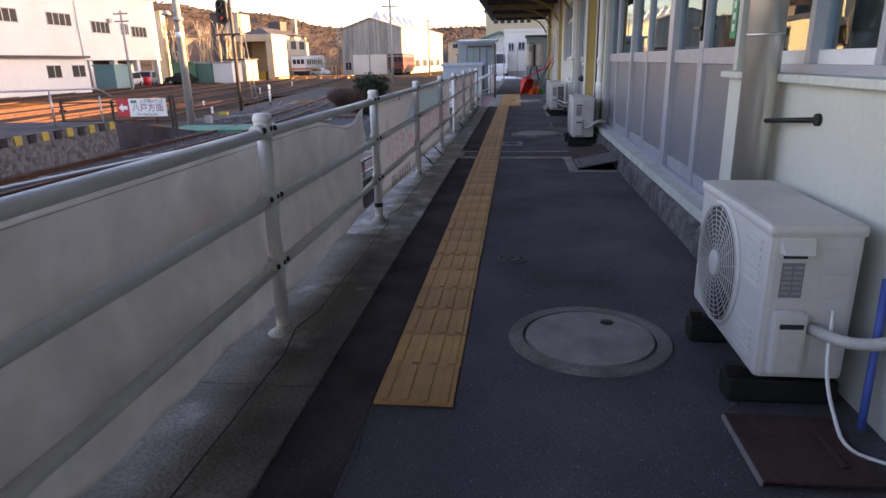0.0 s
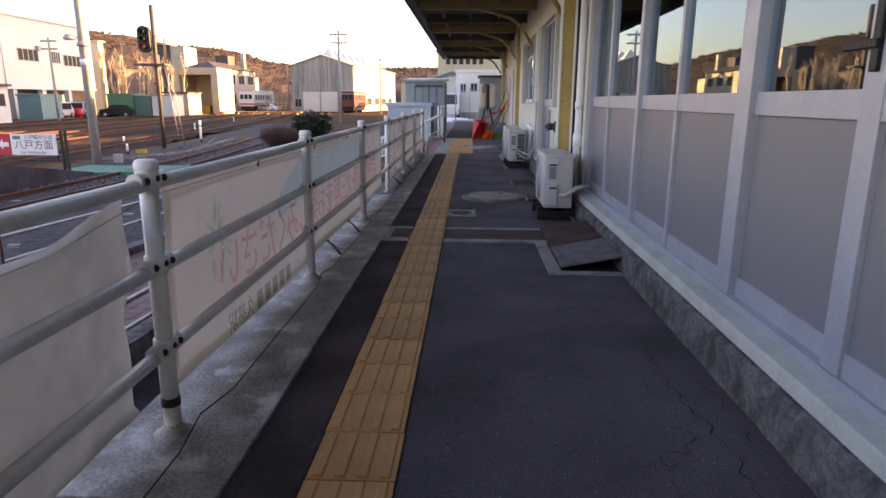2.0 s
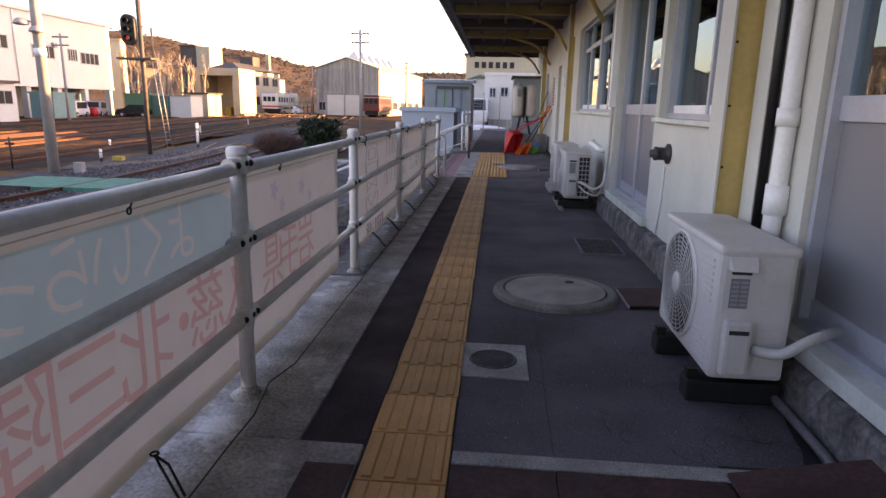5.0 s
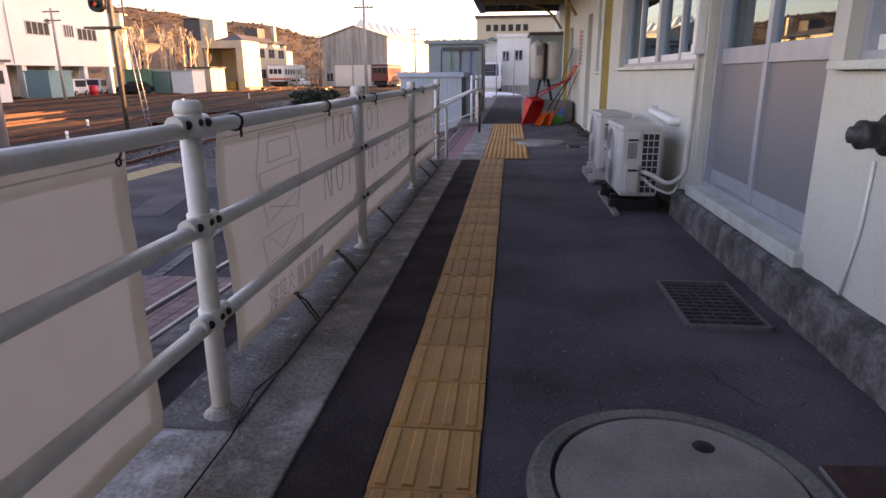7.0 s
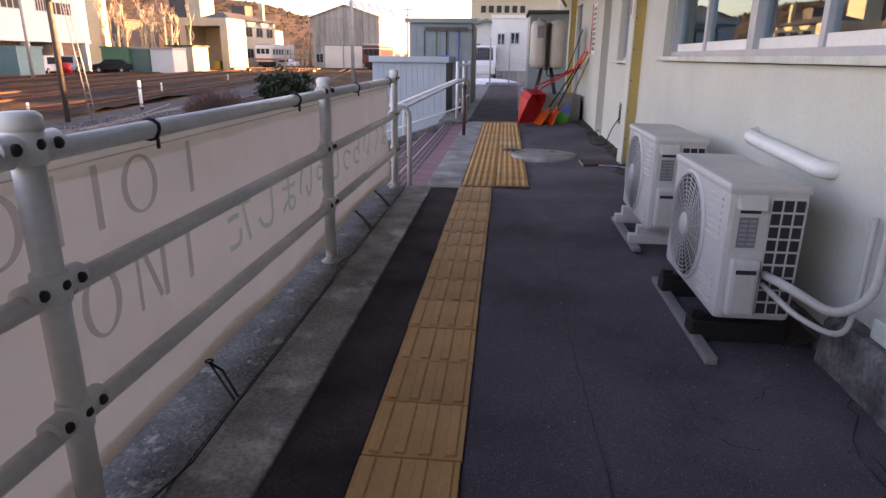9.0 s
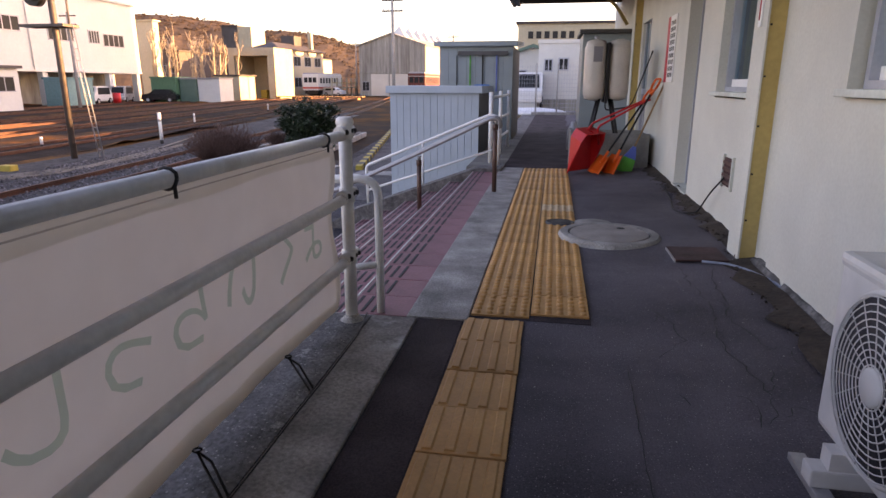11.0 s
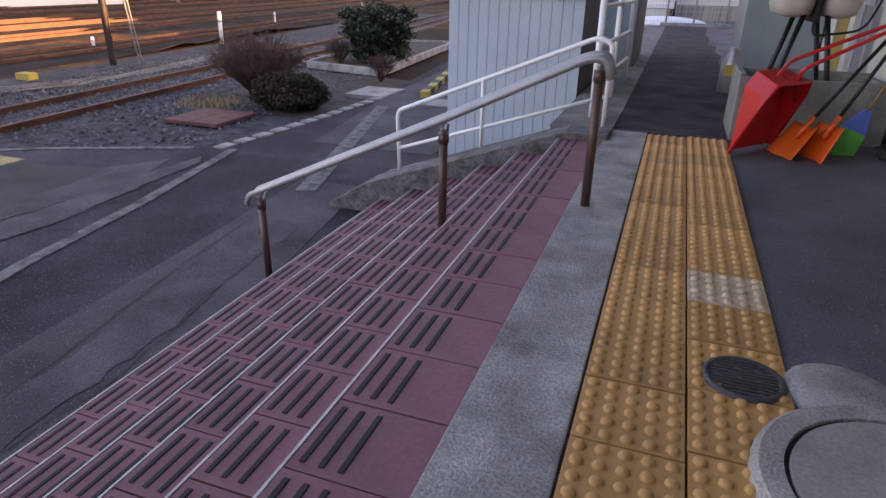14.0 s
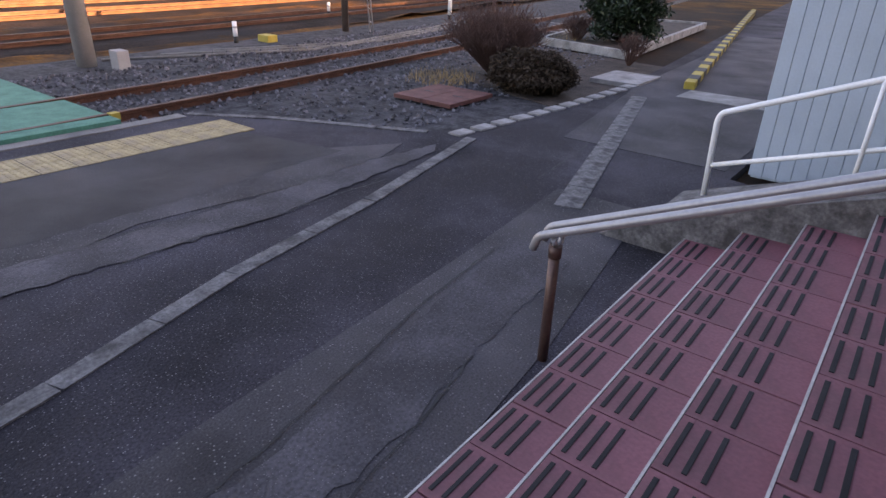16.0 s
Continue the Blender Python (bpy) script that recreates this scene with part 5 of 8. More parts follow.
t = thing("drain_box", "square concrete surround with a round iron drain cover", "drain cover", at=(0.29, 10.3, 0))
part("surround", boxes((-0.16, 0.16, -0.2, 0.2, -0.03, 0.006, 0.004)), concrete_light, t)
bm = B()
lathe(bm, [(0.115, 0.004), (0.113, 0.009), (0.1, 0.009), (0.098, 0.006), (0.0, 0.006)], 28)
part("lid", bm, iron, t)
bm = B()
for k in range(-4, 5):
    w = math.sqrt(max(0.0, 0.095 ** 2 - (0.02 * k) ** 2))
    box(bm, -w, w, 0.02 * k - 0.006, 0.02 * k + 0.006, 0.006, 0.01)
part("rib", bm, iron, t)
t = thing("floor_grate", "square chequered steel grate in an angle frame", "grate", at=(1.187, 12.91, 0.002))
part("frame", boxes((-0.18, -0.165, -0.31, 0.31, -0.02, 0.012), (0.165, 0.18, -0.31, 0.31, -0.02, 0.012), (-0.165, 0.165, -0.31, -0.295, -0.02, 0.012), (-0.165, 0.165, 0.295, 0.31, -0.02, 0.012)), galvanised, t)
bm = B()
for i in range(12):
    box(bm, -0.165, 0.165, -0.295 + i * 0.049, -0.27 + i * 0.049, 0.0, 0.009)
for i in range(8):
    box(bm, -0.165 + i * 0.045, -0.155 + i * 0.045, -0.295, 0.295, 0.0, 0.0075)
part("mesh", bm, iron, t)
part("pit", boxes((-0.165, 0.165, -0.295, 0.295, -0.02, 0.002)), black_plastic, t)
t = thing("small_cover", "round dark iron cover set in the guide tiles", "drain cover", at=(0.34, 20.35, 0.012))
bm = B()
lathe(bm, [(0.125, -0.01), (0.12, 0.014), (0.105, 0.016), (0.103, 0.012), (0, 0.012)], 30)
part("lid", bm, iron, t)
bm = B()
for k in range(-5, 6):
    w = math.sqrt(max(0.0, 0.1 ** 2 - (0.018 * k) ** 2))
    box(bm, -w, w, 0.018 * k - 0.005, 0.018 * k + 0.005, 0.012, 0.0165)
part("rib", bm, iron, t)
structure("mortar_patch", (lambda b: (lathe(b, [(0.17, -0.01), (0.16, 0.02), (0.1, 0.028), (0, 0.026)], 18, Matrix.Translation((0.62, 20.38, 0.0))), b)[1])(B()), concrete_light, "pale mortar patch beside the manhole")


# flat black patch that paints the shade of a broken gap
bm = B()
prism(bm, [(1.34, 9.49), (1.475, 9.49), (1.475, 9.95), (1.43, 9.84), (1.39, 9.62)], 0.0, 0.0045)
structure("drain_gap", bm, black_plastic, "flat black patch in place of the shaded gap at the plinth")
single("drain_pipe", tubes(0.019, arc([(1.45, 10.62, 0.06), (1.455, 10.3, 0.03), (1.44, 9.62, 0.028), (1.43, 9.44, 0.02)], 0.1), seg=10), galvanised, "dull grey pipe lying along the plinth", "pipe")


def plate(x0, x1, y0, y1, tilt_deg, label, handle=False, z=0.012):
    t = thing("steel_cover", label, "cover plate", "rusty cover plates")
    c = Vector(((x0 + x1) / 2, (y0 + y1) / 2, z + zf((x0 + x1) / 2, (y0 + y1) / 2) * 1.15))
    m = Matrix.Translation(c) @ Matrix.Rotation(radians(tilt_deg), 4, "Y") @ Matrix.Rotation(radians(tilt_deg * 0.4), 4, "X")
    bm = B()
    box(bm, -(x1 - x0) / 2, (x1 - x0) / 2, -(y1 - y0) / 2, (y1 - y0) / 2, 0, 0.012, 0.003, m)
    part("plate", bm, rust_lid, t)
    bm = B()
    box(bm, -(x1 - x0) / 2 - 0.008, -(x1 - x0) / 2, -(y1 - y0) / 2, (y1 - y0) / 2, -0.01, 0.006, 0, m)
    part("edge_angle", bm, grey_pipe, t)
    if handle:
        bm = B()
        box(bm, (x1 - x0) * 0.22, (x1 - x0) * 0.28, -(y1 - y0) * 0.3, (y1 - y0) * 0.25, 0.012, 0.022, 0.003, m)
        part("grip", bm, rust_lid, t)
    return t


plate(1.09, 1.43, 2.56, 2.92, 0, "dark red rusty steel cover plate by the wall", True)
plate(1.11, 1.42, 11.2, 11.6, -3, "small rusty steel plate beside the manhole")
plate(1.08, 1.41, 19.2, 19.56, -1.5, "dark rusty steel plate, slightly tilted", z=0.0)

# cracks: thin sunken black lines with their own run
crack = thing("asphalt_cracks", "dark irregular cracks in the asphalt", "cracks", kind="stuff")
rngk2 = random.Random(21)
for pts in ([(1.18, 3.0), (1.16, 3.2), (1.2, 3.38), (1.15, 3.5)], [(0.35, 2.0), (0.55, 2.25), (0.75, 2.35), (1.0, 2.42), (1.4, 2.35)], [(1.36, 4.6), (1.28, 5.2), (1.32, 5.6), (1.25, 6.1), (1.28, 6.6)],
            [(-0.12, 1.6), (-0.16, 2.2), (-0.13, 2.6), (-0.155, 2.9)], [(0.55, 13.0), (0.56, 14.0), (0.54, 15.0), (0.57, 16.3), (0.6, 17.6)], [(0.5, 9.5), (0.52, 10.5), (0.54, 12.2)], [(1.1, 17.4), (1.05, 17.9), (1.12, 18.4), (1.05, 19.2)],
            [(1.2, 17.3), (1.5, 17.0), (1.45, 16.6)], [(1.29, 19.14), (1.23, 18.91), (1.21, 18.72), (1.2, 18.49), (1.16, 18.2), (1.22, 17.8)], [(0.75, 17.7), (0.9, 17.9), (0.85, 18.2), (0.7, 18.4)], [(1.45, 14.6), (1.3, 14.2), (1.35, 13.8), (1.25, 13.5)], [(0.9, 12.3), (1.1, 11.9), (1.3, 12.0)]):
    bm = B()
    prev = None
    for (xa, ya), (xb, yb) in zip(pts, pts[1:]):
        n = max(2, int(math.hypot(xb - xa, yb - ya) / 0.05))
        for k in range(n):
            x = xa + (xb - xa) * k / n + rngk2.uniform(-1, 1) * (0.004 if xa < 0.7 else 0.02)
            y = ya + (yb - ya) * k / n
            w = rngk2.uniform(0.0008, 0.0022) if x < 0.7 else rngk2.uniform(0.0008, 0.0045)
            horizontal = abs(xb - xa) > abs(yb - ya)
            zz = zf(x, y) + 0.0035
            cur = (bm.verts.new((x, y - w, zz)), bm.verts.new((x, y + w, zz))) if horizontal else (bm.verts.new((x - w, y, zz)), bm.verts.new((x + w, y, zz)))
            if prev:
                bm.faces.new((prev[0], prev[1], cur[1], cur[0]))
            prev = cur
    part("crack", bm, black_plastic, crack)
rngv = random.Random(41)
for x0, x1, y0, y1, count in ((0.72, 1.42, 9.55, 11.3, 34), (1.05, 1.46, 4.6, 7.8, 26), (0.9, 1.45, 12.2, 15.0, 22), (0.75, 1.5, 16.6, 23.0, 40), (0.9, 1.3, 2.9, 4.2, 10)):
    bm = B()
    for k in range(count):
        x, y, a = rngv.uniform(x0, x1), rngv.uniform(y0, y1), rngv.uniform(0, 6.28)
        prev = None
        for q in range(rngv.randint(5, 14)):
            a += rngv.uniform(-0.9, 0.9)
            x, y = min(x1, max(x0, x + 0.022 * math.cos(a))), y + 0.03 * math.sin(a)
            w = rngv.uniform(0.0006, 0.0032)
            zz = zf(x, y) + 0.0032
            cur = (bm.verts.new((x - w * math.sin(a), y + w * math.cos(a), zz)), bm.verts.new((x + w * math.sin(a), y - w * math.cos(a), zz)))
            if prev:
                bm.faces.new((prev[0], prev[1], cur[1], cur[0]))
            prev = cur
    tagged(part("fine_cracks", bm, black_plastic, crack), kind="stuff")
# pale grit trodden into the surface
bm = B()
for k in range(1500):
    x, y = rngv.uniform(0.2, 1.45), rngv.uniform(2.0, 23.0)
    r = rngv.uniform(0.0012, 0.0042)
    zz = zf(x, y) + 0.001
    v = [bm.verts.new((x + r * math.cos(q), y + r * math.sin(q), zz)) for q in (0.3, 2.3, 4.3)] + [bm.verts.new((x, y, zz + r * 0.9))]
    for q in range(3):
        bm.faces.new((v[q], v[(q + 1) % 3], v[3]))
single("grit", bm, concrete_light, "pale grit scattered on the dark asphalt", "grit", kind="stuff")
for pts in ([(-3.02, 18.6), (-3.0, 20.2), (-3.08, 20.75), (-3.15, 21.12), (-3.3, 21.9), (-3.4, 22.8)], [(-5.4, 20.6), (-5.39, 21.8), (-5.3, 22.5), (-5.36, 23.6), (-5.25, 24.36)], [(-4.97, 20.7), (-4.99, 21.6), (-4.9, 22.1), (-4.9, 22.7), (-4.86, 23.3)], [(-6.9, 20.2), (-6.4, 21.6), (-6.1, 22.4), (-5.9, 23.06), (-5.4, 23.35)], [(-2.66, 19.2), (-2.6, 20.5), (-2.7, 21.2), (-2.8, 21.7)], [(-7.3, 22.1), (-6.6, 22.35), (-5.95, 22.5), (-5.4, 22.9)], [(-3.9, 24.2), (-4.05, 25.4), (-4.4, 26.6)]):
    bm = B()
    prev = None
    for (xa, ya), (xb, yb) in zip(pts, pts[1:]):
        n = max(2, int(math.hypot(xb - xa, yb - ya) / 0.05))
        for k in range(n):
            x, y, w = xa + (xb - xa) * k / n + rngk2.uniform(-0.008, 0.008), ya + (yb - ya) * k / n, rngk2.uniform(0.002, 0.007)
            cur = (bm.verts.new((x - w, y - w * 0.5, ZP + 0.0115)), bm.verts.new((x + w, y + w * 0.5, ZP + 0.0115)))
            if prev:
                bm.faces.new((prev[0], prev[1], cur[1], cur[0]))
            prev = cur
    part("crack", bm, black_plastic, crack)


# ---- air conditioner outdoor units ----
def ac_unit(open_grill, feet, label):
    """Outdoor unit: front at local x = 0 facing -x, width along y, base at z = 0."""
    W, D, H, Z0 = 0.78, 0.29, 0.55, 0.13
    t = thing("outdoor_unit", label, "air conditioner", "outdoor units along the wall")
    bm = B()
    box(bm, 0, D, 0, W, Z0, Z0 + H - 0.02, 0.022)
    part("casing", bm, ac_white, t)
    part("top_cover", boxes((-0.006, D + 0.006, -0.006, W + 0.006, Z0 + H - 0.045, Z0 + H, 0.018)), ac_white, t, "smooth off-white top cover")
    cy, cz, R = 0.477, Z0 + 0.265, 0.237
    rot = Matrix.Translation((-0.002, cy, cz)) @ Matrix.Rotation(radians(-90), 4, "Y")
    # flat dark disc on the closed casing, painted as the shaded fan hollow
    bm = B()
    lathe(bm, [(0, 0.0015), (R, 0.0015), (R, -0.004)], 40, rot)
    part("fan_shade_disc", bm, ac_dark, t)
    bm = B()
    for k in range(10):
        r = 0.058 + k * 0.0195
        pts = [rot @ Vector((r * math.cos(a), r * math.sin(a), 0.016 - 0.004 * (k / 9) ** 2)) for a in [2 * math.pi * q / 32 for q in range(33)]]
        sweep(bm, pts, 0.0021, 5, caps=False)
        part("grille_ring", bm, ac_white, t)
        bm = B()
    for k in range(20):
        a = 2 * math.pi * k / 20
        sweep(bm, [rot @ Vector((0.05 * math.cos(a), 0.05 * math.sin(a), 0.014)), rot @ Vector((R * math.cos(a + 0.25), R * math.sin(a + 0.25), 0.010))], 0.0019, 4)
        part("grille_spoke", bm, ac_white, t)
        bm = B()
    lathe(bm, [(0.052, 0.008), (0.052, 0.019), (0.046, 0.023), (0, 0.024)], 24, rot)
    part("hub", bm, ac_white, t, "pale round hub plate")
    bm = B()
    lathe(bm, [(R - 0.004, 0.0), (R + 0.004, 0.012), (R + 0.014, 0.0)], 40, rot)
    part("guard_rim", bm, ac_white, t)
    for k in range(7):
        part("pressed_rib", boxes((-0.006, 0.003, 0.06, 0.215, Z0 + 0.30 + 0.028 * k, Z0 + 0.314 + 0.028 * k, 0.004)), ac_white, t)
    for k in range(5):
        part("pressed_rib", boxes((-0.006, 0.003, 0.06, 0.235, Z0 + 0.035 + 0.026 * k, Z0 + 0.049 + 0.026 * k, 0.004)), ac_white, t)
    # side face with handle hood, label, valve cover
    bm = B()
    v = [(0.03, 0.0), (0.13, 0.0), (0.12, -0.028), (0.04, -0.028)]
    a = [bm.verts.new((x, y, Z0 + 0.505)) for x, y in ((0.03, 0.003), (0.135, 0.003), (0.135, -0.006), (0.03, -0.006))]
    b = [bm.verts.new((x, y, Z0 + 0.455)) for x, y in ((0.03, 0.003), (0.135, 0.003), (0.128, -0.035), (0.037, -0.035))]
    for i in range(4):
        bm.faces.new((a[i], a[(i + 1) % 4], b[(i + 1) % 4], b[i]))
    bm.faces.new(a), bm.faces.new(b[::-1])
    part("handle_hood", bm, ac_white, t)
    part("handle_recess", boxes((0.045, 0.12, -0.002, 0.003, Z0 + 0.435, Z0 + 0.456)), ac_dark, t)
    part("rating_label", boxes((0.045, 0.115, -0.0025, 0.002, Z0 + 0.30, Z0 + 0.42)), panel_mat, t, "grey label with unreadable print")
    bm = B()
    for i in range(6):
        for j in range(2):
            box(bm, 0.05 + 0.034 * j, 0.077 + 0.034 * j, -0.0035, 0, Z0 + 0.31 + 0.018 * i, Z0 + 0.32 + 0.018 * i)
    tagged(part("label_bars", bm, grey_pipe, t), kind="stuff")
    part("valve_cover", boxes((0.03, 0.135, -0.045, 0.004, Z0 + 0.03, Z0 + 0.26, 0.016)), ac_white, t)
    part("cover_grip", boxes((0.045, 0.12, -0.0475, -0.02, Z0 + 0.205, Z0 + 0.222)), ac_dark, t)
    if open_grill:
        part("side_grille_dark", boxes((0.155, 0.275, -0.002, 0.004, Z0 + 0.03, Z0 + 0.49)), ac_dark, t)
        bm = B()
        for k in range(10):
            box(bm, 0.15, 0.28, -0.008, 0.0, Z0 + 0.026 + 0.0515 * k, Z0 + 0.033 + 0.0515 * k)
        for k in range(4):
            box(bm, 0.15 + 0.042 * k, 0.155 + 0.042 * k, -0.008, 0.0, Z0 + 0.026, Z0 + 0.49)
        part("side_grille", bm, ac_white, t)
    else:
        for i in range(5):
            part("side_panel", boxes((0.165, 0.262, -0.003, 0.0, Z0 + 0.06 + 0.085 * i, Z0 + 0.13 + 0.085 * i, 0.002)), ac_white, t)
    for yy in (0.11, 0.61):
        if feet == "black":
            part("foot", boxes((-0.055, D + 0.03, yy - 0.05, yy + 0.05, 0.0, 0.09, 0.008)), black_plastic, t, "black plastic foot block")
            part("foot_bolt", boxes((-0.05, -0.005, yy - 0.02, yy + 0.02, 0.09, 0.13)), bolt_mat, t)
        else:
            part("foot", boxes((-0.075, D + 0.04, yy - 0.035, yy + 0.035, 0.025, 0.08, 0.006), (-0.03, D, yy - 0.03, yy + 0.03, 0.08, 0.135)), ac_white, t, "pale metal stand")
    if feet != "black":
        part("skid", boxes((-0.07, -0.02, -0.02, W - 0.02, 0.0, 0.025, 0.004)), grey_pipe, t)
    return t


ac1 = ac_unit(False, "black", "off-white outdoor unit on black feet beside the flue")
ac1.matrix_basis = pose(1.19, 2.98, 0.0)
ac2 = copy_thing(ac1, pose(1.145, 9.93, 0.0))
ac2["label"] = "off-white outdoor unit on black feet beside the downpipe"
ac3 = ac_unit(True, "black", "off-white outdoor unit with side grille, on black feet")
ac3.matrix_basis = pose(1.09, 14.97, 0.0)
ac4 = ac_unit(True, "metal", "off-white outdoor unit on a pale metal stand")
ac4.matrix_basis = pose(1.09, 16.22, 0.02)
single("timber_batten", boxes((1.035, 1.08, 14.82, 15.75, 0.0, 0.03, 0.004)), grey_pipe, "weathered grey batten under the outdoor unit", "batten")
# hoses and ducts
single("wrapped_hose", tubes(0.017, arc([(1.25, 14.95, 0.33), (1.27, 14.8, 0.34), (1.4, 14.7, 0.27), (1.5, 14.68, 0.35), (1.53, 14.72, 0.75), (1.53, 14.74, 1.6), (1.53, 14.74, 2.4)], 0.15), seg=10), hose_mat, "pale taped refrigerant hose looping up the wall", "hose", "refrigerant hoses")
single("wrapped_hose", tubes(0.011, arc([(1.25, 14.95, 0.29), (1.3, 14.75, 0.24), (1.42, 14.66, 0.2), (1.5, 14.76, 0.3), (1.535, 14.82, 0.6)], 0.12), seg=8), hose_mat, "thin pale drain hose beside the unit", "hose", "refrigerant hoses")
single("hose_cover", (lambda b: (box(b, 1.49, 1.56, 14.7, 14.78, 1.25, 2.42, 0.012), box(b, 1.485, 1.56, 14.69, 14.79, 1.2, 1.27, 0.01), b)[2])(B()), white_paint, "white plastic duct cover over the hose", "duct cover")
t = thing("duct_pipe", "white plastic pipe run along the wall behind the units", "pipe")
part("pipe", tubes(0.036, arc([(1.6, 15.2, 0.7), (1.51, 15.2, 0.7), (1.51, 16.0, 0.74), (1.6, 16.05, 0.76)], 0.07), seg=12), white_paint, t)
single("wrapped_hose", tubes(0.021, arc([(1.30, 9.91, 0.27), (1.36, 9.82, 0.28), (1.45, 9.8, 0.36), (1.6, 9.9, 0.37)], 0.1), seg=10), hose_mat, "pale taped hose from the unit into the wall", "hose", "refrigerant hoses")
single("wrapped_hose", tubes(0.02, arc([(1.34, 2.96, 0.33), (1.4, 2.84, 0.33), (1.5, 2.78, 0.36), (1.6, 2.8, 0.5)], 0.1), seg=10), hose_mat, "pale taped hose from the unit into the wall", "hose", "refrigerant hoses")
single("white_cable", tubes(0.006, arc([(1.4, 2.95, 0.4), (1.36, 2.86, 0.2), (1.38, 2.72, 0.03), (1.5, 2.66, 0.02), (1.56, 2.7, 0.02)], 0.1), seg=6), white_paint, "thin white cable looping to the ground", "cable")
single("blue_hose", tubes(0.013, arc([(1.56, 2.98, 0.5), (1.52, 2.9, 0.25), (1.5, 2.86, 0.02)], 0.1), seg=8), blue_plastic, "dark blue hose hanging behind the unit", "hose")

# flue, downpipe, wall fittings
t = thing("flue_pipe", "polished stainless steel flue rising beside the window", "flue")
part("pipe", tubes(0.077, [(1.46, 4.0, 0.25), (1.46, 4.0, 2.95)], seg=28), steel, t)
part("seam", tubes(0.0795, [(1.46, 4.0, 1.28), (1.46, 4.0, 1.295)], seg=28), steel, t)
part("bracket", tubes(0.011, [(1.47, 3.9, 0.92), (1.56, 3.6, 0.95)], seg=8), bolt_mat, t, "dark stay rod to the wall")
part("rosette", tubes(0.025, [(1.545, 3.6, 0.95), (1.565, 3.6, 0.95)], seg=12), bolt_mat, t)
t = thing("downpipe", "white plastic rainwater downpipe with joint collar", "downpipe")
part("pipe", tubes(0.04, arc([(1.55, 10.47, 2.95), (1.55, 10.47, 0.95), (1.53, 10.45, 0.3)], 0.1), seg=16), white_paint, t)
part("collar", tubes(0.052, [(1.55, 10.47, 0.72), (1.55, 10.47, 0.86)], seg=16), white_paint, t)
part("bracket", tubes(0.049, [(1.55, 10.47, 1.12), (1.55, 10.47, 1.2)], seg=16), white_paint, t)
single("dark_conduit", tubes(0.022, [(1.52, 10.575, 0.2), (1.52, 10.575, 2.95)], seg=10), black_metal, "dark conduit beside the yellow column", "conduit")
t = thing("vent_outlet", "dark metal exhaust outlet with flange on the wall", "vent")
bm = B()
lathe(bm, [(0.0, 0.0), (0.075, 0.0), (0.075, 0.02), (0.048, 0.024), (0.048, 0.09), (0.052, 0.09), (0.052, 0.11), (0.03, 0.112), (0.03, 0.14), (0.0, 0.14)], 20, Matrix.Translation((XW, 12.36, 0.86)) @ Matrix.Rotation(radians(-90), 4, "Y"))
part("outlet", bm, iron, t)
single("wall_cable", tubes(0.006, arc([(XW - 0.008, 12.42, 0.76), (XW - 0.008, 12.43, 0.5), (XW - 0.008, 12.5, 0.2)], 0.05), seg=6), white_paint, "thin white cable down the wall", "cable")
t = thing("thermometer", "white wall thermometer on the yellow column", "thermometer")
part("plate", boxes((1.468, 1.48, 19.39, 19.45, 1.5, 1.85, 0.004)), sign_white, t)
part("tube", tubes(0.004, [(1.466, 19.42, 1.54), (1.466, 19.42, 1.8)], seg=6), sign_red, t)
t = thing("notice_board", "white notice with a red heading strip, unreadable print", "notice")
part("sheet", boxes((1.605, 1.618, 23.05, 23.6, 1.18, 1.95)), sign_white, t)
part("heading", boxes((1.601, 1.604, 23.45, 23.6, 1.18, 1.95)), sign_red, t)
bm = B()
for k in range(4):
    for q in range(9):
        box(bm, 1.602, 1.604, 23.1 + 0.08 * k, 23.14 + 0.08 * k, 1.24 + 0.075 * q, 1.29 + 0.075 * q)
tagged(part("print_bars", bm, ink_black, t), kind="stuff")
t = thing("wall_vent", "small brown ventilator opening low in the wall", "vent")
part("backing", boxes((1.612, 1.62, 20.14, 20.38, 0.38, 0.60)), rust_lid, t)
for ya in (20.38, 20.11):
    part("frame", boxes((1.6, 1.622, ya, ya + 0.03, 0.36, 0.62)), sill_paint, t)
for k in range(4):
    part("slat", boxes((1.6, 1.613, 20.14, 20.38, 0.40 + 0.05 * k, 0.425 + 0.05 * k)), brown_pipe, t)
single("blue_hose", tubes(0.009, arc([(1.24, 19.2, 0.045), (1.37, 19.15, 0.052), (1.45, 19.05, 0.055), (1.54, 18.8, 0.06), (1.56, 18.3, 0.06)], 0.1), seg=8), hose_blue, "faded blue hose lying beside the steel plate", "hose")
single("ground_cable", tubes(0.007, arc([(1.6, 20.3, 0.44), (1.55, 20.45, 0.3), (1.54, 20.8, 0.06), (1.42, 20.76, 0.05), (1.36, 20.97, 0.05), (1.44, 21.5, 0.05), (1.5, 22.5, 0.05)], 0.2), seg=6), cable_mat, "dark cable sagging from the wall vent", "cable")
t = thing("door_label", "green notice strip inside the door glass", "notice")
part("sheet", boxes((1.652, 1.654, 5.02, 5.12, 1.3, 1.75)), ink_green, t)
bm = B()
for q in range(6):
    box(bm, 1.6505, 1.652, 5.05, 5.09, 1.34 + 0.065 * q, 1.38 + 0.065 * q)
tagged(part("print_bars", bm, sign_white, t), kind="stuff")
t = thing("door_pull", "dark lever lock handle on the sliding door", "handle")
part("lever", boxes((1.60, 1.625, 5.60, 5.78, 1.37, 1.4, 0.005), (1.61, 1.64, 5.6, 5.64, 1.3, 1.62, 0.006)), black_metal, t)

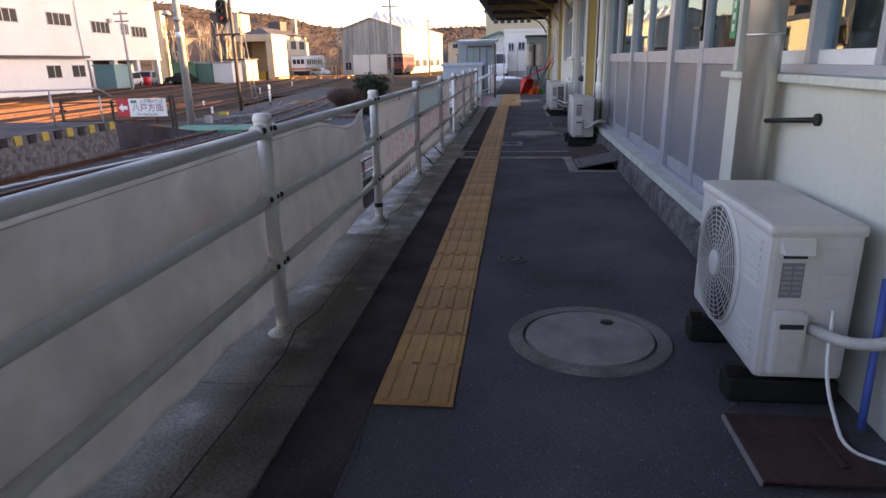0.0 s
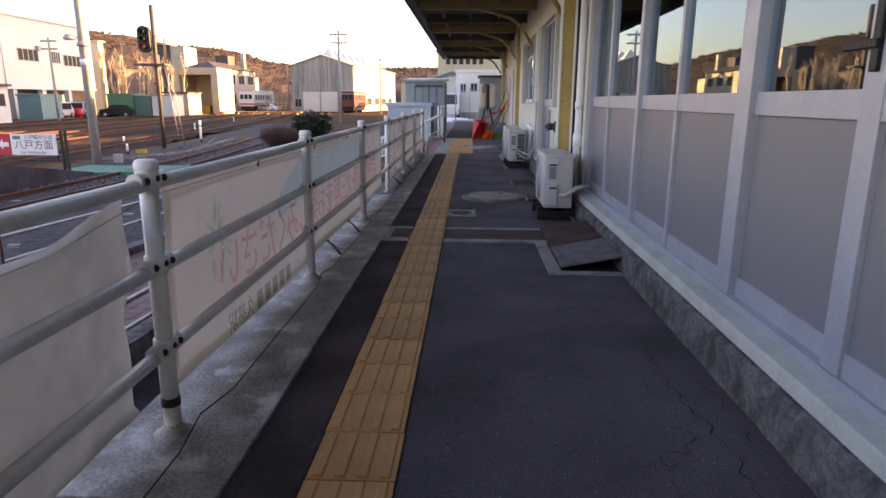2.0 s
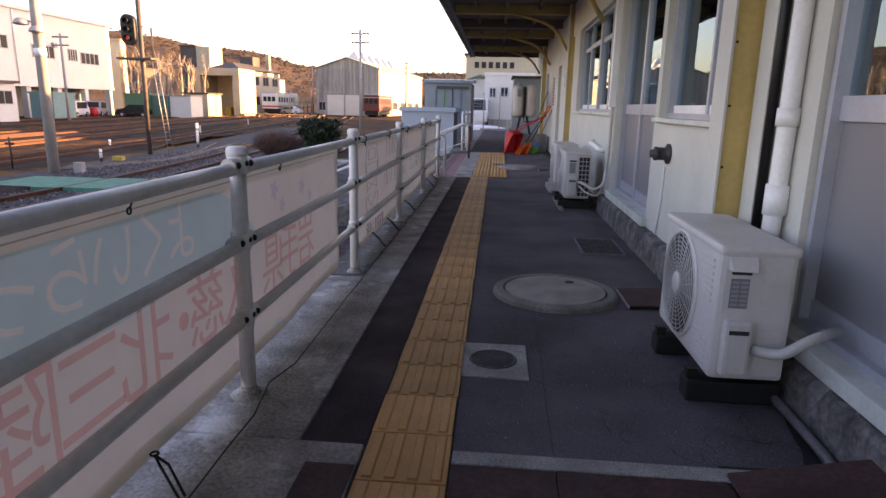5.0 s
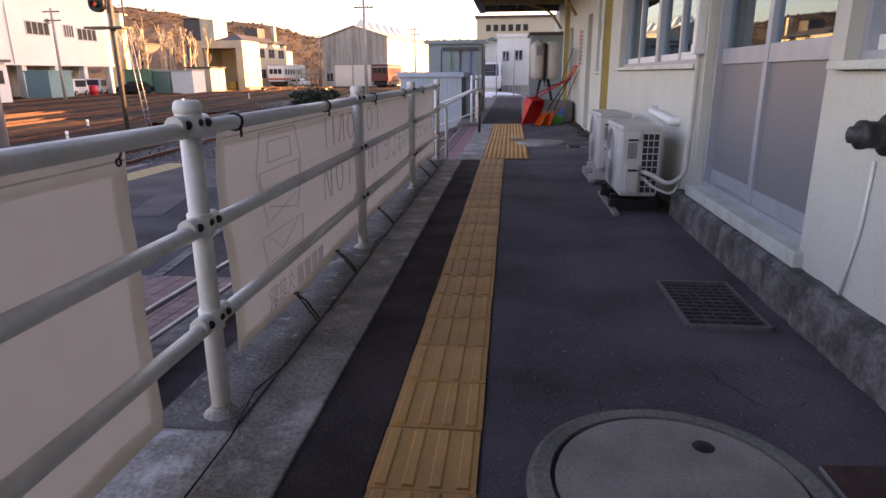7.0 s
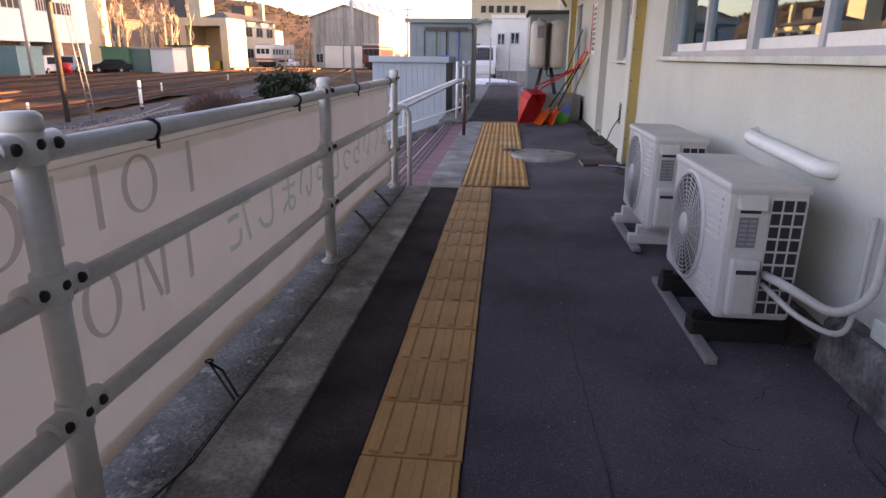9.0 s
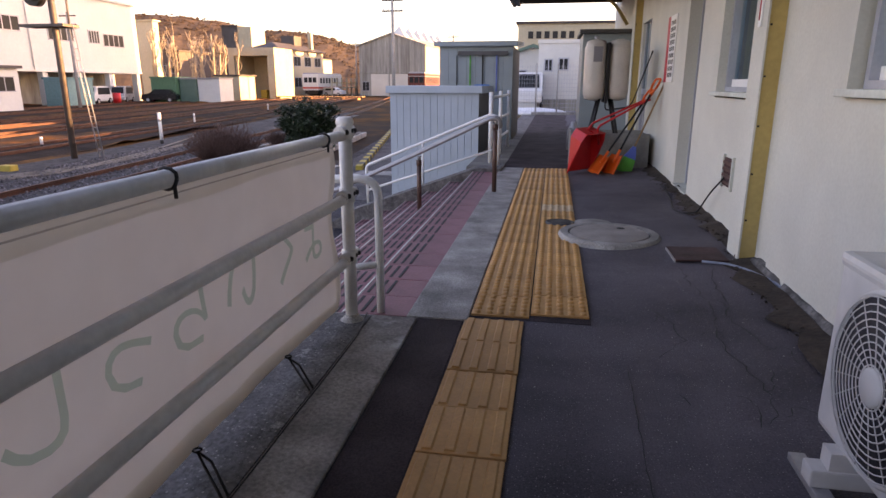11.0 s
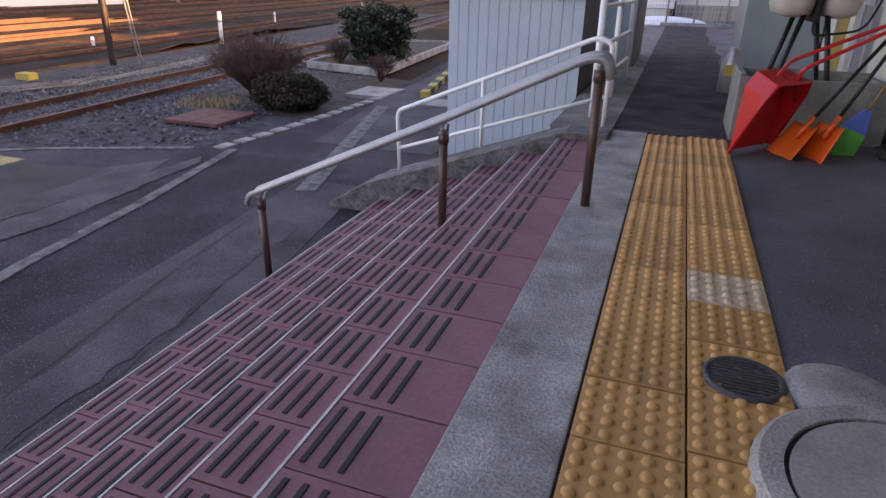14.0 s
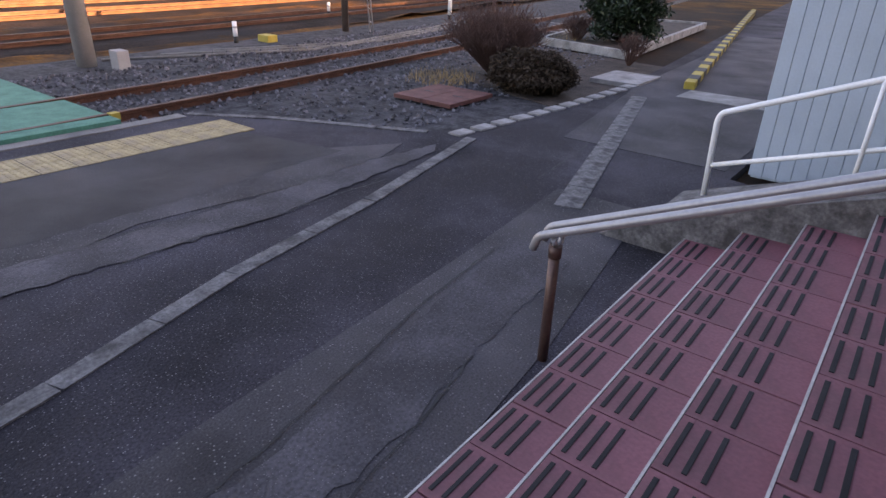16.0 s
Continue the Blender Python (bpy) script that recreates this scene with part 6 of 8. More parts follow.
# ---- stair handrails ----
rail = thing("stair_handrail", "double pipe handrail on brown posts down the stairs", "handrail")
HR = [(-0.36, 21.84, 0.80), (-1.2, 21.84, 0.40), (-2.52, 21.86, -0.19)]
for (x, y, zt), zb in zip(HR, (0.01, -0.29, ZP)):
    p = part("post", tubes(0.0255, [(x, y, zb), (x, y, zt - 0.08)], seg=14), brown_pipe, rail, "brown painted steel post")
    part("bracket", tubes(0.031, [(x, y, zt - 0.12), (x, y, zt - 0.06)], seg=14), brown_pipe, p)
    part("bracket_arm", tubes(0.014, arc([(x, y, zt - 0.07), (x, y + 0.05, zt - 0.06), (x, y + 0.06, zt - 0.02)], 0.03), [(x, y, zt - 0.07), (x, y - 0.03, zt - 0.02)], seg=8), grey_pipe, p)
for dy, dz in ((-0.035, 0.0), (0.065, 0.012)):
    pts = [(-0.30, 21.84 + dy, 0.70 + dz), (-0.33, 21.84 + dy, 0.80 + dz), (-0.42, 21.84 + dy, 0.795 + dz), (-1.2, 21.85 + dy, 0.415 + dz), (-2.52, 21.87 + dy, -0.185 + dz), (-2.6, 21.87 + dy, -0.22 + dz), (-2.62, 21.87 + dy, -0.29 + dz)]
    part("rail", tubes(0.0195, arc(pts, 0.05), seg=12), grey_pipe, rail, "smooth grey upper pipe")
# white railing at the head of the stairs, beside the siding shed
wr = thing("white_railing", "white painted pipe railing down the far stair cheek", "railing")
part("rail", tubes(0.021, arc([(-0.50, 23.9, 0.02), (-0.50, 23.92, 0.70), (-0.62, 23.95, 0.74), (-2.50, 24.17, -0.04), (-2.52, 24.17, -0.1), (-2.50, 24.17, -0.72)], 0.05), seg=12), white_paint, wr)
part("rail", tubes(0.017, [(-0.52, 23.95, 0.27), (-2.50, 24.17, -0.42)], seg=10), white_paint, wr)
part("baluster", tubes(0.015, [(-1.62, 24.06, 0.33), (-1.62, 24.06, -0.42)], seg=10), white_paint, wr)
structure("railing_base", (lambda b: (extrude_y(b, [(-0.42, 0.02), (-0.6, 0.02), (-2.7, -0.72), (-2.7, ZP), (-0.42, ZP)], 23.78, 24.35), b)[1])(B()), concrete_mossy, "rough concrete footing of the railing")
gt = thing("white_gate_rail", "white pipe guard rail beside the siding shed", "railing")
for x, y in ((-0.66, 24.4), (-0.62, 25.6), (-0.58, 26.9)):
    part("post", tubes(0.03, [(x, y, 0), (x, y, 1.04)], seg=14), white_paint, gt)
for z in (0.96, 0.62, 0.3):
    part("rail", tubes(0.022, [(-0.66, 24.4, z), (-0.62, 25.6, z), (-0.58, 26.9, z)], seg=10), white_paint, gt)
# white loop rail fixed to the end of the fence
lr = thing("loop_railing", "white pipe loop railing at the stair head", "railing")
part("rail", tubes(0.0215, arc([(-0.60, 18.06, 0.0), (-0.60, 18.06, 0.70), (-0.82, 18.0, 0.71), (-2.5, 17.9, 0.02), (-2.52, 17.9, -0.7)], 0.09), seg=12), white_paint, lr)
part("rail", tubes(0.018, [(-0.60, 18.06, 0.26), (-0.95, 17.98, 0.22), (-2.5, 17.9, -0.4)], seg=10), white_paint, lr)
part("baluster", tubes(0.02, [(-0.9, 17.96, 0.66), (-0.9, 17.96, 0.01)], seg=10), white_paint, lr)
# ramp railings
for rx in (-2.17, -3.99):
    rr = thing("ramp_railing", "grey-white pipe railing along the access ramp", "railing", "ramp railings")
    for dz in (0.82, 0.62, 0.38):
        part("rail", tubes(0.019, [(rx, -8, ramp_z(-8) + dz), (rx, 15.4, ramp_z(15.4) + dz)] if rx < -3 or dz < 0.5 else [(rx, -8, ramp_z(-8) + dz - 0.45), (rx, 15.4, ramp_z(15.4) + dz - 0.45)], seg=8), grey_pipe, rr)
    for k in range(12):
        y = -7 + 2.0 * k
        part("post", boxes((rx - 0.02, rx + 0.02, y - 0.015, y + 0.015, ramp_z(y) + 0.05, ramp_z(y) + (0.8 if rx < -3 else 0.4))), brown_pipe, rr)
        part("arm", boxes((rx, rx + 0.12, y + 0.1, y + 0.13, ramp_z(y) + 0.5, ramp_z(y) + 0.53)), grey_pipe, rr)


# ---- siding sheds beside the walkway ----
def shed(x0, x1, y0, y1, z0, z1, mat_face, mat_roof, label, pitch=0.19, over=0.06, roof_h=0.12, fall=0.0):
    s = thing("siding_shed", label, "shed", "siding sheds")
    part("body", boxes((x0 + 0.02, x1 - 0.02, y0 + 0.02, y1 - 0.02, z0, z1)), mat_face, s)
    n = max(2, round((x1 - x0) / pitch))
    for k in range(n):
        a = x0 + (x1 - x0) * k / n
        part("board", boxes((a + 0.002, a + (x1 - x0) / n - 0.002, y0, y0 + 0.021, z0 + 0.02, z1, 0.004)), mat_face, s)
    m = max(2, round((y1 - y0) / pitch))
    for k in range(m):
        a = y0 + (y1 - y0) * k / m
        part("board", boxes((x0, x0 + 0.02, a + 0.004, a + (y1 - y0) / m - 0.004, z0 + 0.02, z1, 0.004)), mat_face, s)
        # right-hand boards in dark grey: the shade on that side is painted in
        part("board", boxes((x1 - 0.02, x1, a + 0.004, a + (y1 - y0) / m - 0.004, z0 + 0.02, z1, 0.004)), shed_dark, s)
    bm = B()
    v = box(bm, x0 - over, x1 + over, y0 - over, y1 + over, z1, z1 + roof_h, 0.008)
    for q in v:
        q.co.z += fall * (q.co.y - y0) / (y1 - y0)
    part("roof", bm, mat_roof, s)
    return s


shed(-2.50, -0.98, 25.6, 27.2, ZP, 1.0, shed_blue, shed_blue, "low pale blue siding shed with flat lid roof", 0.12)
sh2 = shed(-2.15, -0.62, 28.4, 30.8, -0.3, 1.9, shed_grey, shed_grey, "tall grey-green siding shed with hanging tools", 0.19, 0.1, 0.1, 0.12)
part("shelf_rail", boxes((-1.75, -0.72, 28.33, 28.39, 1.72, 1.8)), shed_dark, sh2)
for nm, x, w, z0, z1, mt in (("hanging_rope", -1.78, 0.008, 0.95, 1.72, cable_mat), ("green_pole", -1.5, 0.012, 0.7, 1.72, green_plastic), ("snow_pusher", -1.24, 0.012, 1.1, 1.72, black_metal), ("hanging_rope", -0.95, 0.012, 1.0, 1.72, blue_plastic)):
    single(nm, boxes((x - w, x + w, 28.36, 28.38, z0, z1)), mt, "long tool hung on the shed front", "tool", "tools hung on the shed")
single("blue_scoop", boxes((-1.4, -1.08, 28.28, 28.385, 0.92, 1.14, 0.02)), blue_bright, "bright blue plastic snow scoop hung on the shed", "scoop")


# ---- oil tank, planter, snow tools ----
tk = thing("oil_tank", "beige plastic-coated heating oil tank on black legs", "oil tank", at=(0.95, 24.45, 0))
bm = B()
box(bm, -0.30, 0.0 - 0.012, -0.3, 0.3, 0.93, 1.75, 0.11)
box(bm, 0.012, 0.30, -0.3, 0.3, 0.93, 1.75, 0.11)
part("shell", bm, tank_mat, tk, smooth=True)
part("strap", boxes((-0.02, 0.02, -0.315, 0.315, 0.9, 1.7, 0.006)), black_metal, tk)
for x in (-0.24, 0.24):
    for y in (-0.22, 0.22):
        part("leg", tubes(0.02, [(x * 0.3, y, 1.0), (x * 1.15, y * 1.15, 0.03)], seg=8), black_metal, tk)
part("tank_label", boxes((-0.2, -0.08, -0.304, -0.30, 1.45, 1.65)), panel_mat, tk, "small grey label")
part("filler_cap", tubes(0.035, [(-0.15, 0, 1.74), (-0.15, 0, 1.80)], seg=14), grey_pipe, tk)
part("feed_pipe", tubes(0.01, arc([(0.0, -0.2, 0.92), (0.0, -0.25, 0.8), (0.35, -0.2, 0.85), (0.6, -0.1, 1.6)], 0.1), seg=6), cable_mat, tk)
pl = thing("planter_trough", "grey concrete trough holding the tank legs", "trough", at=(1.02, 24.35, 0))
for nm, b in (("side", (-0.53, 0.53, -0.38, -0.33, 0.03, 0.5, 0.008)), ("side", (-0.53, 0.53, 0.33, 0.38, 0.03, 0.5, 0.008)), ("end", (-0.53, -0.48, -0.33, 0.33, 0.03, 0.52, 0.008)), ("end", (0.48, 0.53, -0.33, 0.33, 0.03, 0.48, 0.008)), ("base", (-0.53, 0.53, -0.38, 0.38, 0.0, 0.03)), ("lining", (-0.48, 0.48, -0.33, 0.33, 0.03, 0.36))):
    part(nm, boxes(b), planter_mat if nm != "lining" else rust_lid, pl)
# red snow sled scoop leaning on the trough, its handle sloping to the wall
sl = thing("snow_dumper", "red plastic snow dumper with tubular handle, leaning", "snow dumper")
ms = Matrix.Translation((0.62, 23.62, 0.02)) @ Matrix.Rotation(radians(52), 4, "Z") @ Matrix.Rotation(radians(24), 4, "X")
bm = B()
prof = [(-0.27, 0.0), (0.27, 0.0), (0.25, 0.45), (0.2, 0.56), (-0.2, 0.56), (-0.25, 0.45)]
front = [bm.verts.new(ms @ Vector((x, 0.0, z))) for x, z in prof]
back = [bm.verts.new(ms @ Vector((x * 0.88, 0.2 if z > 0.1 else 0.02, z * 0.97 + 0.01))) for x, z in prof]
for i in range(6):
    if i in (0,):
        continue
    bm.faces.new((front[i], front[(i + 1) % 6], back[(i + 1) % 6], back[i]))
bm.faces.new(back)
o = part("scoop", bm, red_plastic, sl)
so = o.modifiers.new("thickness", "SOLIDIFY")
so.thickness = 0.012
bv = o.modifiers.new("soft_edge", "BEVEL")
bv.width, bv.segments = 0.03, 3
part("rim", tubes(0.011, [ms @ Vector((x, -0.005, z)) for x, z in prof[1:] + prof[:1]], seg=8), red_plastic, sl)
part("handle", tubes(0.014, arc([ms @ Vector((-0.2, 0.06, 0.5)), (0.78, 23.72, 0.66), (1.42, 23.85, 0.95), (1.50, 23.75, 0.96), (1.42, 23.66, 0.95), (0.82, 23.5, 0.62), ms @ Vector((0.22, 0.02, 0.38))], 0.06), seg=8), red_plastic, sl, "bent red tubular handle")


def shovel(foot, head, label):
    s = thing("snow_shovel", label, "snow shovel", "snow shovels")
    f, h = Vector(foot), Vector(head)
    d = (h - f).normalized()
    side = d.cross(Vector((0, 0, 1))).normalized()
    up = side.cross(d)
    bm = B()
    n = 6
    rows_s = []
    for i in range(n + 1):
        row = []
        for j in range(7):
            u, t = (j / 6 - 0.5), i / n
            w = 0.25 + 0.05 * (1 - t)
            p = f + d * (0.27 * t) + side * (u * w) + up * (-0.055 * (1 - (2 * u) ** 2) * (1 - 0.3 * t) + 0.01)
            row.append(bm.verts.new(p))
        rows_s.append(row)
    for i in range(n):
        for j in range(6):
            fc = bm.faces.new((rows_s[i][j], rows_s[i][j + 1], rows_s[i + 1][j + 1], rows_s[i + 1][j]))
            fc.smooth = True
    o = part("blade", bm, orange_plastic, s, "orange plastic blade")
    so2 = o.modifiers.new("thickness", "SOLIDIFY")
    so2.thickness = 0.006
    part("shaft", tubes(0.0135, [f + d * 0.2, h - d * 0.2], seg=8), black_metal, s, "black tubular shaft")
    part("socket", tubes(0.02, [f + d * 0.16, f + d * 0.34], seg=8), orange_plastic, s)
    part("grip", tubes(0.015, arc([h - d * 0.22, h - d * 0.13 + side * 0.055, h + side * 0.055, h - side * 0.055, h - d * 0.13 - side * 0.055, h - d * 0.22], 0.03), seg=8), orange_plastic, s, "orange D-shaped grip")
    return s


shovel((0.80, 23.45, 0.03), (1.50, 23.80, 1.08), "black-shafted snow shovel with an orange blade, leaning on the wall")
shovel((0.98, 23.42, 0.03), (1.56, 23.72, 1.22), "snow shovel with orange blade and grip, leaning on the wall")
br = thing("broom", "broom with blue and green bristles, leaning on the wall", "broom")
m = Matrix.Translation((1.20, 23.66, 0.02)) @ Matrix.Rotation(radians(20), 4, "Y")
bm = B()
v = box(bm, -0.1, 0.1, -0.03, 0.03, 0.0, 0.2)
for q in v:
    if q.co.z > 0.1:
        q.co.x *= 0.8
for q in v:
    q.co = m @ q.co
part("bristles", bm, green_plastic, br, "green bristles")
bm = B()
v = box(bm, -0.08, 0.08, -0.028, 0.028, 0.2, 0.36)
for q in v:
    if q.co.z > 0.3:
        q.co.x *= 0.25
for q in v:
    q.co = m @ q.co
part("bristle_neck", bm, blue_plastic, br, "blue upper bristles")
part("stick", tubes(0.012, [m @ Vector((0, 0, 0.34)), m @ Vector((0.02, 0.05, 1.35))], seg=8), wood, br)
cl = thing("water_jug", "clear plastic jug with a yellow label behind the tank", "jug", at=(0.62, 26.6, 0))
bm = B()
lathe(bm, [(0, 0), (0.12, 0), (0.12, 0.35), (0.06, 0.45), (0.05, 0.5), (0, 0.5)], 16)
part("bottle", bm, grey_pipe, cl)
part("jug_label", boxes((-0.08, 0.08, -0.125, -0.115, 0.2, 0.32)), hazard_yellow, cl)
gs = thing("storage_locker", "tall grey-blue steel locker behind the tank", "locker")
part("body", boxes((0.72, 1.6, 27.4, 28.8, 0, 2.05, 0.01)), shed_grey, gs)
part("roof", boxes((0.66, 1.62, 27.3, 28.9, 2.05, 2.12, 0.01)), shed_dark, gs)

# mesh fence at the far end, snow remains
mf = thing("mesh_fence", "pale wire mesh fence closing the far end", "fence")
for x in (-1.4, -0.45, 0.35, 1.25):
    part("post", tubes(0.025, [(x, 39.9, 0), (x, 39.9, 1.9)], seg=8), pole_conc, mf)
bm = B()
for k in range(27):
    sweep(bm, [(-1.4 + k * 0.1, 39.9, 0.1), (-1.4 + k * 0.1, 39.9, 1.85)], 0.004, 4, caps=False)
for k in range(12):
    sweep(bm, [(-1.4, 39.9, 0.12 + k * 0.15), (1.25, 39.9, 0.12 + k * 0.15)], 0.004, 4, caps=False)
part("wire_mesh", bm, aluminium, mf)
single("snow_heap", (lambda b: (bmesh.ops.create_icosphere(b, subdivisions=3, radius=1, matrix=Matrix.Translation((-0.6, 41, 0)) @ Matrix.Diagonal((1.4, 0.9, 0.22, 1))), b)[1])(B()), snow_mat, "small heap of old snow at the far end", "snow")
structure("timber_kerb", boxes((-0.6, 1.4, 39.6, 39.75, 0.0, 0.1)), concrete_light, "low kerb at the end of the walkway")


# ---- planting ----
def leaf_crown(bm, centre, radii, count, size, rng, shell=0.55):
    for k in range(count):
        u, v = rng.uniform(-1, 1), rng.uniform(0, 6.283)
        s = math.sqrt(1 - u * u)
        d = Vector((s * math.cos(v), s * math.sin(v), u))
        r = shell + (1 - shell) * rng.random()
        lump = 0.86 + 0.22 * noise.noise(d * 2.6 + Vector((centre[0], centre[1], 0)))
        p = Vector(centre) + Vector((d.x * radii[0], d.y * radii[1], d.z * radii[2])) * r * lump
        a = Euler((rng.uniform(-1, 1), rng.uniform(-1, 1), rng.uniform(0, 6.28))).to_matrix()
        l, w = size * rng.uniform(0.6, 1.3), size * rng.uniform(0.25, 0.45)
        q = [bm.verts.new(p + a @ Vector(c)) for c in ((-l, 0, 0), (0, -w, 0.15 * l), (l, 0, 0), (0, w, 0.15 * l))]
        bm.faces.new(q)


rngl = random.Random(31)
tr = thing("evergreen_tree", "small rounded evergreen tree standing in a low bed", "tree", at=(0, 0, 0))
bm = B()
for k in range(5):
    a = k * 1.3
    sweep(bm, [(-7.2 + 0.04 * math.cos(a), 33.5 + 0.04 * math.sin(a), ZP), (-7.2 + 0.15 * math.cos(a), 33.5 + 0.15 * math.sin(a), -0.45), (-7.15 + 0.55 * math.cos(a), 33.5 + 0.55 * math.sin(a), 0.1)], 0.05, 7, r2=0.02)
part("trunk", bm, twig_mat, tr)
bm = B()
leaf_crown(bm, (-7.17, 33.5, -0.05), (0.98, 0.98, 0.82), 5200, 0.075, rngl, 0.35)
for k in range(12):
    a = k * 0.55
    leaf_crown(bm, (-7.17 + 0.75 * math.cos(a), 33.5 + 0.75 * math.sin(a), -0.08 + 0.5 * math.sin(k * 2.1)), (0.32, 0.32, 0.25), 170, 0.075, rngl, 0.3)
part("crown", bm, leaf_mat, tr, "glossy dark green leaves")
hd = thing("clipped_shrub", "low rounded clipped shrub, brown in winter", "shrub")
bm = B()
leaf_crown(bm, (-6.02, 27.6, -0.62), (0.80, 0.62, 0.36), 9000, 0.042, rngl, 0.72)
part("foliage", bm, hedge_mat, hd)
bm = B()
bmesh.ops.create_icosphere(bm, subdivisions=3, radius=1, matrix=Matrix.Translation((-6.02, 27.6, -0.62)) @ Matrix.Diagonal((0.5, 0.38, 0.21, 1)))
part("inner_twigs", bm, twig_mat, hd)


def twig_bush(name, x, y, z, h, w, n, label, rng):
    t = thing(name, label, "shrub", "bare shrubs")
    bm = B()
    for k in range(n):
        a = rng.uniform(0, 6.28)
        r = w * math.sqrt(rng.random())
        base = Vector((x + 0.12 * r * math.cos(a), y + 0.12 * r * math.sin(a), z))
        tip = Vector((x + r * math.cos(a), y + r * math.sin(a), z + h * rng.uniform(0.6, 1.0) * (1 - 0.35 * (r / w) ** 2)))
        mid = base.lerp(tip, 0.5) + Vector((rng.uniform(-0.06, 0.06), rng.uniform(-0.06, 0.06), 0.08))
        sweep(bm, [base, mid, tip], 0.007, 4, r2=0.0025, caps=False)
        for q in range(5):
            p = mid.lerp(tip, rng.random())
            e = p + Vector((rng.uniform(-0.16, 0.16), rng.uniform(-0.16, 0.16), rng.uniform(0.05, 0.22)))
            sweep(bm, [p, e], 0.0035, 3, caps=False)
    part("twig_crown", bm, twig_mat, t)
    return t


twig_bush("bare_shrub", -7.2, 28.4, ZP, 1.2, 0.9, 460, "leafless reddish-brown shrub beside the track", rngl)
twig_bush("bare_shrub", -5.9, 30.9, ZP, 0.5, 0.3, 60, "small leafless shrub before the raised bed", rngl)
twig_bush("dry_shrub", -8.05, 33.0, ZP, 0.6, 0.4, 110, "dry straw-coloured shrub in the raised bed", rngl)
bed = thing("raised_bed", "raised planting bed with a pale weathered stone edge", "planting bed")
BP = [(-8.55, 32.35), (-6.3, 31.75), (-7.15, 39.4), (-9.6, 39.0)]
for (xa, ya), (xb, yb) in zip(BP, BP[1:] + BP[:1]):
    L = math.hypot(xb - xa, yb - ya)
    o = part("edge_board", boxes((0, L, -0.05, 0.05, 0, 0.17, 0.008)), concrete_light, bed)
    o.location, o.rotation_euler = (xa, ya, ZP - 0.03), (0, 0, math.atan2(yb - ya, xb - xa))
bm = B()
prism(bm, BP, ZP - 0.05, ZP + 0.08)
part("soil", bm, soil, bed)
bm = B()
prism(bm, [(-5.35, 27.0), (-5.0, 29.0), (-5.0, 31.4), (-6.2, 31.6), (-8.4, 32.0), (-8.0, 28.4), (-7.2, 27.6)], ZP - 0.09, ZP - 0.03)
structure("planted_ground", bm, soil, "dark soil around the shrubs")
bm = B()
for k in range(900):
    a, r = rngl.uniform(0, 6.28), rngl.random() ** 0.5
    cx, cy = rngl.choice(((-7.4, 27.2), (-8.3, 33.0), (-7.0, 28.9), (-11.5, 36.0)))
    x, y = cx + 0.55 * r * math.cos(a), cy + 0.55 * r * math.sin(a)
    h = rngl.uniform(0.05, 0.2)
    dx, dy = rngl.uniform(-0.07, 0.07), rngl.uniform(-0.07, 0.07)
    q = [bm.verts.new((x - 0.006, y, ZP)), bm.verts.new((x + 0.006, y, ZP)), bm.verts.new((x + dx, y + dy, ZP + h))]
    bm.faces.new(q)
single("dry_grass", bm, grass_mat, "tufts of dry yellow grass", "grass", kind="stuff")
t = thing("rusty_hatch", "flat reddish rusty steel hatch in two leaves", "hatch")
for k in range(2):
    part("leaf", boxes((-7.12 + 0.49 * k, -6.64 + 0.49 * k, 25.85, 26.82, ZP - 0.02, ZP + 0.035, 0.006)), rust_bright, t)
    part("grip_slot", boxes((-6.95 + 0.49 * k, -6.8 + 0.49 * k, 26.3, 26.33, ZP + 0.035, ZP + 0.037)), black_plastic, t)


# ---- tracks ----
def track(xc, y0, y1, label, near=False, zr=-0.81, step=2.0):
    t = thing("railway_track", label, "railway track", "tracks in the yard")
    n = max(2, int((y1 - y0) / step))
    ys_ = [y0 + (y1 - y0) * i / n for i in range(n + 1)]
    for s in (-0.56, 0.56):
        bm = B()
        prof = [(-0.05, -0.13), (0.05, -0.13), (0.012, -0.105), (0.012, -0.04), (0.033, -0.03), (0.033, 0.0), (-0.033, 0.0), (-0.033, -0.03), (-0.012, -0.04), (-0.012, -0.105)]
        rings = [[bm.verts.new((xc + s + bend(y) + px, y, zr + pz)) for px, pz in prof] for y in ys_]
        for a, b in zip(rings, rings[1:]):
            for i in range(10):
                bm.faces.new((a[i], b[i], b[(i + 1) % 10], a[(i + 1) % 10]))
        part("rail", bm, rail_steel, t, "rust-brown steel rail")
    bm = B()
    box(bm, -1.0, 1.0, -0.11, 0.11, -0.09, 0.0, 0.012)
    sm = mesh_of("sleeper", bm, sleeper_mat)
    y, cnt = (12 if near else max(y0, 14)), 0
    lim = 60 if near else 40
    while y < min(y1, 62) and cnt < lim:
        if not (near and 20.9 < y < 22.7):
            o = part("sleeper", sm, None, t)
            o.location = (xc + bend(y), y, zr - 0.115)
            o.rotation_euler = (0, 0, radians(0.5 if y < 22 else 6))
            cnt += 1
        y += 0.72 if near else 1.1
    return t


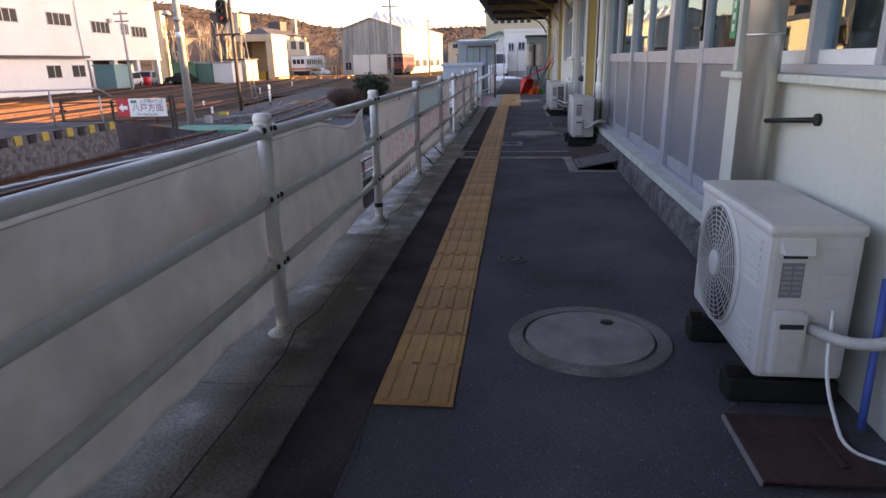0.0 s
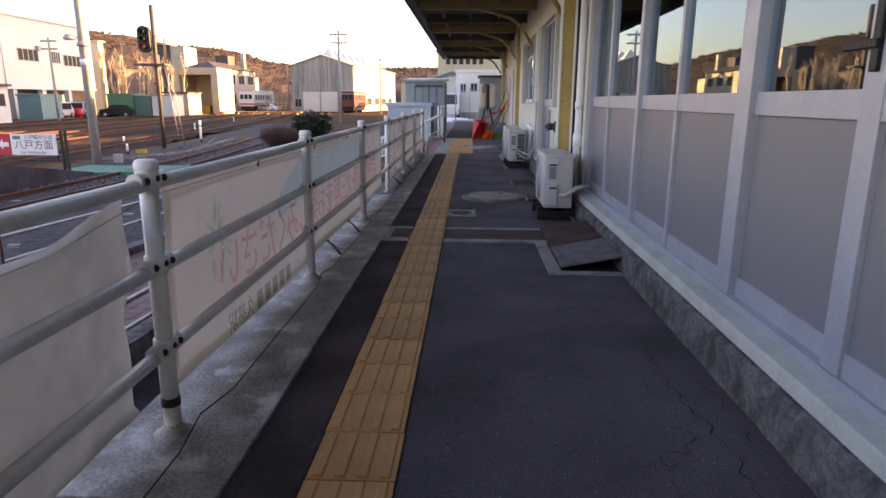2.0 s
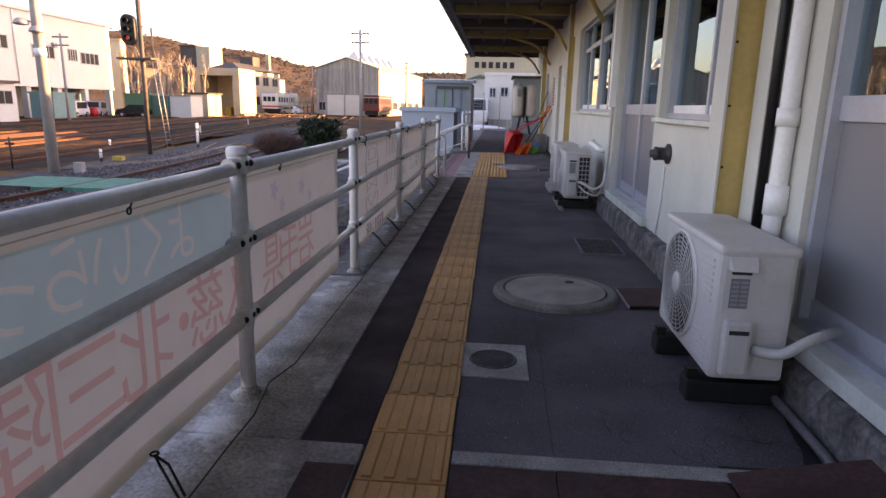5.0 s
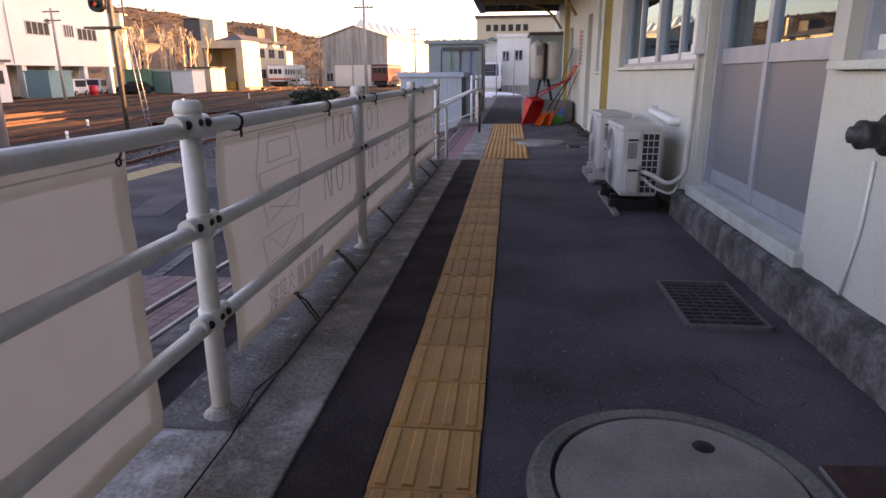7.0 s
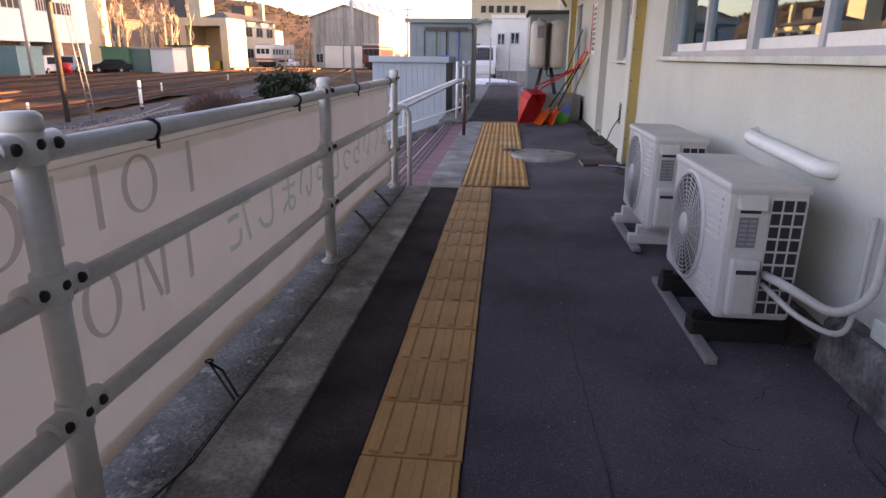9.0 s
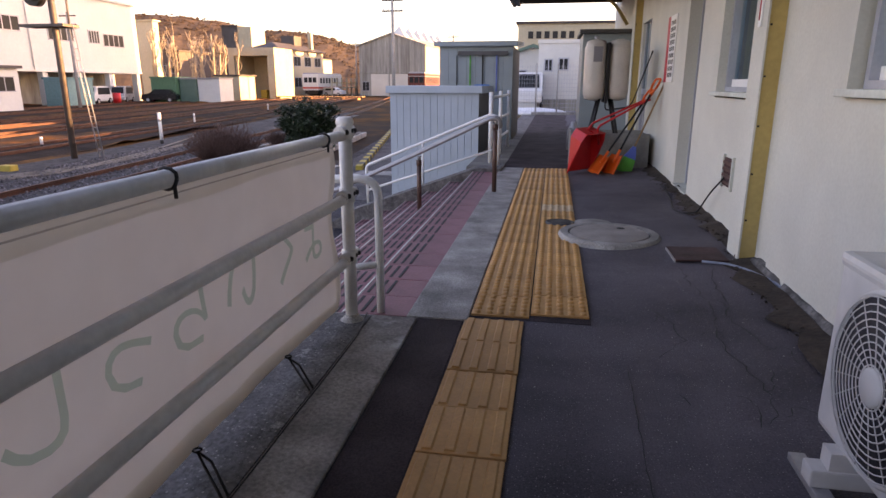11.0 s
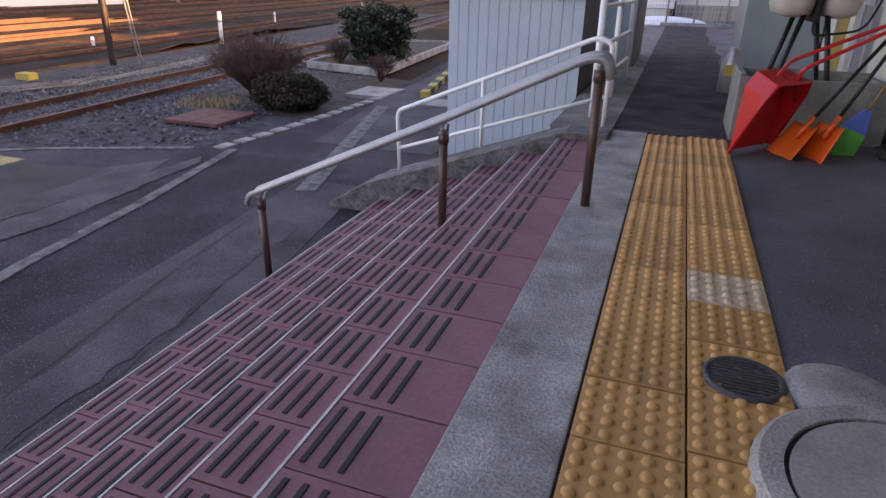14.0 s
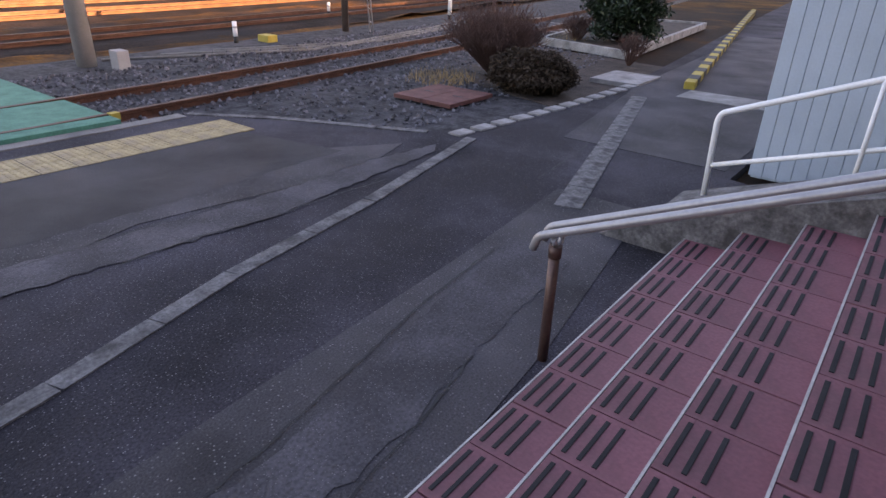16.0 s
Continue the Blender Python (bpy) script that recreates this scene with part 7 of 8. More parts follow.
track(-9.0, -40, 118, "railway track of rusty rails on ballast beside the platform", True)
track(-15.2, -40, 125, "railway track with rusty rails across the yard")
track(-19.6, -40, 125, "railway track with rusty rails across the yard")
track(-26.0, -40, 120, "far railway track lit orange by low sun")
track(-23.0, -40, 120, "railway track with rusty rails in the sunlit yard")
track(-36.0, -40, 118, "far railway track lit orange by low sun")
track(-31.5, -40, 118, "far railway track lit orange by low sun")
cr = thing("track_crossing", "green painted boarded crossing over the track", "crossing")
for x0, x1 in ((-8.42, -8.17), (-9.52, -8.48), (-11.6, -9.64)):
    part("pad", boxes((x0, x1, 20.75, 22.65, ZG - 0.02, -0.815 if x0 > -11 else -0.83, 0.006)), green_pad, cr)
part("yellow_marker", boxes((-8.5, -8.4, 22.66, 22.76, ZP, -0.80)), hazard_yellow, cr)
single("yellow_box", boxes((-12.95, -12.6, 28.0, 28.25, ZG, ZG + 0.17, 0.02)), hazard_yellow, "small yellow equipment box beside the track", "equipment box")
single("grey_box", boxes((-11.75, -11.5, 24.3, 24.5, ZG, ZG + 0.32, 0.02)), pole_conc, "small grey equipment box by the pole", "equipment box")
bm = B()
for k in range(3):
    sweep(bm, [(-12.5 + 0.1 * k, 24.5 + k, ZG + 0.05), (-11.2, 28 + k, ZG + 0.05), (-12.2, 33 + k, ZG + 0.05), (-13.8 + k, 38, ZG + 0.05)], 0.025, 6)
single("cable_trough", bm, concrete, "pale cable trough lying on the ballast", "cable trough")

# opposite platform end with warning edge, rails and direction sign
op = thing("island_platform", "end of the opposite platform with hazard edge", "platform", kind="structure")
part("deck", boxes((-14.4, -10.2, -30, 16.5, ZG - 0.1, -0.15)), concrete_mossy, op)
part("paving", boxes((-14.4, -10.2, -30, 16.5, -0.15, -0.135)), asphalt_old, op)
bm = B()
a = [(16.5, -0.14), (20.9, -0.85), (20.9, ZG - 0.1), (16.5, ZG - 0.1)]
v0 = [bm.verts.new((-13.8, y, z)) for y, z in a]
v1 = [bm.verts.new((-10.3, y, z)) for y, z in a]
for i in range(4):
    bm.faces.new((v0[i], v0[(i + 1) % 4], v1[(i + 1) % 4], v1[i]))
bm.faces.new(v0), bm.faces.new(v1[::-1])
part("end_ramp", bm, asphalt_old, op)
for k in range(14):
    part("hazard_block", boxes((-10.22, -10.17, 11.0 + 0.4 * k, 11.2 + 0.4 * k, -0.32, -0.13)), hazard_yellow if k % 2 else black_plastic, op)
sg = thing("direction_sign", "white direction sign with a red arrow panel on dark posts", "sign")
SY = 20.0
part("board", boxes((-12.0, -10.75, SY - 0.02, SY + 0.02, -0.29, 0.27)), sign_white, sg)
part("arrow_panel", boxes((-12.42, -12.0, SY - 0.02, SY + 0.02, -0.29, 0.27)), sign_red, sg)
bm = B()
ar = [(-12.36, -0.01), (-12.22, 0.13), (-12.22, 0.05), (-12.06, 0.05), (-12.06, -0.07), (-12.22, -0.07), (-12.22, -0.15)]
bm.faces.new([bm.verts.new((x, SY - 0.024, z)) for x, z in ar])
part("arrow", bm, sign_white, sg)
mt = Matrix.Translation((-11.37, SY - 0.024, -0.03)) @ Matrix.Rotation(radians(90), 4, "X")
text_mesh("八戸方面", 0.27, mt, ink_dark, "lettering", sg, "dark red sign writing")
text_mesh("八戸線のりば", 0.13, Matrix.Translation((-11.22, SY - 0.024, 0.18)) @ Matrix.Rotation(radians(90), 4, "X"), ink_black, "lettering", sg)
text_mesh("for Hachinohe", 0.12, Matrix.Translation((-11.4, SY - 0.024, -0.22)) @ Matrix.Rotation(radians(90), 4, "X"), ink_black, "lettering", sg)
part("logo_bar", boxes((-11.93, -11.72, SY - 0.0245, SY - 0.02, 0.13, 0.22)), green_paint, sg)
for x in (-14.4, -12.62, -10.62, -10.5):
    part("post", boxes((x - 0.03, x + 0.03, SY + 0.0, SY + 0.06, ZG, 0.36 if x > -11 else 0.22)), dark_fence, sg)
for z in (0.14, -0.45):
    part("rail", boxes((-14.4, -10.6, SY + 0.02, SY + 0.05, z, z + 0.04)), dark_fence, sg)
pr = thing("platform_railing", "grey pipe railing on the opposite platform", "railing")
part("rail", tubes(0.025, [(-11.0, 6, 0.85), (-10.6, 13.5, 0.78), (-10.5, 16.4, 0.72), (-10.5, 16.9, 0.5)], seg=8), grey_pipe, pr)
for y in (7.5, 10, 12.5, 15, 16.8):
    part("post", tubes(0.022, [(-10.75, y, -0.14 if y < 16.5 else -0.3), (-10.75, y, 0.76 if y < 16.5 else 0.5)], seg=8), grey_pipe, pr)

# tactile blocks along the platform edge
pt = thing("platform_tactile", "faded yellow tactile paving along the platform edge", "tactile paving", kind="structure")
bm = B()
box(bm, -0.145, 0.145, -0.145, 0.145, 0.0, 0.012, 0.002)
for i in range(5):
    for j in range(5):
        box(bm, -0.118 + 0.059 * i - 0.012, -0.118 + 0.059 * i + 0.012, -0.118 + 0.059 * j - 0.012, -0.118 + 0.059 * j + 0.012, 0.012, 0.016)
ptm = mesh_of("tactile_block", bm, tactile_pale)
for k in range(46):
    for q in range(2):
        o = part("tactile_block", ptm, None, pt)
        y = 23.35 - 0.3 * k
        o.location = (-7.17 - 0.3 * q - 0.03 * math.sin(y), y, ZP)


# ---- poles and signal ----
sp = thing("railway_signal", "colour-light railway signal on a dark post with ladder", "signal", at=(-13.2, 30.7, ZG))
part("post", tubes(0.085, [(0.1, 0, 0), (0.1, 0, 6.0)], seg=12), pole_iron, sp)
bm = B()
sweep(bm, [(0, -0.2, 0), (0, 0.02, 0)], 0.26, 20)
for v in bm.verts:
    v.co = Vector((v.co.x, v.co.y, v.co.z + (0.28 if v.co.z > 0 else -0.28)))
hd_ = part("signal_head", bm, black_metal, sp, "oval black signal head")
hd_.location = (-0.2, -0.12, 4.6)
for k, z in enumerate((0.3, 0.0, -0.3)):
    bm = B()
    sweep(bm, [(0, -0.34, z), (0, -0.2, z)], 0.1, 14, caps=False)
    part("visor", bm, black_metal, hd_)
    bm = B()
    sweep(bm, [(0, -0.215, z), (0, -0.2, z)], 0.085, 14)
    part("lens", bm, lamp_red if k == 2 else dark_glass, hd_, "red signal lens" if k == 2 else "")
part("platform", boxes((-0.75, 0.6, -0.3, 0.3, 3.55, 3.62)), pole_iron, sp)
part("guard", tubes(0.02, [(0.55, 0, 3.6), (0.55, 0, 4.7), (0.1, 0, 4.75)], [(0.4, 0.2, 3.6), (0.4, 0.2, 4.7)], seg=6), pole_iron, sp)
part("ladder_side", tubes(0.016, [(0.75, 0.2, 0), (0.35, 0.2, 3.6)], seg=6), grey_pipe, sp)
part("ladder_side", tubes(0.016, [(1.05, 0.0, 0), (0.65, 0.0, 3.6)], seg=6), grey_pipe, sp)
for k in range(11):
    z = 0.3 + 0.3 * k
    f = z / 3.6
    part("rung", tubes(0.01, [(0.75 - 0.4 * f, 0.2, z), (1.05 - 0.4 * f, 0.0, z)], seg=5), grey_pipe, sp)
cp = thing("lamp_pole", "tall round concrete pole carrying two dome lamps", "lamp pole", at=(-12.2, 24.13, ZG))
part("shaft", (lambda b: (sweep(b, [(0, 0, 0), (0, 0, 9)], 0.15, 18, r2=0.11), b)[1])(B()), pole_conc, cp)
for k, (dx, z) in enumerate(((-0.3, 4.0), (0.12, 3.8))):
    bm = B()
    lathe(bm, [(0.0, 0.16), (0.1, 0.15), (0.17, 0.08), (0.19, 0.0), (0.12, -0.02), (0, -0.03)], 18, Matrix.Translation((dx, -0.2, z)))
    part("dome_lamp", bm, grey_pipe, cp, "grey dome lamp")
    part("lamp_arm", tubes(0.02, [(0, 0, z + 0.05), (dx, -0.2, z + 0.12)], seg=6), pole_iron, cp)
part("band", tubes(0.155, [(0, 0, 3.2), (0, 0, 3.4)], seg=18), sign_white, cp)


def utility_pole(x, y, h, label, arms=2, r=0.14, base=ZG):
    t = thing("utility_pole", label, "utility pole", "utility poles", at=(x, y, base))
    part("shaft", (lambda b: (sweep(b, [(0, 0, 0), (0, 0, h)], r, 10, r2=r * 0.65), b)[1])(B()), pole_conc, t)
    for k in range(arms):
        part("crossarm", boxes((-0.75, 0.75, -0.05, 0.05, h - 0.35 - 0.7 * k, h - 0.25 - 0.7 * k)), pole_iron, t)
        for q in (-0.65, -0.3, 0.3, 0.65):
            part("insulator", tubes(0.035, [(q, 0, h - 0.25 - 0.7 * k), (q, 0, h - 0.1 - 0.7 * k)], seg=6), sign_white, t)
    return t


utility_pole(-11.2, 60, 8.0, "grey utility pole with crossarms beside the tracks")
utility_pole(-13.2, 100, 8.3, "distant grey utility pole with crossarms")
utility_pole(-38.6, 62, 7.6, "grey utility pole before the white building")
utility_pole(-34.5, 125, 9.0, "distant utility pole beside the workshop", 1)
for q in (-0.65, 0.65):
    bm = B()
    sweep(bm, [Vector((-11.2 + q, 60, 6.9)).lerp(Vector((-13.2 + q, 100, 7.2)), i / 8) - Vector((0, 0, 0.8 * math.sin(math.pi * i / 8))) for i in range(9)], 0.012, 4, caps=False)
    single("overhead_wire", bm, cable_mat, "dark overhead wire sagging between two poles", "wire", "overhead wires")
for x, y, h in ((-13.42, 35.3, 1.1), (-13.0, 27.5, 0.45), (-16.2, 33.0, 0.4), (-18, 45, 0.6), (-21, 60, 0.6)):
    t = thing("marker_post", "short white marker post with a black foot beside the track", "marker post", "marker posts", at=(x, y, ZG))
    part("post", tubes(0.06 if h > 1 else 0.045, [(0, 0, 0.15), (0, 0, h)], seg=10), white_paint, t)
    part("foot", tubes(0.062 if h > 1 else 0.047, [(0, 0, 0), (0, 0, 0.16)], seg=10), black_plastic, t)
    part("band", tubes(0.062 if h > 1 else 0.047, [(0, 0, h * 0.72), (0, 0, h * 0.8)], seg=10), grey_pipe, t)
for x, y in ((-15.5, 21.5), (-14.0, 24.8)):
    t = thing("switch_stand", "small dark cross-shaped track marker", "track marker", "track markers", at=(x, y, ZG))
    part("post", tubes(0.03, [(0, 0, 0), (0, 0, 0.95)], seg=6), dark_fence, t)
    part("crossbar", boxes((-0.14, 0.14, -0.015, 0.015, 0.72, 0.79)), dark_fence, t)


# ---- yard buildings ----
def bldg(name, label, at, w, d, h, yaw, wall_mat, category="building", roof=None, roof_h=0.0, over=0.25, roof_mat=None):
    """Front face along local x at y = 0, body towards +y. roof: 'gable' (ridge along y), 'hip' or None for flat."""
    t = thing(name, label, category, at=(at[0], at[1], at[2]))
    t.rotation_euler = (0, 0, radians(yaw))
    part("wall", boxes((0, w, 0, d, 0, h)), wall_mat, t)
    rm = roof_mat or roof_dark
    bm = B()
    if roof == "gable":
        extrude_y(bm, [(-over, h - 0.06), (w / 2, h + roof_h - 0.06), (w + over, h - 0.06), (w + over, h + 0.1), (w / 2, h + roof_h + 0.12), (-over, h + 0.1)], -over, d + over)
        part("roof", bm, rm, t)
        for y in (0.0, d):
            bm = B()
            v = [bm.verts.new((x, y, z)) for x, z in ((0, h), (w, h), (w / 2, h + roof_h))]
            v2 = [bm.verts.new((x, y + (0.2 if y == 0 else -0.2), z)) for x, z in ((0, h), (w, h), (w / 2, h + roof_h))]
            bm.faces.new(v), bm.faces.new(v2[::-1])
            part("gable_wall", bm, wall_mat, t)
    elif roof == "hip":
        a = [bm.verts.new(p) for p in ((-over, -over, h), (w + over, -over, h), (w + over, d + over, h), (-over, d + over, h))]
        b = [bm.verts.new(p) for p in ((w / 2, w / 2, h + roof_h), (w / 2, d - w / 2, h + roof_h))]
        for f in ((a[0], a[1], b[0]), (a[1], a[2], b[1], b[0]), (a[2], a[3], b[1]), (a[3], a[0], b[0], b[1])):
            bm.faces.new(f)
        bm.faces.new(a[::-1])
        part("roof", bm, rm, t)
    else:
        part("roof", boxes((-over, w + over, -over, d + over, h, h + 0.18)), rm, t)
    return t


def b_window(t, face, u, z, w, h, lights=2, frame=aluminium):
    """A framed window on the front ('f', y = 0), the right side ('r', x = width) or the left ('l')."""
    def bx(u0, u1, z0, z1, out):
        if face[0] == "f":
            return (u0, u1, -out, 0.05, z0, z1)
        x = face[1]
        return (x - 0.05, x + out, u0, u1, z0, z1)
    o = part("window", boxes(bx(u, u + w, z, z + h, 0.02)), dark_glass, t)
    part("window_frame", boxes(bx(u - 0.06, u, z - 0.06, z + h + 0.06, 0.06), bx(u + w, u + w + 0.06, z - 0.06, z + h + 0.06, 0.06), bx(u, u + w, z - 0.06, z, 0.06), bx(u, u + w, z + h, z + h + 0.06, 0.06), *[bx(u + w * k / lights - 0.025, u + w * k / lights + 0.025, z, z + h, 0.04) for k in range(1, lights)]), frame, o)


# white building with a set-back ground floor on pillars; its long side faces the yard
wb = thing("white_office_building", "large white rendered building on ground-floor pillars", "building", at=(-47, 45, ZG))
part("upper_wall", boxes((-16, 0, 0, 37.5, 3.1, 10.4)), bldg_white, wb)
part("ground_floor_wall", boxes((-16, -3.5, 0, 37.5, 0, 3.1)), bldg_grey, wb)
part("roof_edge", boxes((-16.2, 0.25, -0.2, 37.7, 10.4, 10.7)), bldg_white, wb)
part("roof_block", boxes((-16, -5, -2, 27.0, 10.7, 12.6)), bldg_white, wb)
for k in range(4):
    bm = B()
    extrude_y(bm, [(-12, 12.6), (-5.5, 12.6), (-5.5, 13.5)], 3 + 6 * k, 8 + 6 * k)
    part("rooflight", bm, bldg_white, wb)
for k in range(9):
    part("pillar", boxes((-0.7, -0.1, 0.3 + 4.55 * k, 0.9 + 4.55 * k, 0, 3.1)), bldg_white, wb)
for y, w, z in ((24.3, 3.2, 6.1), (29.7, 1.5, 6.1), (31.8, 3.2, 5.9), (17.5, 3.6, 6.6), (10, 3.6, 6.6), (3, 3.6, 6.6)):
    o = part("window", boxes((-0.1, 0.03, y, y + w, z, z + 1.15)), dark_glass, wb)
    part("window_frame", boxes((0.0, 0.06, y - 0.08, y + w + 0.08, z - 0.1, z), (0.0, 0.06, y - 0.08, y + w + 0.08, z + 1.15, z + 1.25), *[(0.0, 0.06, y + w * q / 4 - 0.04, y + w * q / 4 + 0.04, z, z + 1.15) for q in range(5)]), aluminium, o)
part("sill_band", boxes((0.0, 0.1, 0, 37.5, 3.1, 3.3)), bldg_white, wb)
part("vent_hood", boxes((0, 0.4, 27.2, 27.7, 7.2, 7.7, 0.05)), grey_pipe, wb)
part("drain_pipe", tubes(0.06, [(0.1, 22.0, 3.2), (0.1, 22.0, 10.3)], seg=6), bldg_white, wb)
an = thing("annex_building", "low cream annex with two windows, brightly sunlit", "building", at=(-47, 46.5, ZG))
part("wall", boxes((0.1, 7, -14, 11.2, 0, 3.15)), bldg_white, an)
part("roof", boxes((0.1, 7.3, -14.2, 11.4, 3.15, 3.35)), roof_dark, an)
for y in (5.8, 9.0):
    o = part("window", boxes((6.95, 7.03, y, y + 1.7, 1.5, 2.5)), dark_glass, an)
    part("window_frame", boxes((7.0, 7.06, y - 0.06, y + 1.76, 1.44, 1.5), (7.0, 7.06, y - 0.06, y + 1.76, 2.5, 2.56), (7.0, 7.06, y + 0.82, y + 0.88, 1.5, 2.5)), aluminium, o)
lb = bldg("sunlit_block", "tall cream block glowing in low sun", (-56.4, 96, ZG), 2.5, 1.2, 10.2, 0, bldg_cream, roof_mat=bldg_cream)
db = bldg("brown_building", "dark brown two-storey building behind the trees", (-63.0, 108, ZG), 5.0, 9, 6.9, 0, bldg_brown)
for k in range(3):
    b_window(db, "f", 0.4 + 1.6 * k, 3.6, 1.0, 1.1)
tb = bldg("tower_block", "distant dark grey stair tower with a tan side", (-63.5, 132, ZG), 3.2, 6, 12.6, 0, roof_dark)
part("tan_side", boxes((3.2, 6.0, 0.1, 6, 0, 12.5)), bldg_tan, tb)

# workshop hall with a stained corrugated front and sunlit side
# low wing hidden behind the station, added so its shadow covers path and track
wing = bldg("unseen_shade_wing", "plain low wing out of view, added to shade path and near track", (4.3, 32.2, ZG), 6, 15, 3.9, 0, bldg_cream, "building")
# tall block out of view, added to shade the white building and sheds
shade_block = bldg("unseen_shade_block", "plain tall block out of view, added to shade the far yard", (20, 70, ZG), 14, 42, 24, 0, bldg_cream, "building")
hall = bldg("workshop_hall", "tall corrugated train workshop, stained grey front, sunlit side", (-32.4, 120, ZG), 11.6, 34, 8.1, -6, bldg_grey, "workshop", "gable", 1.9, 0.3, bldg_grey)
part("side_cladding", boxes((11.6, 11.7, 0.1, 34, 0, 8.0)), bldg_tan, hall)
for k in range(27):
    part("front_rib", boxes((0.3 + 0.42 * k, 0.38 + 0.42 * k, -0.06, 0, 4.2, 8.0)), bldg_grey, hall)
for u in (2.1, 5.5):
    o = part("door", boxes((u, u + 3.15, -0.12, 0.05, 0.05, 3.6)), shutter_mat, hall, "pale roller door")
part("lintel", boxes((0.0, 11.6, -0.18, 0, 3.75, 3.95)), bldg_grey, hall)
b_window(hall, "f", 0.5, 0.9, 1.2, 1.4)
for k in range(5):
    b_window(hall, ("r", 11.72), 3 + 6 * k, 1.2, 3.5, 1.3, 4)
for k in range(6):
    bm = B()
    x0, y0 = 5.8, 3.0 + 4.6 * k
    a = [bm.verts.new(p) for p in ((x0 - 1.6, y0, 9.4), (x0 + 1.6, y0, 9.4), (x0 + 1.6, y0 + 2.4, 9.4), (x0 - 1.6, y0 + 2.4, 9.4))]
    top = bm.verts.new((x0, y0 + 1.2, 11.6))
    for i in range(4):
        bm.faces.new((a[i], a[(i + 1) % 4], top))
    part("rooflight", bm, bldg_white, hall, "pale pointed rooflight")

# engine house: open portal and a two-storey house behind
eh = thing("engine_portal", "weathered concrete portal of an open engine shed", "shed", at=(-42.8, 95, ZG))
part("pillar", boxes((0, 0.9, 0, 6, 0, 5.6)), bldg_tan, eh)
part("pillar", boxes((5.6, 6.6, 0, 6, 0, 5.6)), bldg_tan, eh)
part("beam", boxes((0.0, 6.6, -0.05, 6, 5.6, 6.6)), bldg_tan, eh)
part("back_wall", boxes((0.9, 5.6, 5.7, 6, 0, 5.6)), bldg_cream, eh)
part("back_window", boxes((3.6, 5.3, 5.6, 5.69, 3.6, 4.9)), dark_glass, eh)
part("back_door", boxes((4.3, 5.2, 5.6, 5.69, 0, 2.1)), bldg_white, eh)
part("yellow_machine", boxes((3.4, 4.3, 2, 3, 0.1, 1.2, 0.05)), hazard_yellow, eh)
bm = B()
for k in range(30):
    box(bm, 7 + 0.4 * k, 7.25 + 0.4 * k, -1.5, 0, 0.35, 0.45)
for k in range(6):
    box(bm, 7.1 + 2.2 * k, 7.25 + 2.2 * k, -1.4, -0.1, 0, 0.35)
part("timber_deck", bm, wood, eh)
hs = bldg("depot_house", "two-storey cream depot house with a dark hipped roof, sunlit", (-50.0, 116, ZG), 5.3, 15.6, 7.5, -7, bldg_cream, "house", "hip", 1.3, 0.7)
for k in range(4):
    b_window(hs, ("r", 5.3), 1.2 + 3.7 * k, 5.0, 2.2, 1.5)
    b_window(hs, ("r", 5.3), 1.2 + 3.7 * k, 1.5, 2.2, 1.5)
b_window(hs, "f", 2.6, 4.9, 1.8, 1.3)
part("tank_tower", boxes((0.6, 3.2, 9, 12, 7.5, 10.2)), roof_dark, hs)
part("chimney", boxes((4.0, 4.7, 12.5, 13.2, 7.5, 10.9)), bldg_tan, hs)
gsd = bldg("green_shed", "small green garden shed with a teal side", (-44.2, 80, ZG), 3.0, 3.0, 2.6, 0, green_paint, "shed", roof_mat=green_paint, over=0.1)
gsd2 = bldg("teal_shed", "small pale green metal shed", (-41.1, 80.6, ZG), 2.0, 3.0, 2.5, 0, roof_green, "shed", roof_mat=grey_pipe, over=0.08)
gsd3 = bldg("white_shed", "small white metal shed", (-39.0, 80.8, ZG), 2.6, 3.0, 2.5, 0, bldg_white, "shed", roof_mat=grey_pipe, over=0.08)
ysd = bldg("tan_shed", "small tan shed with a lean-to roof, sunlit side", (-40.4, 87, ZG), 3.2, 4.0, 2.9, 0, bldg_tan, "shed", over=0.2)
bsd = bldg("blue_shed", "small teal-blue shed before the pillars", (-45.3, 66, ZG), 2.4, 3.2, 2.4, 0, teal_paint, "shed", roof_mat=teal_paint, over=0.1)
single("red_drum", tubes(0.4, [(-44.3, 74.2, ZG), (-44.3, 74.2, ZG + 1.1)], seg=14), red_plastic, "red plastic drum before the cars", "drum")
lo_ = bldg("low_dark_house", "low dark-roofed house beyond the tracks", (-10.5, 118, ZG), 9, 8, 3.2, 0, bldg_brown, "house", "hip", 1.0, 0.6)
for k, (x, y, w, h) in enumerate(((-13, 190, 10, 6.5), (-22, 210, 9, 8), (-3, 175, 8, 5.5), (-70, 170, 12, 8), (-8, 230, 12, 7))):
    b = bldg("distant_house", "pale distant house at the foot of the hills", (x, y, ZG), w, 8, h, 0, (bldg_white, bldg_tan)[k % 2], "house", "hip", 1.4, 0.5)
    b["group"] = "distant houses"
    b_window(b, "f", 1.5, h - 2.0, 1.6, 1.3)
    b_window(b, "f", w - 3.2, h - 2.0, 1.6, 1.3)

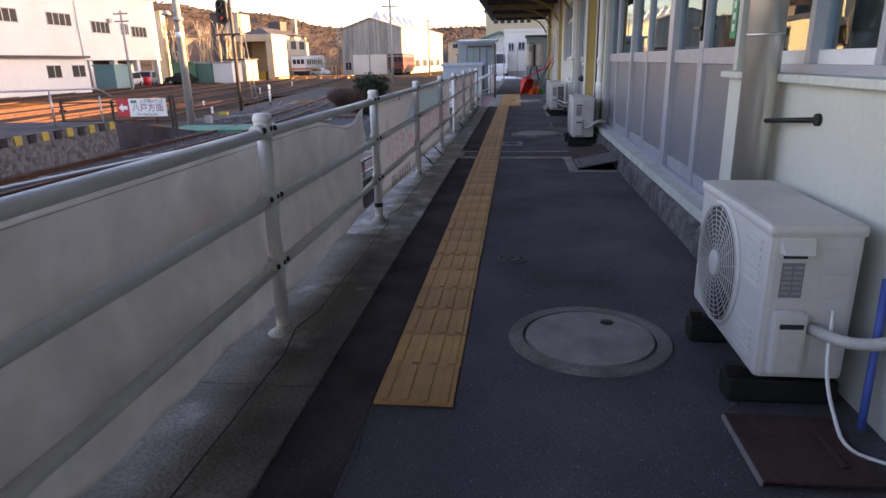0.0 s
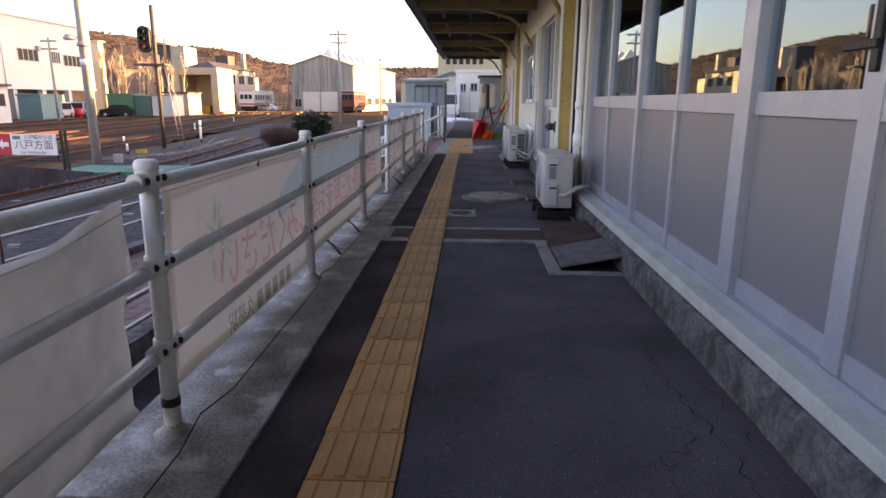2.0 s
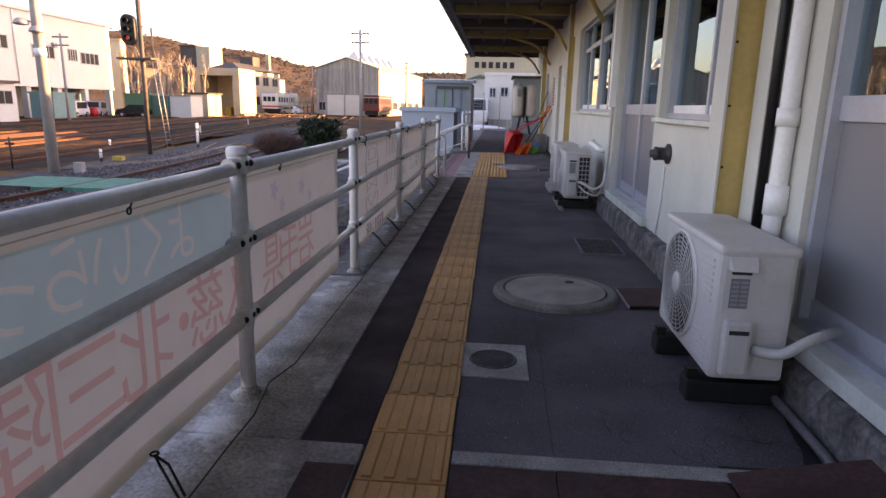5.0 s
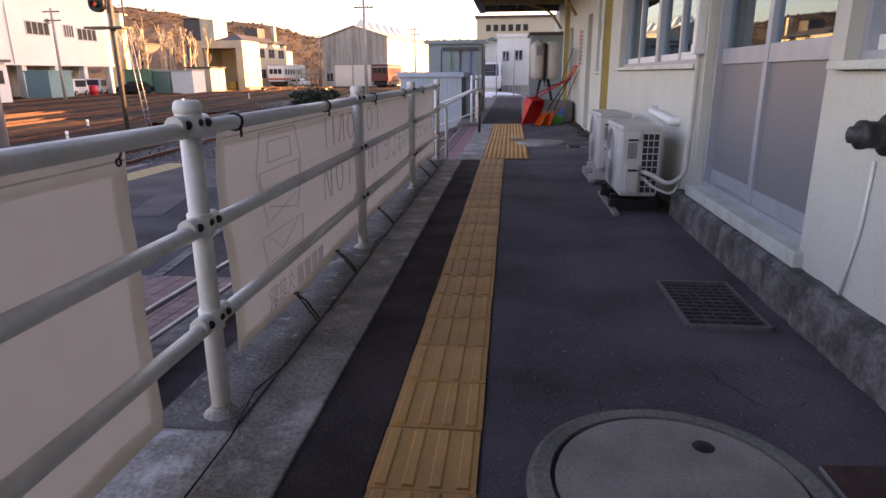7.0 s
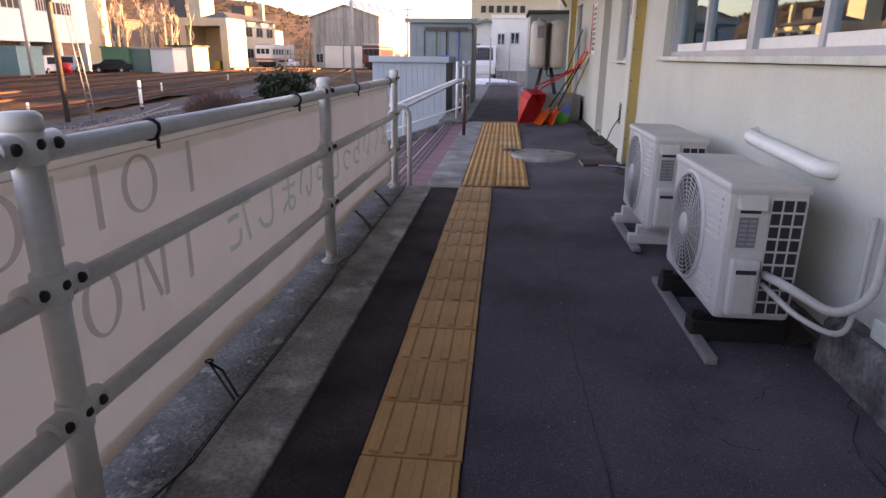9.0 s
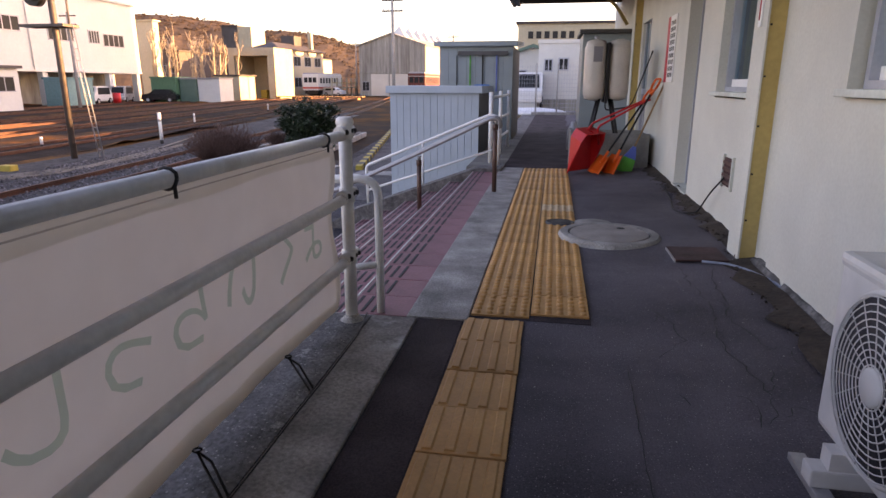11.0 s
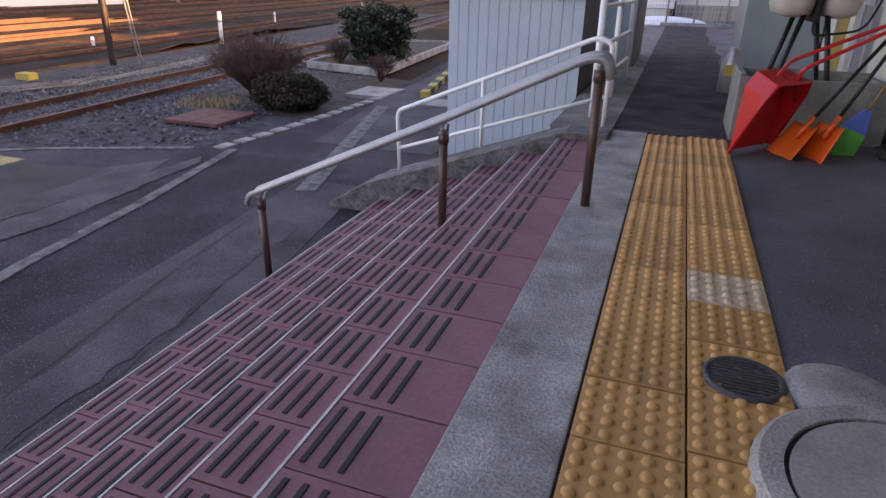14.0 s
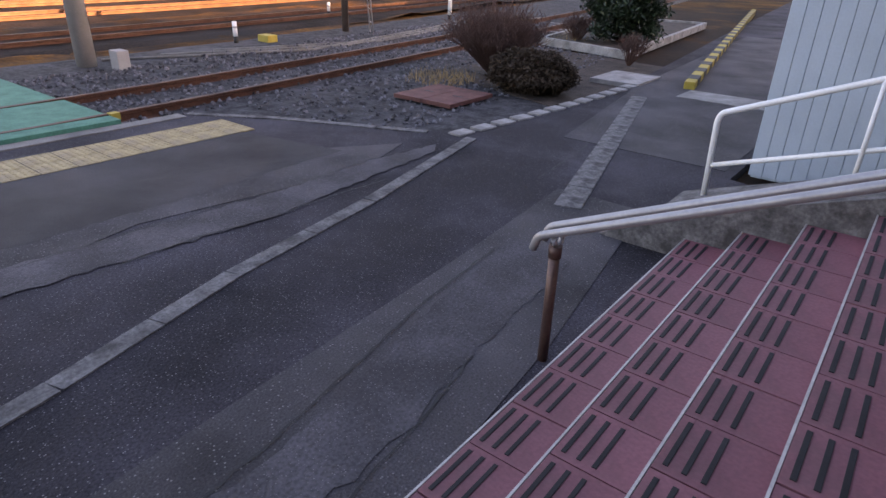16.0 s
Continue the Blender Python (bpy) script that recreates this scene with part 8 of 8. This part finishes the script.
# white buildings beyond the end of the walkway
w1 = bldg("white_warehouse", "plain white warehouse with two small windows", (-0.62, 48, -0.3), 7, 12, 3.4, 0, bldg_white, "warehouse", over=0.05, roof_mat=bldg_white)
b_window(w1, "f", 0.35, 2.1, 0.32, 0.5)
b_window(w1, "f", 1.05, 2.15, 0.4, 0.5)
part("plinth", boxes((0, 7, -0.05, 0, 0, 0.7)), bldg_grey, w1)
w2 = bldg("white_house", "white house with a green tin roof", (-2.9, 54, -0.3), 3.6, 8, 2.9, 0, bldg_white, "house", "gable", 0.7, 0.3, roof_green)
b_window(w2, "f", 0.5, 1.6, 0.9, 0.6)
b_window(w2, "f", 2.2, 1.6, 0.6, 0.7)
w3 = bldg("shop_building", "tall cream shop building with a name sign of plain blocks", (-3.2, 74, -0.3), 9, 10, 6.6, 0, bldg_cream, "shop", over=0.2)
for k in range(6):
    part("sign_block", boxes((0.9 + 0.72 * k, 1.35 + 0.72 * k, -0.05, 0, 5.35, 5.95)), ink_black, w3)
for k in range(5):
    b_window(w3, "f", 0.8 + 1.5 * k, 3.4, 0.9, 0.9)


# ---- rolling stock and cars ----
def railcar(at, length, yaw, body, stripe, label):
    t = thing("railcar", label, "railcar", at=at)
    t.rotation_euler = (0, 0, radians(yaw))
    part("body", boxes((-1.35, 1.35, 0, length, 0.95, 3.55, 0.12)), body, t)
    part("roof", boxes((-1.25, 1.25, 0.1, length - 0.1, 3.5, 3.75, 0.1)), grey_pipe, t)
    part("underframe", boxes((-1.1, 1.1, 0.4, length - 0.4, 0.35, 0.95)), black_metal, t)
    part("stripe", boxes((-1.365, 1.365, -0.012, length + 0.012, 1.2, 1.5)), stripe, t)
    for u in (-1.05, -0.3, 0.45):
        part("front_window", boxes((u, u + 0.6, -0.02, 0.02, 2.2, 3.0)), dark_glass, t)
    n = int(length / 1.5)
    for k in range(n - 1):
        part("side_window", boxes((1.33, 1.37, 1.0 + 1.45 * k, 1.9 + 1.45 * k, 2.1, 2.95)), dark_glass, t)
    for y in (2.0, length - 2.0):
        bg = part("bogie", boxes((-0.9, 0.9, y - 1.1, y + 1.1, 0.25, 0.6)), black_metal, t)
        for s in (-0.75, 0.75):
            part("wheel", (lambda b: (sweep(b, [(-0.65, y + s, 0.4), (0.65, y + s, 0.4)], 0.4, 14), b)[1])(B()), tyre_mat, bg)
    return t


railcar((-39.5, 115.5, ZG), 13, 1.5, train_white, train_stripe, "white railcar with red and orange stripes in the depot")
rc = railcar((-20.4, 110, ZG), 14, 1, train_red, train_red, "dark maroon old railcar beside the workshop")
part("upper_band", boxes((-1.37, 1.37, -0.015, 14.015, 3.1, 3.18)), car_silver, rc)
dk = thing("loading_platform", "tan loading platform on posts beside the railcar", "platform", at=(-37.9, 117, ZG))
part("deck", boxes((0, 1.6, 0, 14, 1.2, 1.4)), bldg_tan, dk)
for k in range(6):
    part("post", boxes((1.35, 1.55, 0.2 + 2.6 * k, 0.45 + 2.6 * k, 0, 3.0)), bldg_tan, dk)
    part("guard", boxes((1.42, 1.48, 0.2 + 2.2 * k, 2.4 + 2.2 * k, 2.1, 2.2)), hazard_yellow, dk)


def car(at, yaw, paint, label, van=False):
    t = thing("parked_car", label, "car", "parked cars", at=at)
    t.rotation_euler = (0, 0, radians(yaw))
    h = 1.75 if van else 1.42
    bm = B()
    side = [(0, 0.3), (0, 0.85), (0.25 if van else 0.9, 0.95), (0.6 if van else 1.4, h), (3.0, h), (3.55 if van else 3.5, 1.0), (3.7, 0.85), (3.7, 0.3)]
    v0 = [bm.verts.new((-0.75, y, z)) for y, z in side]
    v1 = [bm.verts.new((0.75, y, z)) for y, z in side]
    for i in range(8):
        bm.faces.new((v0[i], v1[i], v1[(i + 1) % 8], v0[(i + 1) % 8]))
    bm.faces.new(v0[::-1]), bm.faces.new(v1)
    bmesh.ops.bevel(bm, geom=list(bm.edges), offset=0.06, segments=2, affect="EDGES")
    part("body", bm, paint, t)
    part("side_glass", boxes((-0.765, 0.765, 1.3 if not van else 0.8, 3.1, 0.95, h - 0.12, 0.01)), dark_glass, t)
    bm = B()
    y0, y1 = (0.27, 0.58) if van else (0.95, 1.38)
    bm.faces.new([bm.verts.new(p) for p in ((-0.62, y0 - 0.03, 1.0), (0.62, y0 - 0.03, 1.0), (0.58, y1 - 0.03, h - 0.1), (-0.58, y1 - 0.03, h - 0.1))])
    part("windscreen", bm, dark_glass, t)
    for x in (-0.72, 0.72):
        for y in (0.7, 3.0):
            w = part("wheel", (lambda b: (sweep(b, [(x - 0.08, y, 0.3), (x + 0.08, y, 0.3)], 0.3, 16), b)[1])(B()), tyre_mat, t)
            part("rim", (lambda b: (sweep(b, [(x - 0.09, y, 0.3), (x + 0.09, y, 0.3)], 0.17, 12), b)[1])(B()), car_silver, w)
        part("headlight", boxes((x * 0.8 - 0.12, x * 0.8 + 0.12, -0.02, 0.05, 0.62, 0.76)), sign_white, t)
    part("bumper", boxes((-0.74, 0.74, -0.05, 0.1, 0.32, 0.52, 0.03)), paint, t)
    return t


car((-45.6, 71.5, ZG), 10, car_white, "white van parked before the pillars", True)
car((-46.0, 76.5, ZG), 20, car_silver, "silver van parked before the pillars", True)
car((-44.6, 79.0, ZG), -75, car_black, "black hatchback parked by the green shed")
car((-34.6, 118, ZG), 80, car_white, "white car parked beside the workshop")
car((-1.1, 46.5, -0.05), 0, car_white, "white small car behind the mesh fence", True)

# bare pollarded trees in a row behind the sheds
rngt = random.Random(77)
for k in range(17):
    x, y = -51.0 + 0.68 * k + rngt.uniform(-0.3, 0.3), 91 + rngt.uniform(-2, 3)
    t = thing("bare_tree", "tall pollarded leafless tree with pale sunlit bark", "tree", "bare trees behind the sheds", at=(x, y, ZG))
    h = rngt.uniform(6.5, 8.5)
    bm = B()
    pts = [(0, 0, 0)] + [(rngt.uniform(-0.2, 0.2), rngt.uniform(-0.2, 0.2), h * q / 5) for q in range(1, 6)]
    sweep(bm, pts, 0.19, 7, r2=0.08)
    part("trunk", bm, bark_pale, t)
    bm = B()
    for q in range(9):
        z = h * rngt.uniform(0.4, 0.98)
        a = rngt.uniform(0, 6.28)
        l = rngt.uniform(0.5, 1.3)
        p = Vector((0, 0, z))
        e = p + Vector((l * 0.55 * math.cos(a), l * 0.55 * math.sin(a), l))
        sweep(bm, [p, p.lerp(e, 0.5) + Vector((0.1 * math.cos(a), 0.1 * math.sin(a), -0.05)), e], 0.06, 5, r2=0.03)
        for w in range(3):
            f = e + Vector((rngt.uniform(-0.3, 0.3), rngt.uniform(-0.3, 0.3), rngt.uniform(0.2, 0.6)))
            sweep(bm, [e, f], 0.025, 4, r2=0.012)
    part("crown", bm, bark_pale, t)

# ---- paving pieces ----
guide = thing("guide_tiles", "yellow ribbed tactile guide tiles in a long line", "tactile paving", kind="structure")
bm = B()
box(bm, -0.147, 0.147, -0.1475, 0.1475, -0.01, 0.006, 0.003)
for k in range(4):
    x = -0.1125 + 0.075 * k
    prof = [(x - 0.019, 0.006), (x - 0.013, 0.0135), (x + 0.013, 0.0135), (x + 0.019, 0.006)]
    a = [bm.verts.new((px, -0.135, pz)) for px, pz in prof]
    b = [bm.verts.new((px, 0.135, pz)) for px, pz in prof]
    for i in range(3):
        bm.faces.new((a[i], b[i], b[i + 1], a[i + 1]))
    bm.faces.new(a), bm.faces.new(b[::-1])
bar_tile = mesh_of("bar_tile", bm, tactile_mat)
structure("tile_bedding", boxes((-0.152, 0.152, 2.905, 18.05, -0.01, 0.0035), (-0.135, 0.478, 18.06, 24.0, -0.01, 0.0035)), asphalt_dark, "dark bedding between the tactile tiles")
rngq = random.Random(5)
n_tiles = 50
for k in range(n_tiles):
    o = part("bar_tile", bar_tile, None, guide)
    o.location = (rngq.uniform(-0.002, 0.002), 2.91 + 0.151 + 0.3025 * k, rngq.uniform(0.003, 0.008))
    o.rotation_euler = (radians(rngq.uniform(-0.3, 0.3)), radians(rngq.uniform(-0.3, 0.3)), radians(rngq.uniform(-0.4, 0.4)))
warn = thing("warning_tiles", "yellow dotted tactile warning tiles before the stairs", "tactile paving", kind="structure")
bm = B()
box(bm, -0.148, 0.148, -0.148, 0.148, -0.01, 0.006, 0.002)
for i in range(5):
    for j in range(5):
        lathe(bm, [(0.0195, 0.006), (0.0165, 0.0135), (0.0105, 0.0168), (0, 0.0175)], 10, Matrix.Translation((-0.118 + 0.059 * i, -0.118 + 0.059 * j, 0)))
dot_tile = mesh_of("dot_tile", bm, tactile_mat)
dot_worn = dot_tile.copy()
dot_worn.materials.clear()
dot_worn.materials.append(tactile_worn)
for k in range(19):
    for q in range(2):
        o = part("dot_tile", dot_worn if (k, q) == (9, 1) else dot_tile, None, warn)
        x = 0.022 + 0.303 * q
        y = 18.23 + 0.303 * k + (0.05 if q else 0)
        o.location = (x, y, 0.006 + rngq.uniform(0, 0.005))
        o.rotation_euler = (radians(rngq.uniform(-0.3, 0.3)), 0, radians(rngq.uniform(-0.4, 0.4)))

# red stair tiles with three grip strips each
rows_t = 18
pitch_t = (STAIR_Y1 - STAIR_Y0) / rows_t
for i in range(6):
    xa, xb = STAIR_X[i], STAIR_X[i + 1]
    w = xa - xb
    bm = B()
    box(bm, -w + 0.008, -0.003, 0.003, pitch_t - 0.003, -0.011, 0.0, 0.002)
    tile = mesh_of("stair_tile", bm, red_tile)
    bm = B()
    for q in range(3):
        box(bm, -w + 0.032 + 0.056 * q, -w + 0.049 + 0.056 * q, 0.032, pitch_t - 0.032, -0.003, 0.0035, 0.0015)
    grip = mesh_of("grip_strip", bm, groove_mat)
    for k in range(rows_t):
        o = part("stair_tile", tile, None, stairs)
        o.location = (xa, STAIR_Y0 + pitch_t * k, -RISE * i + rngq.uniform(-0.0015, 0.0015))
        part("grip_strip", grip, None, o)
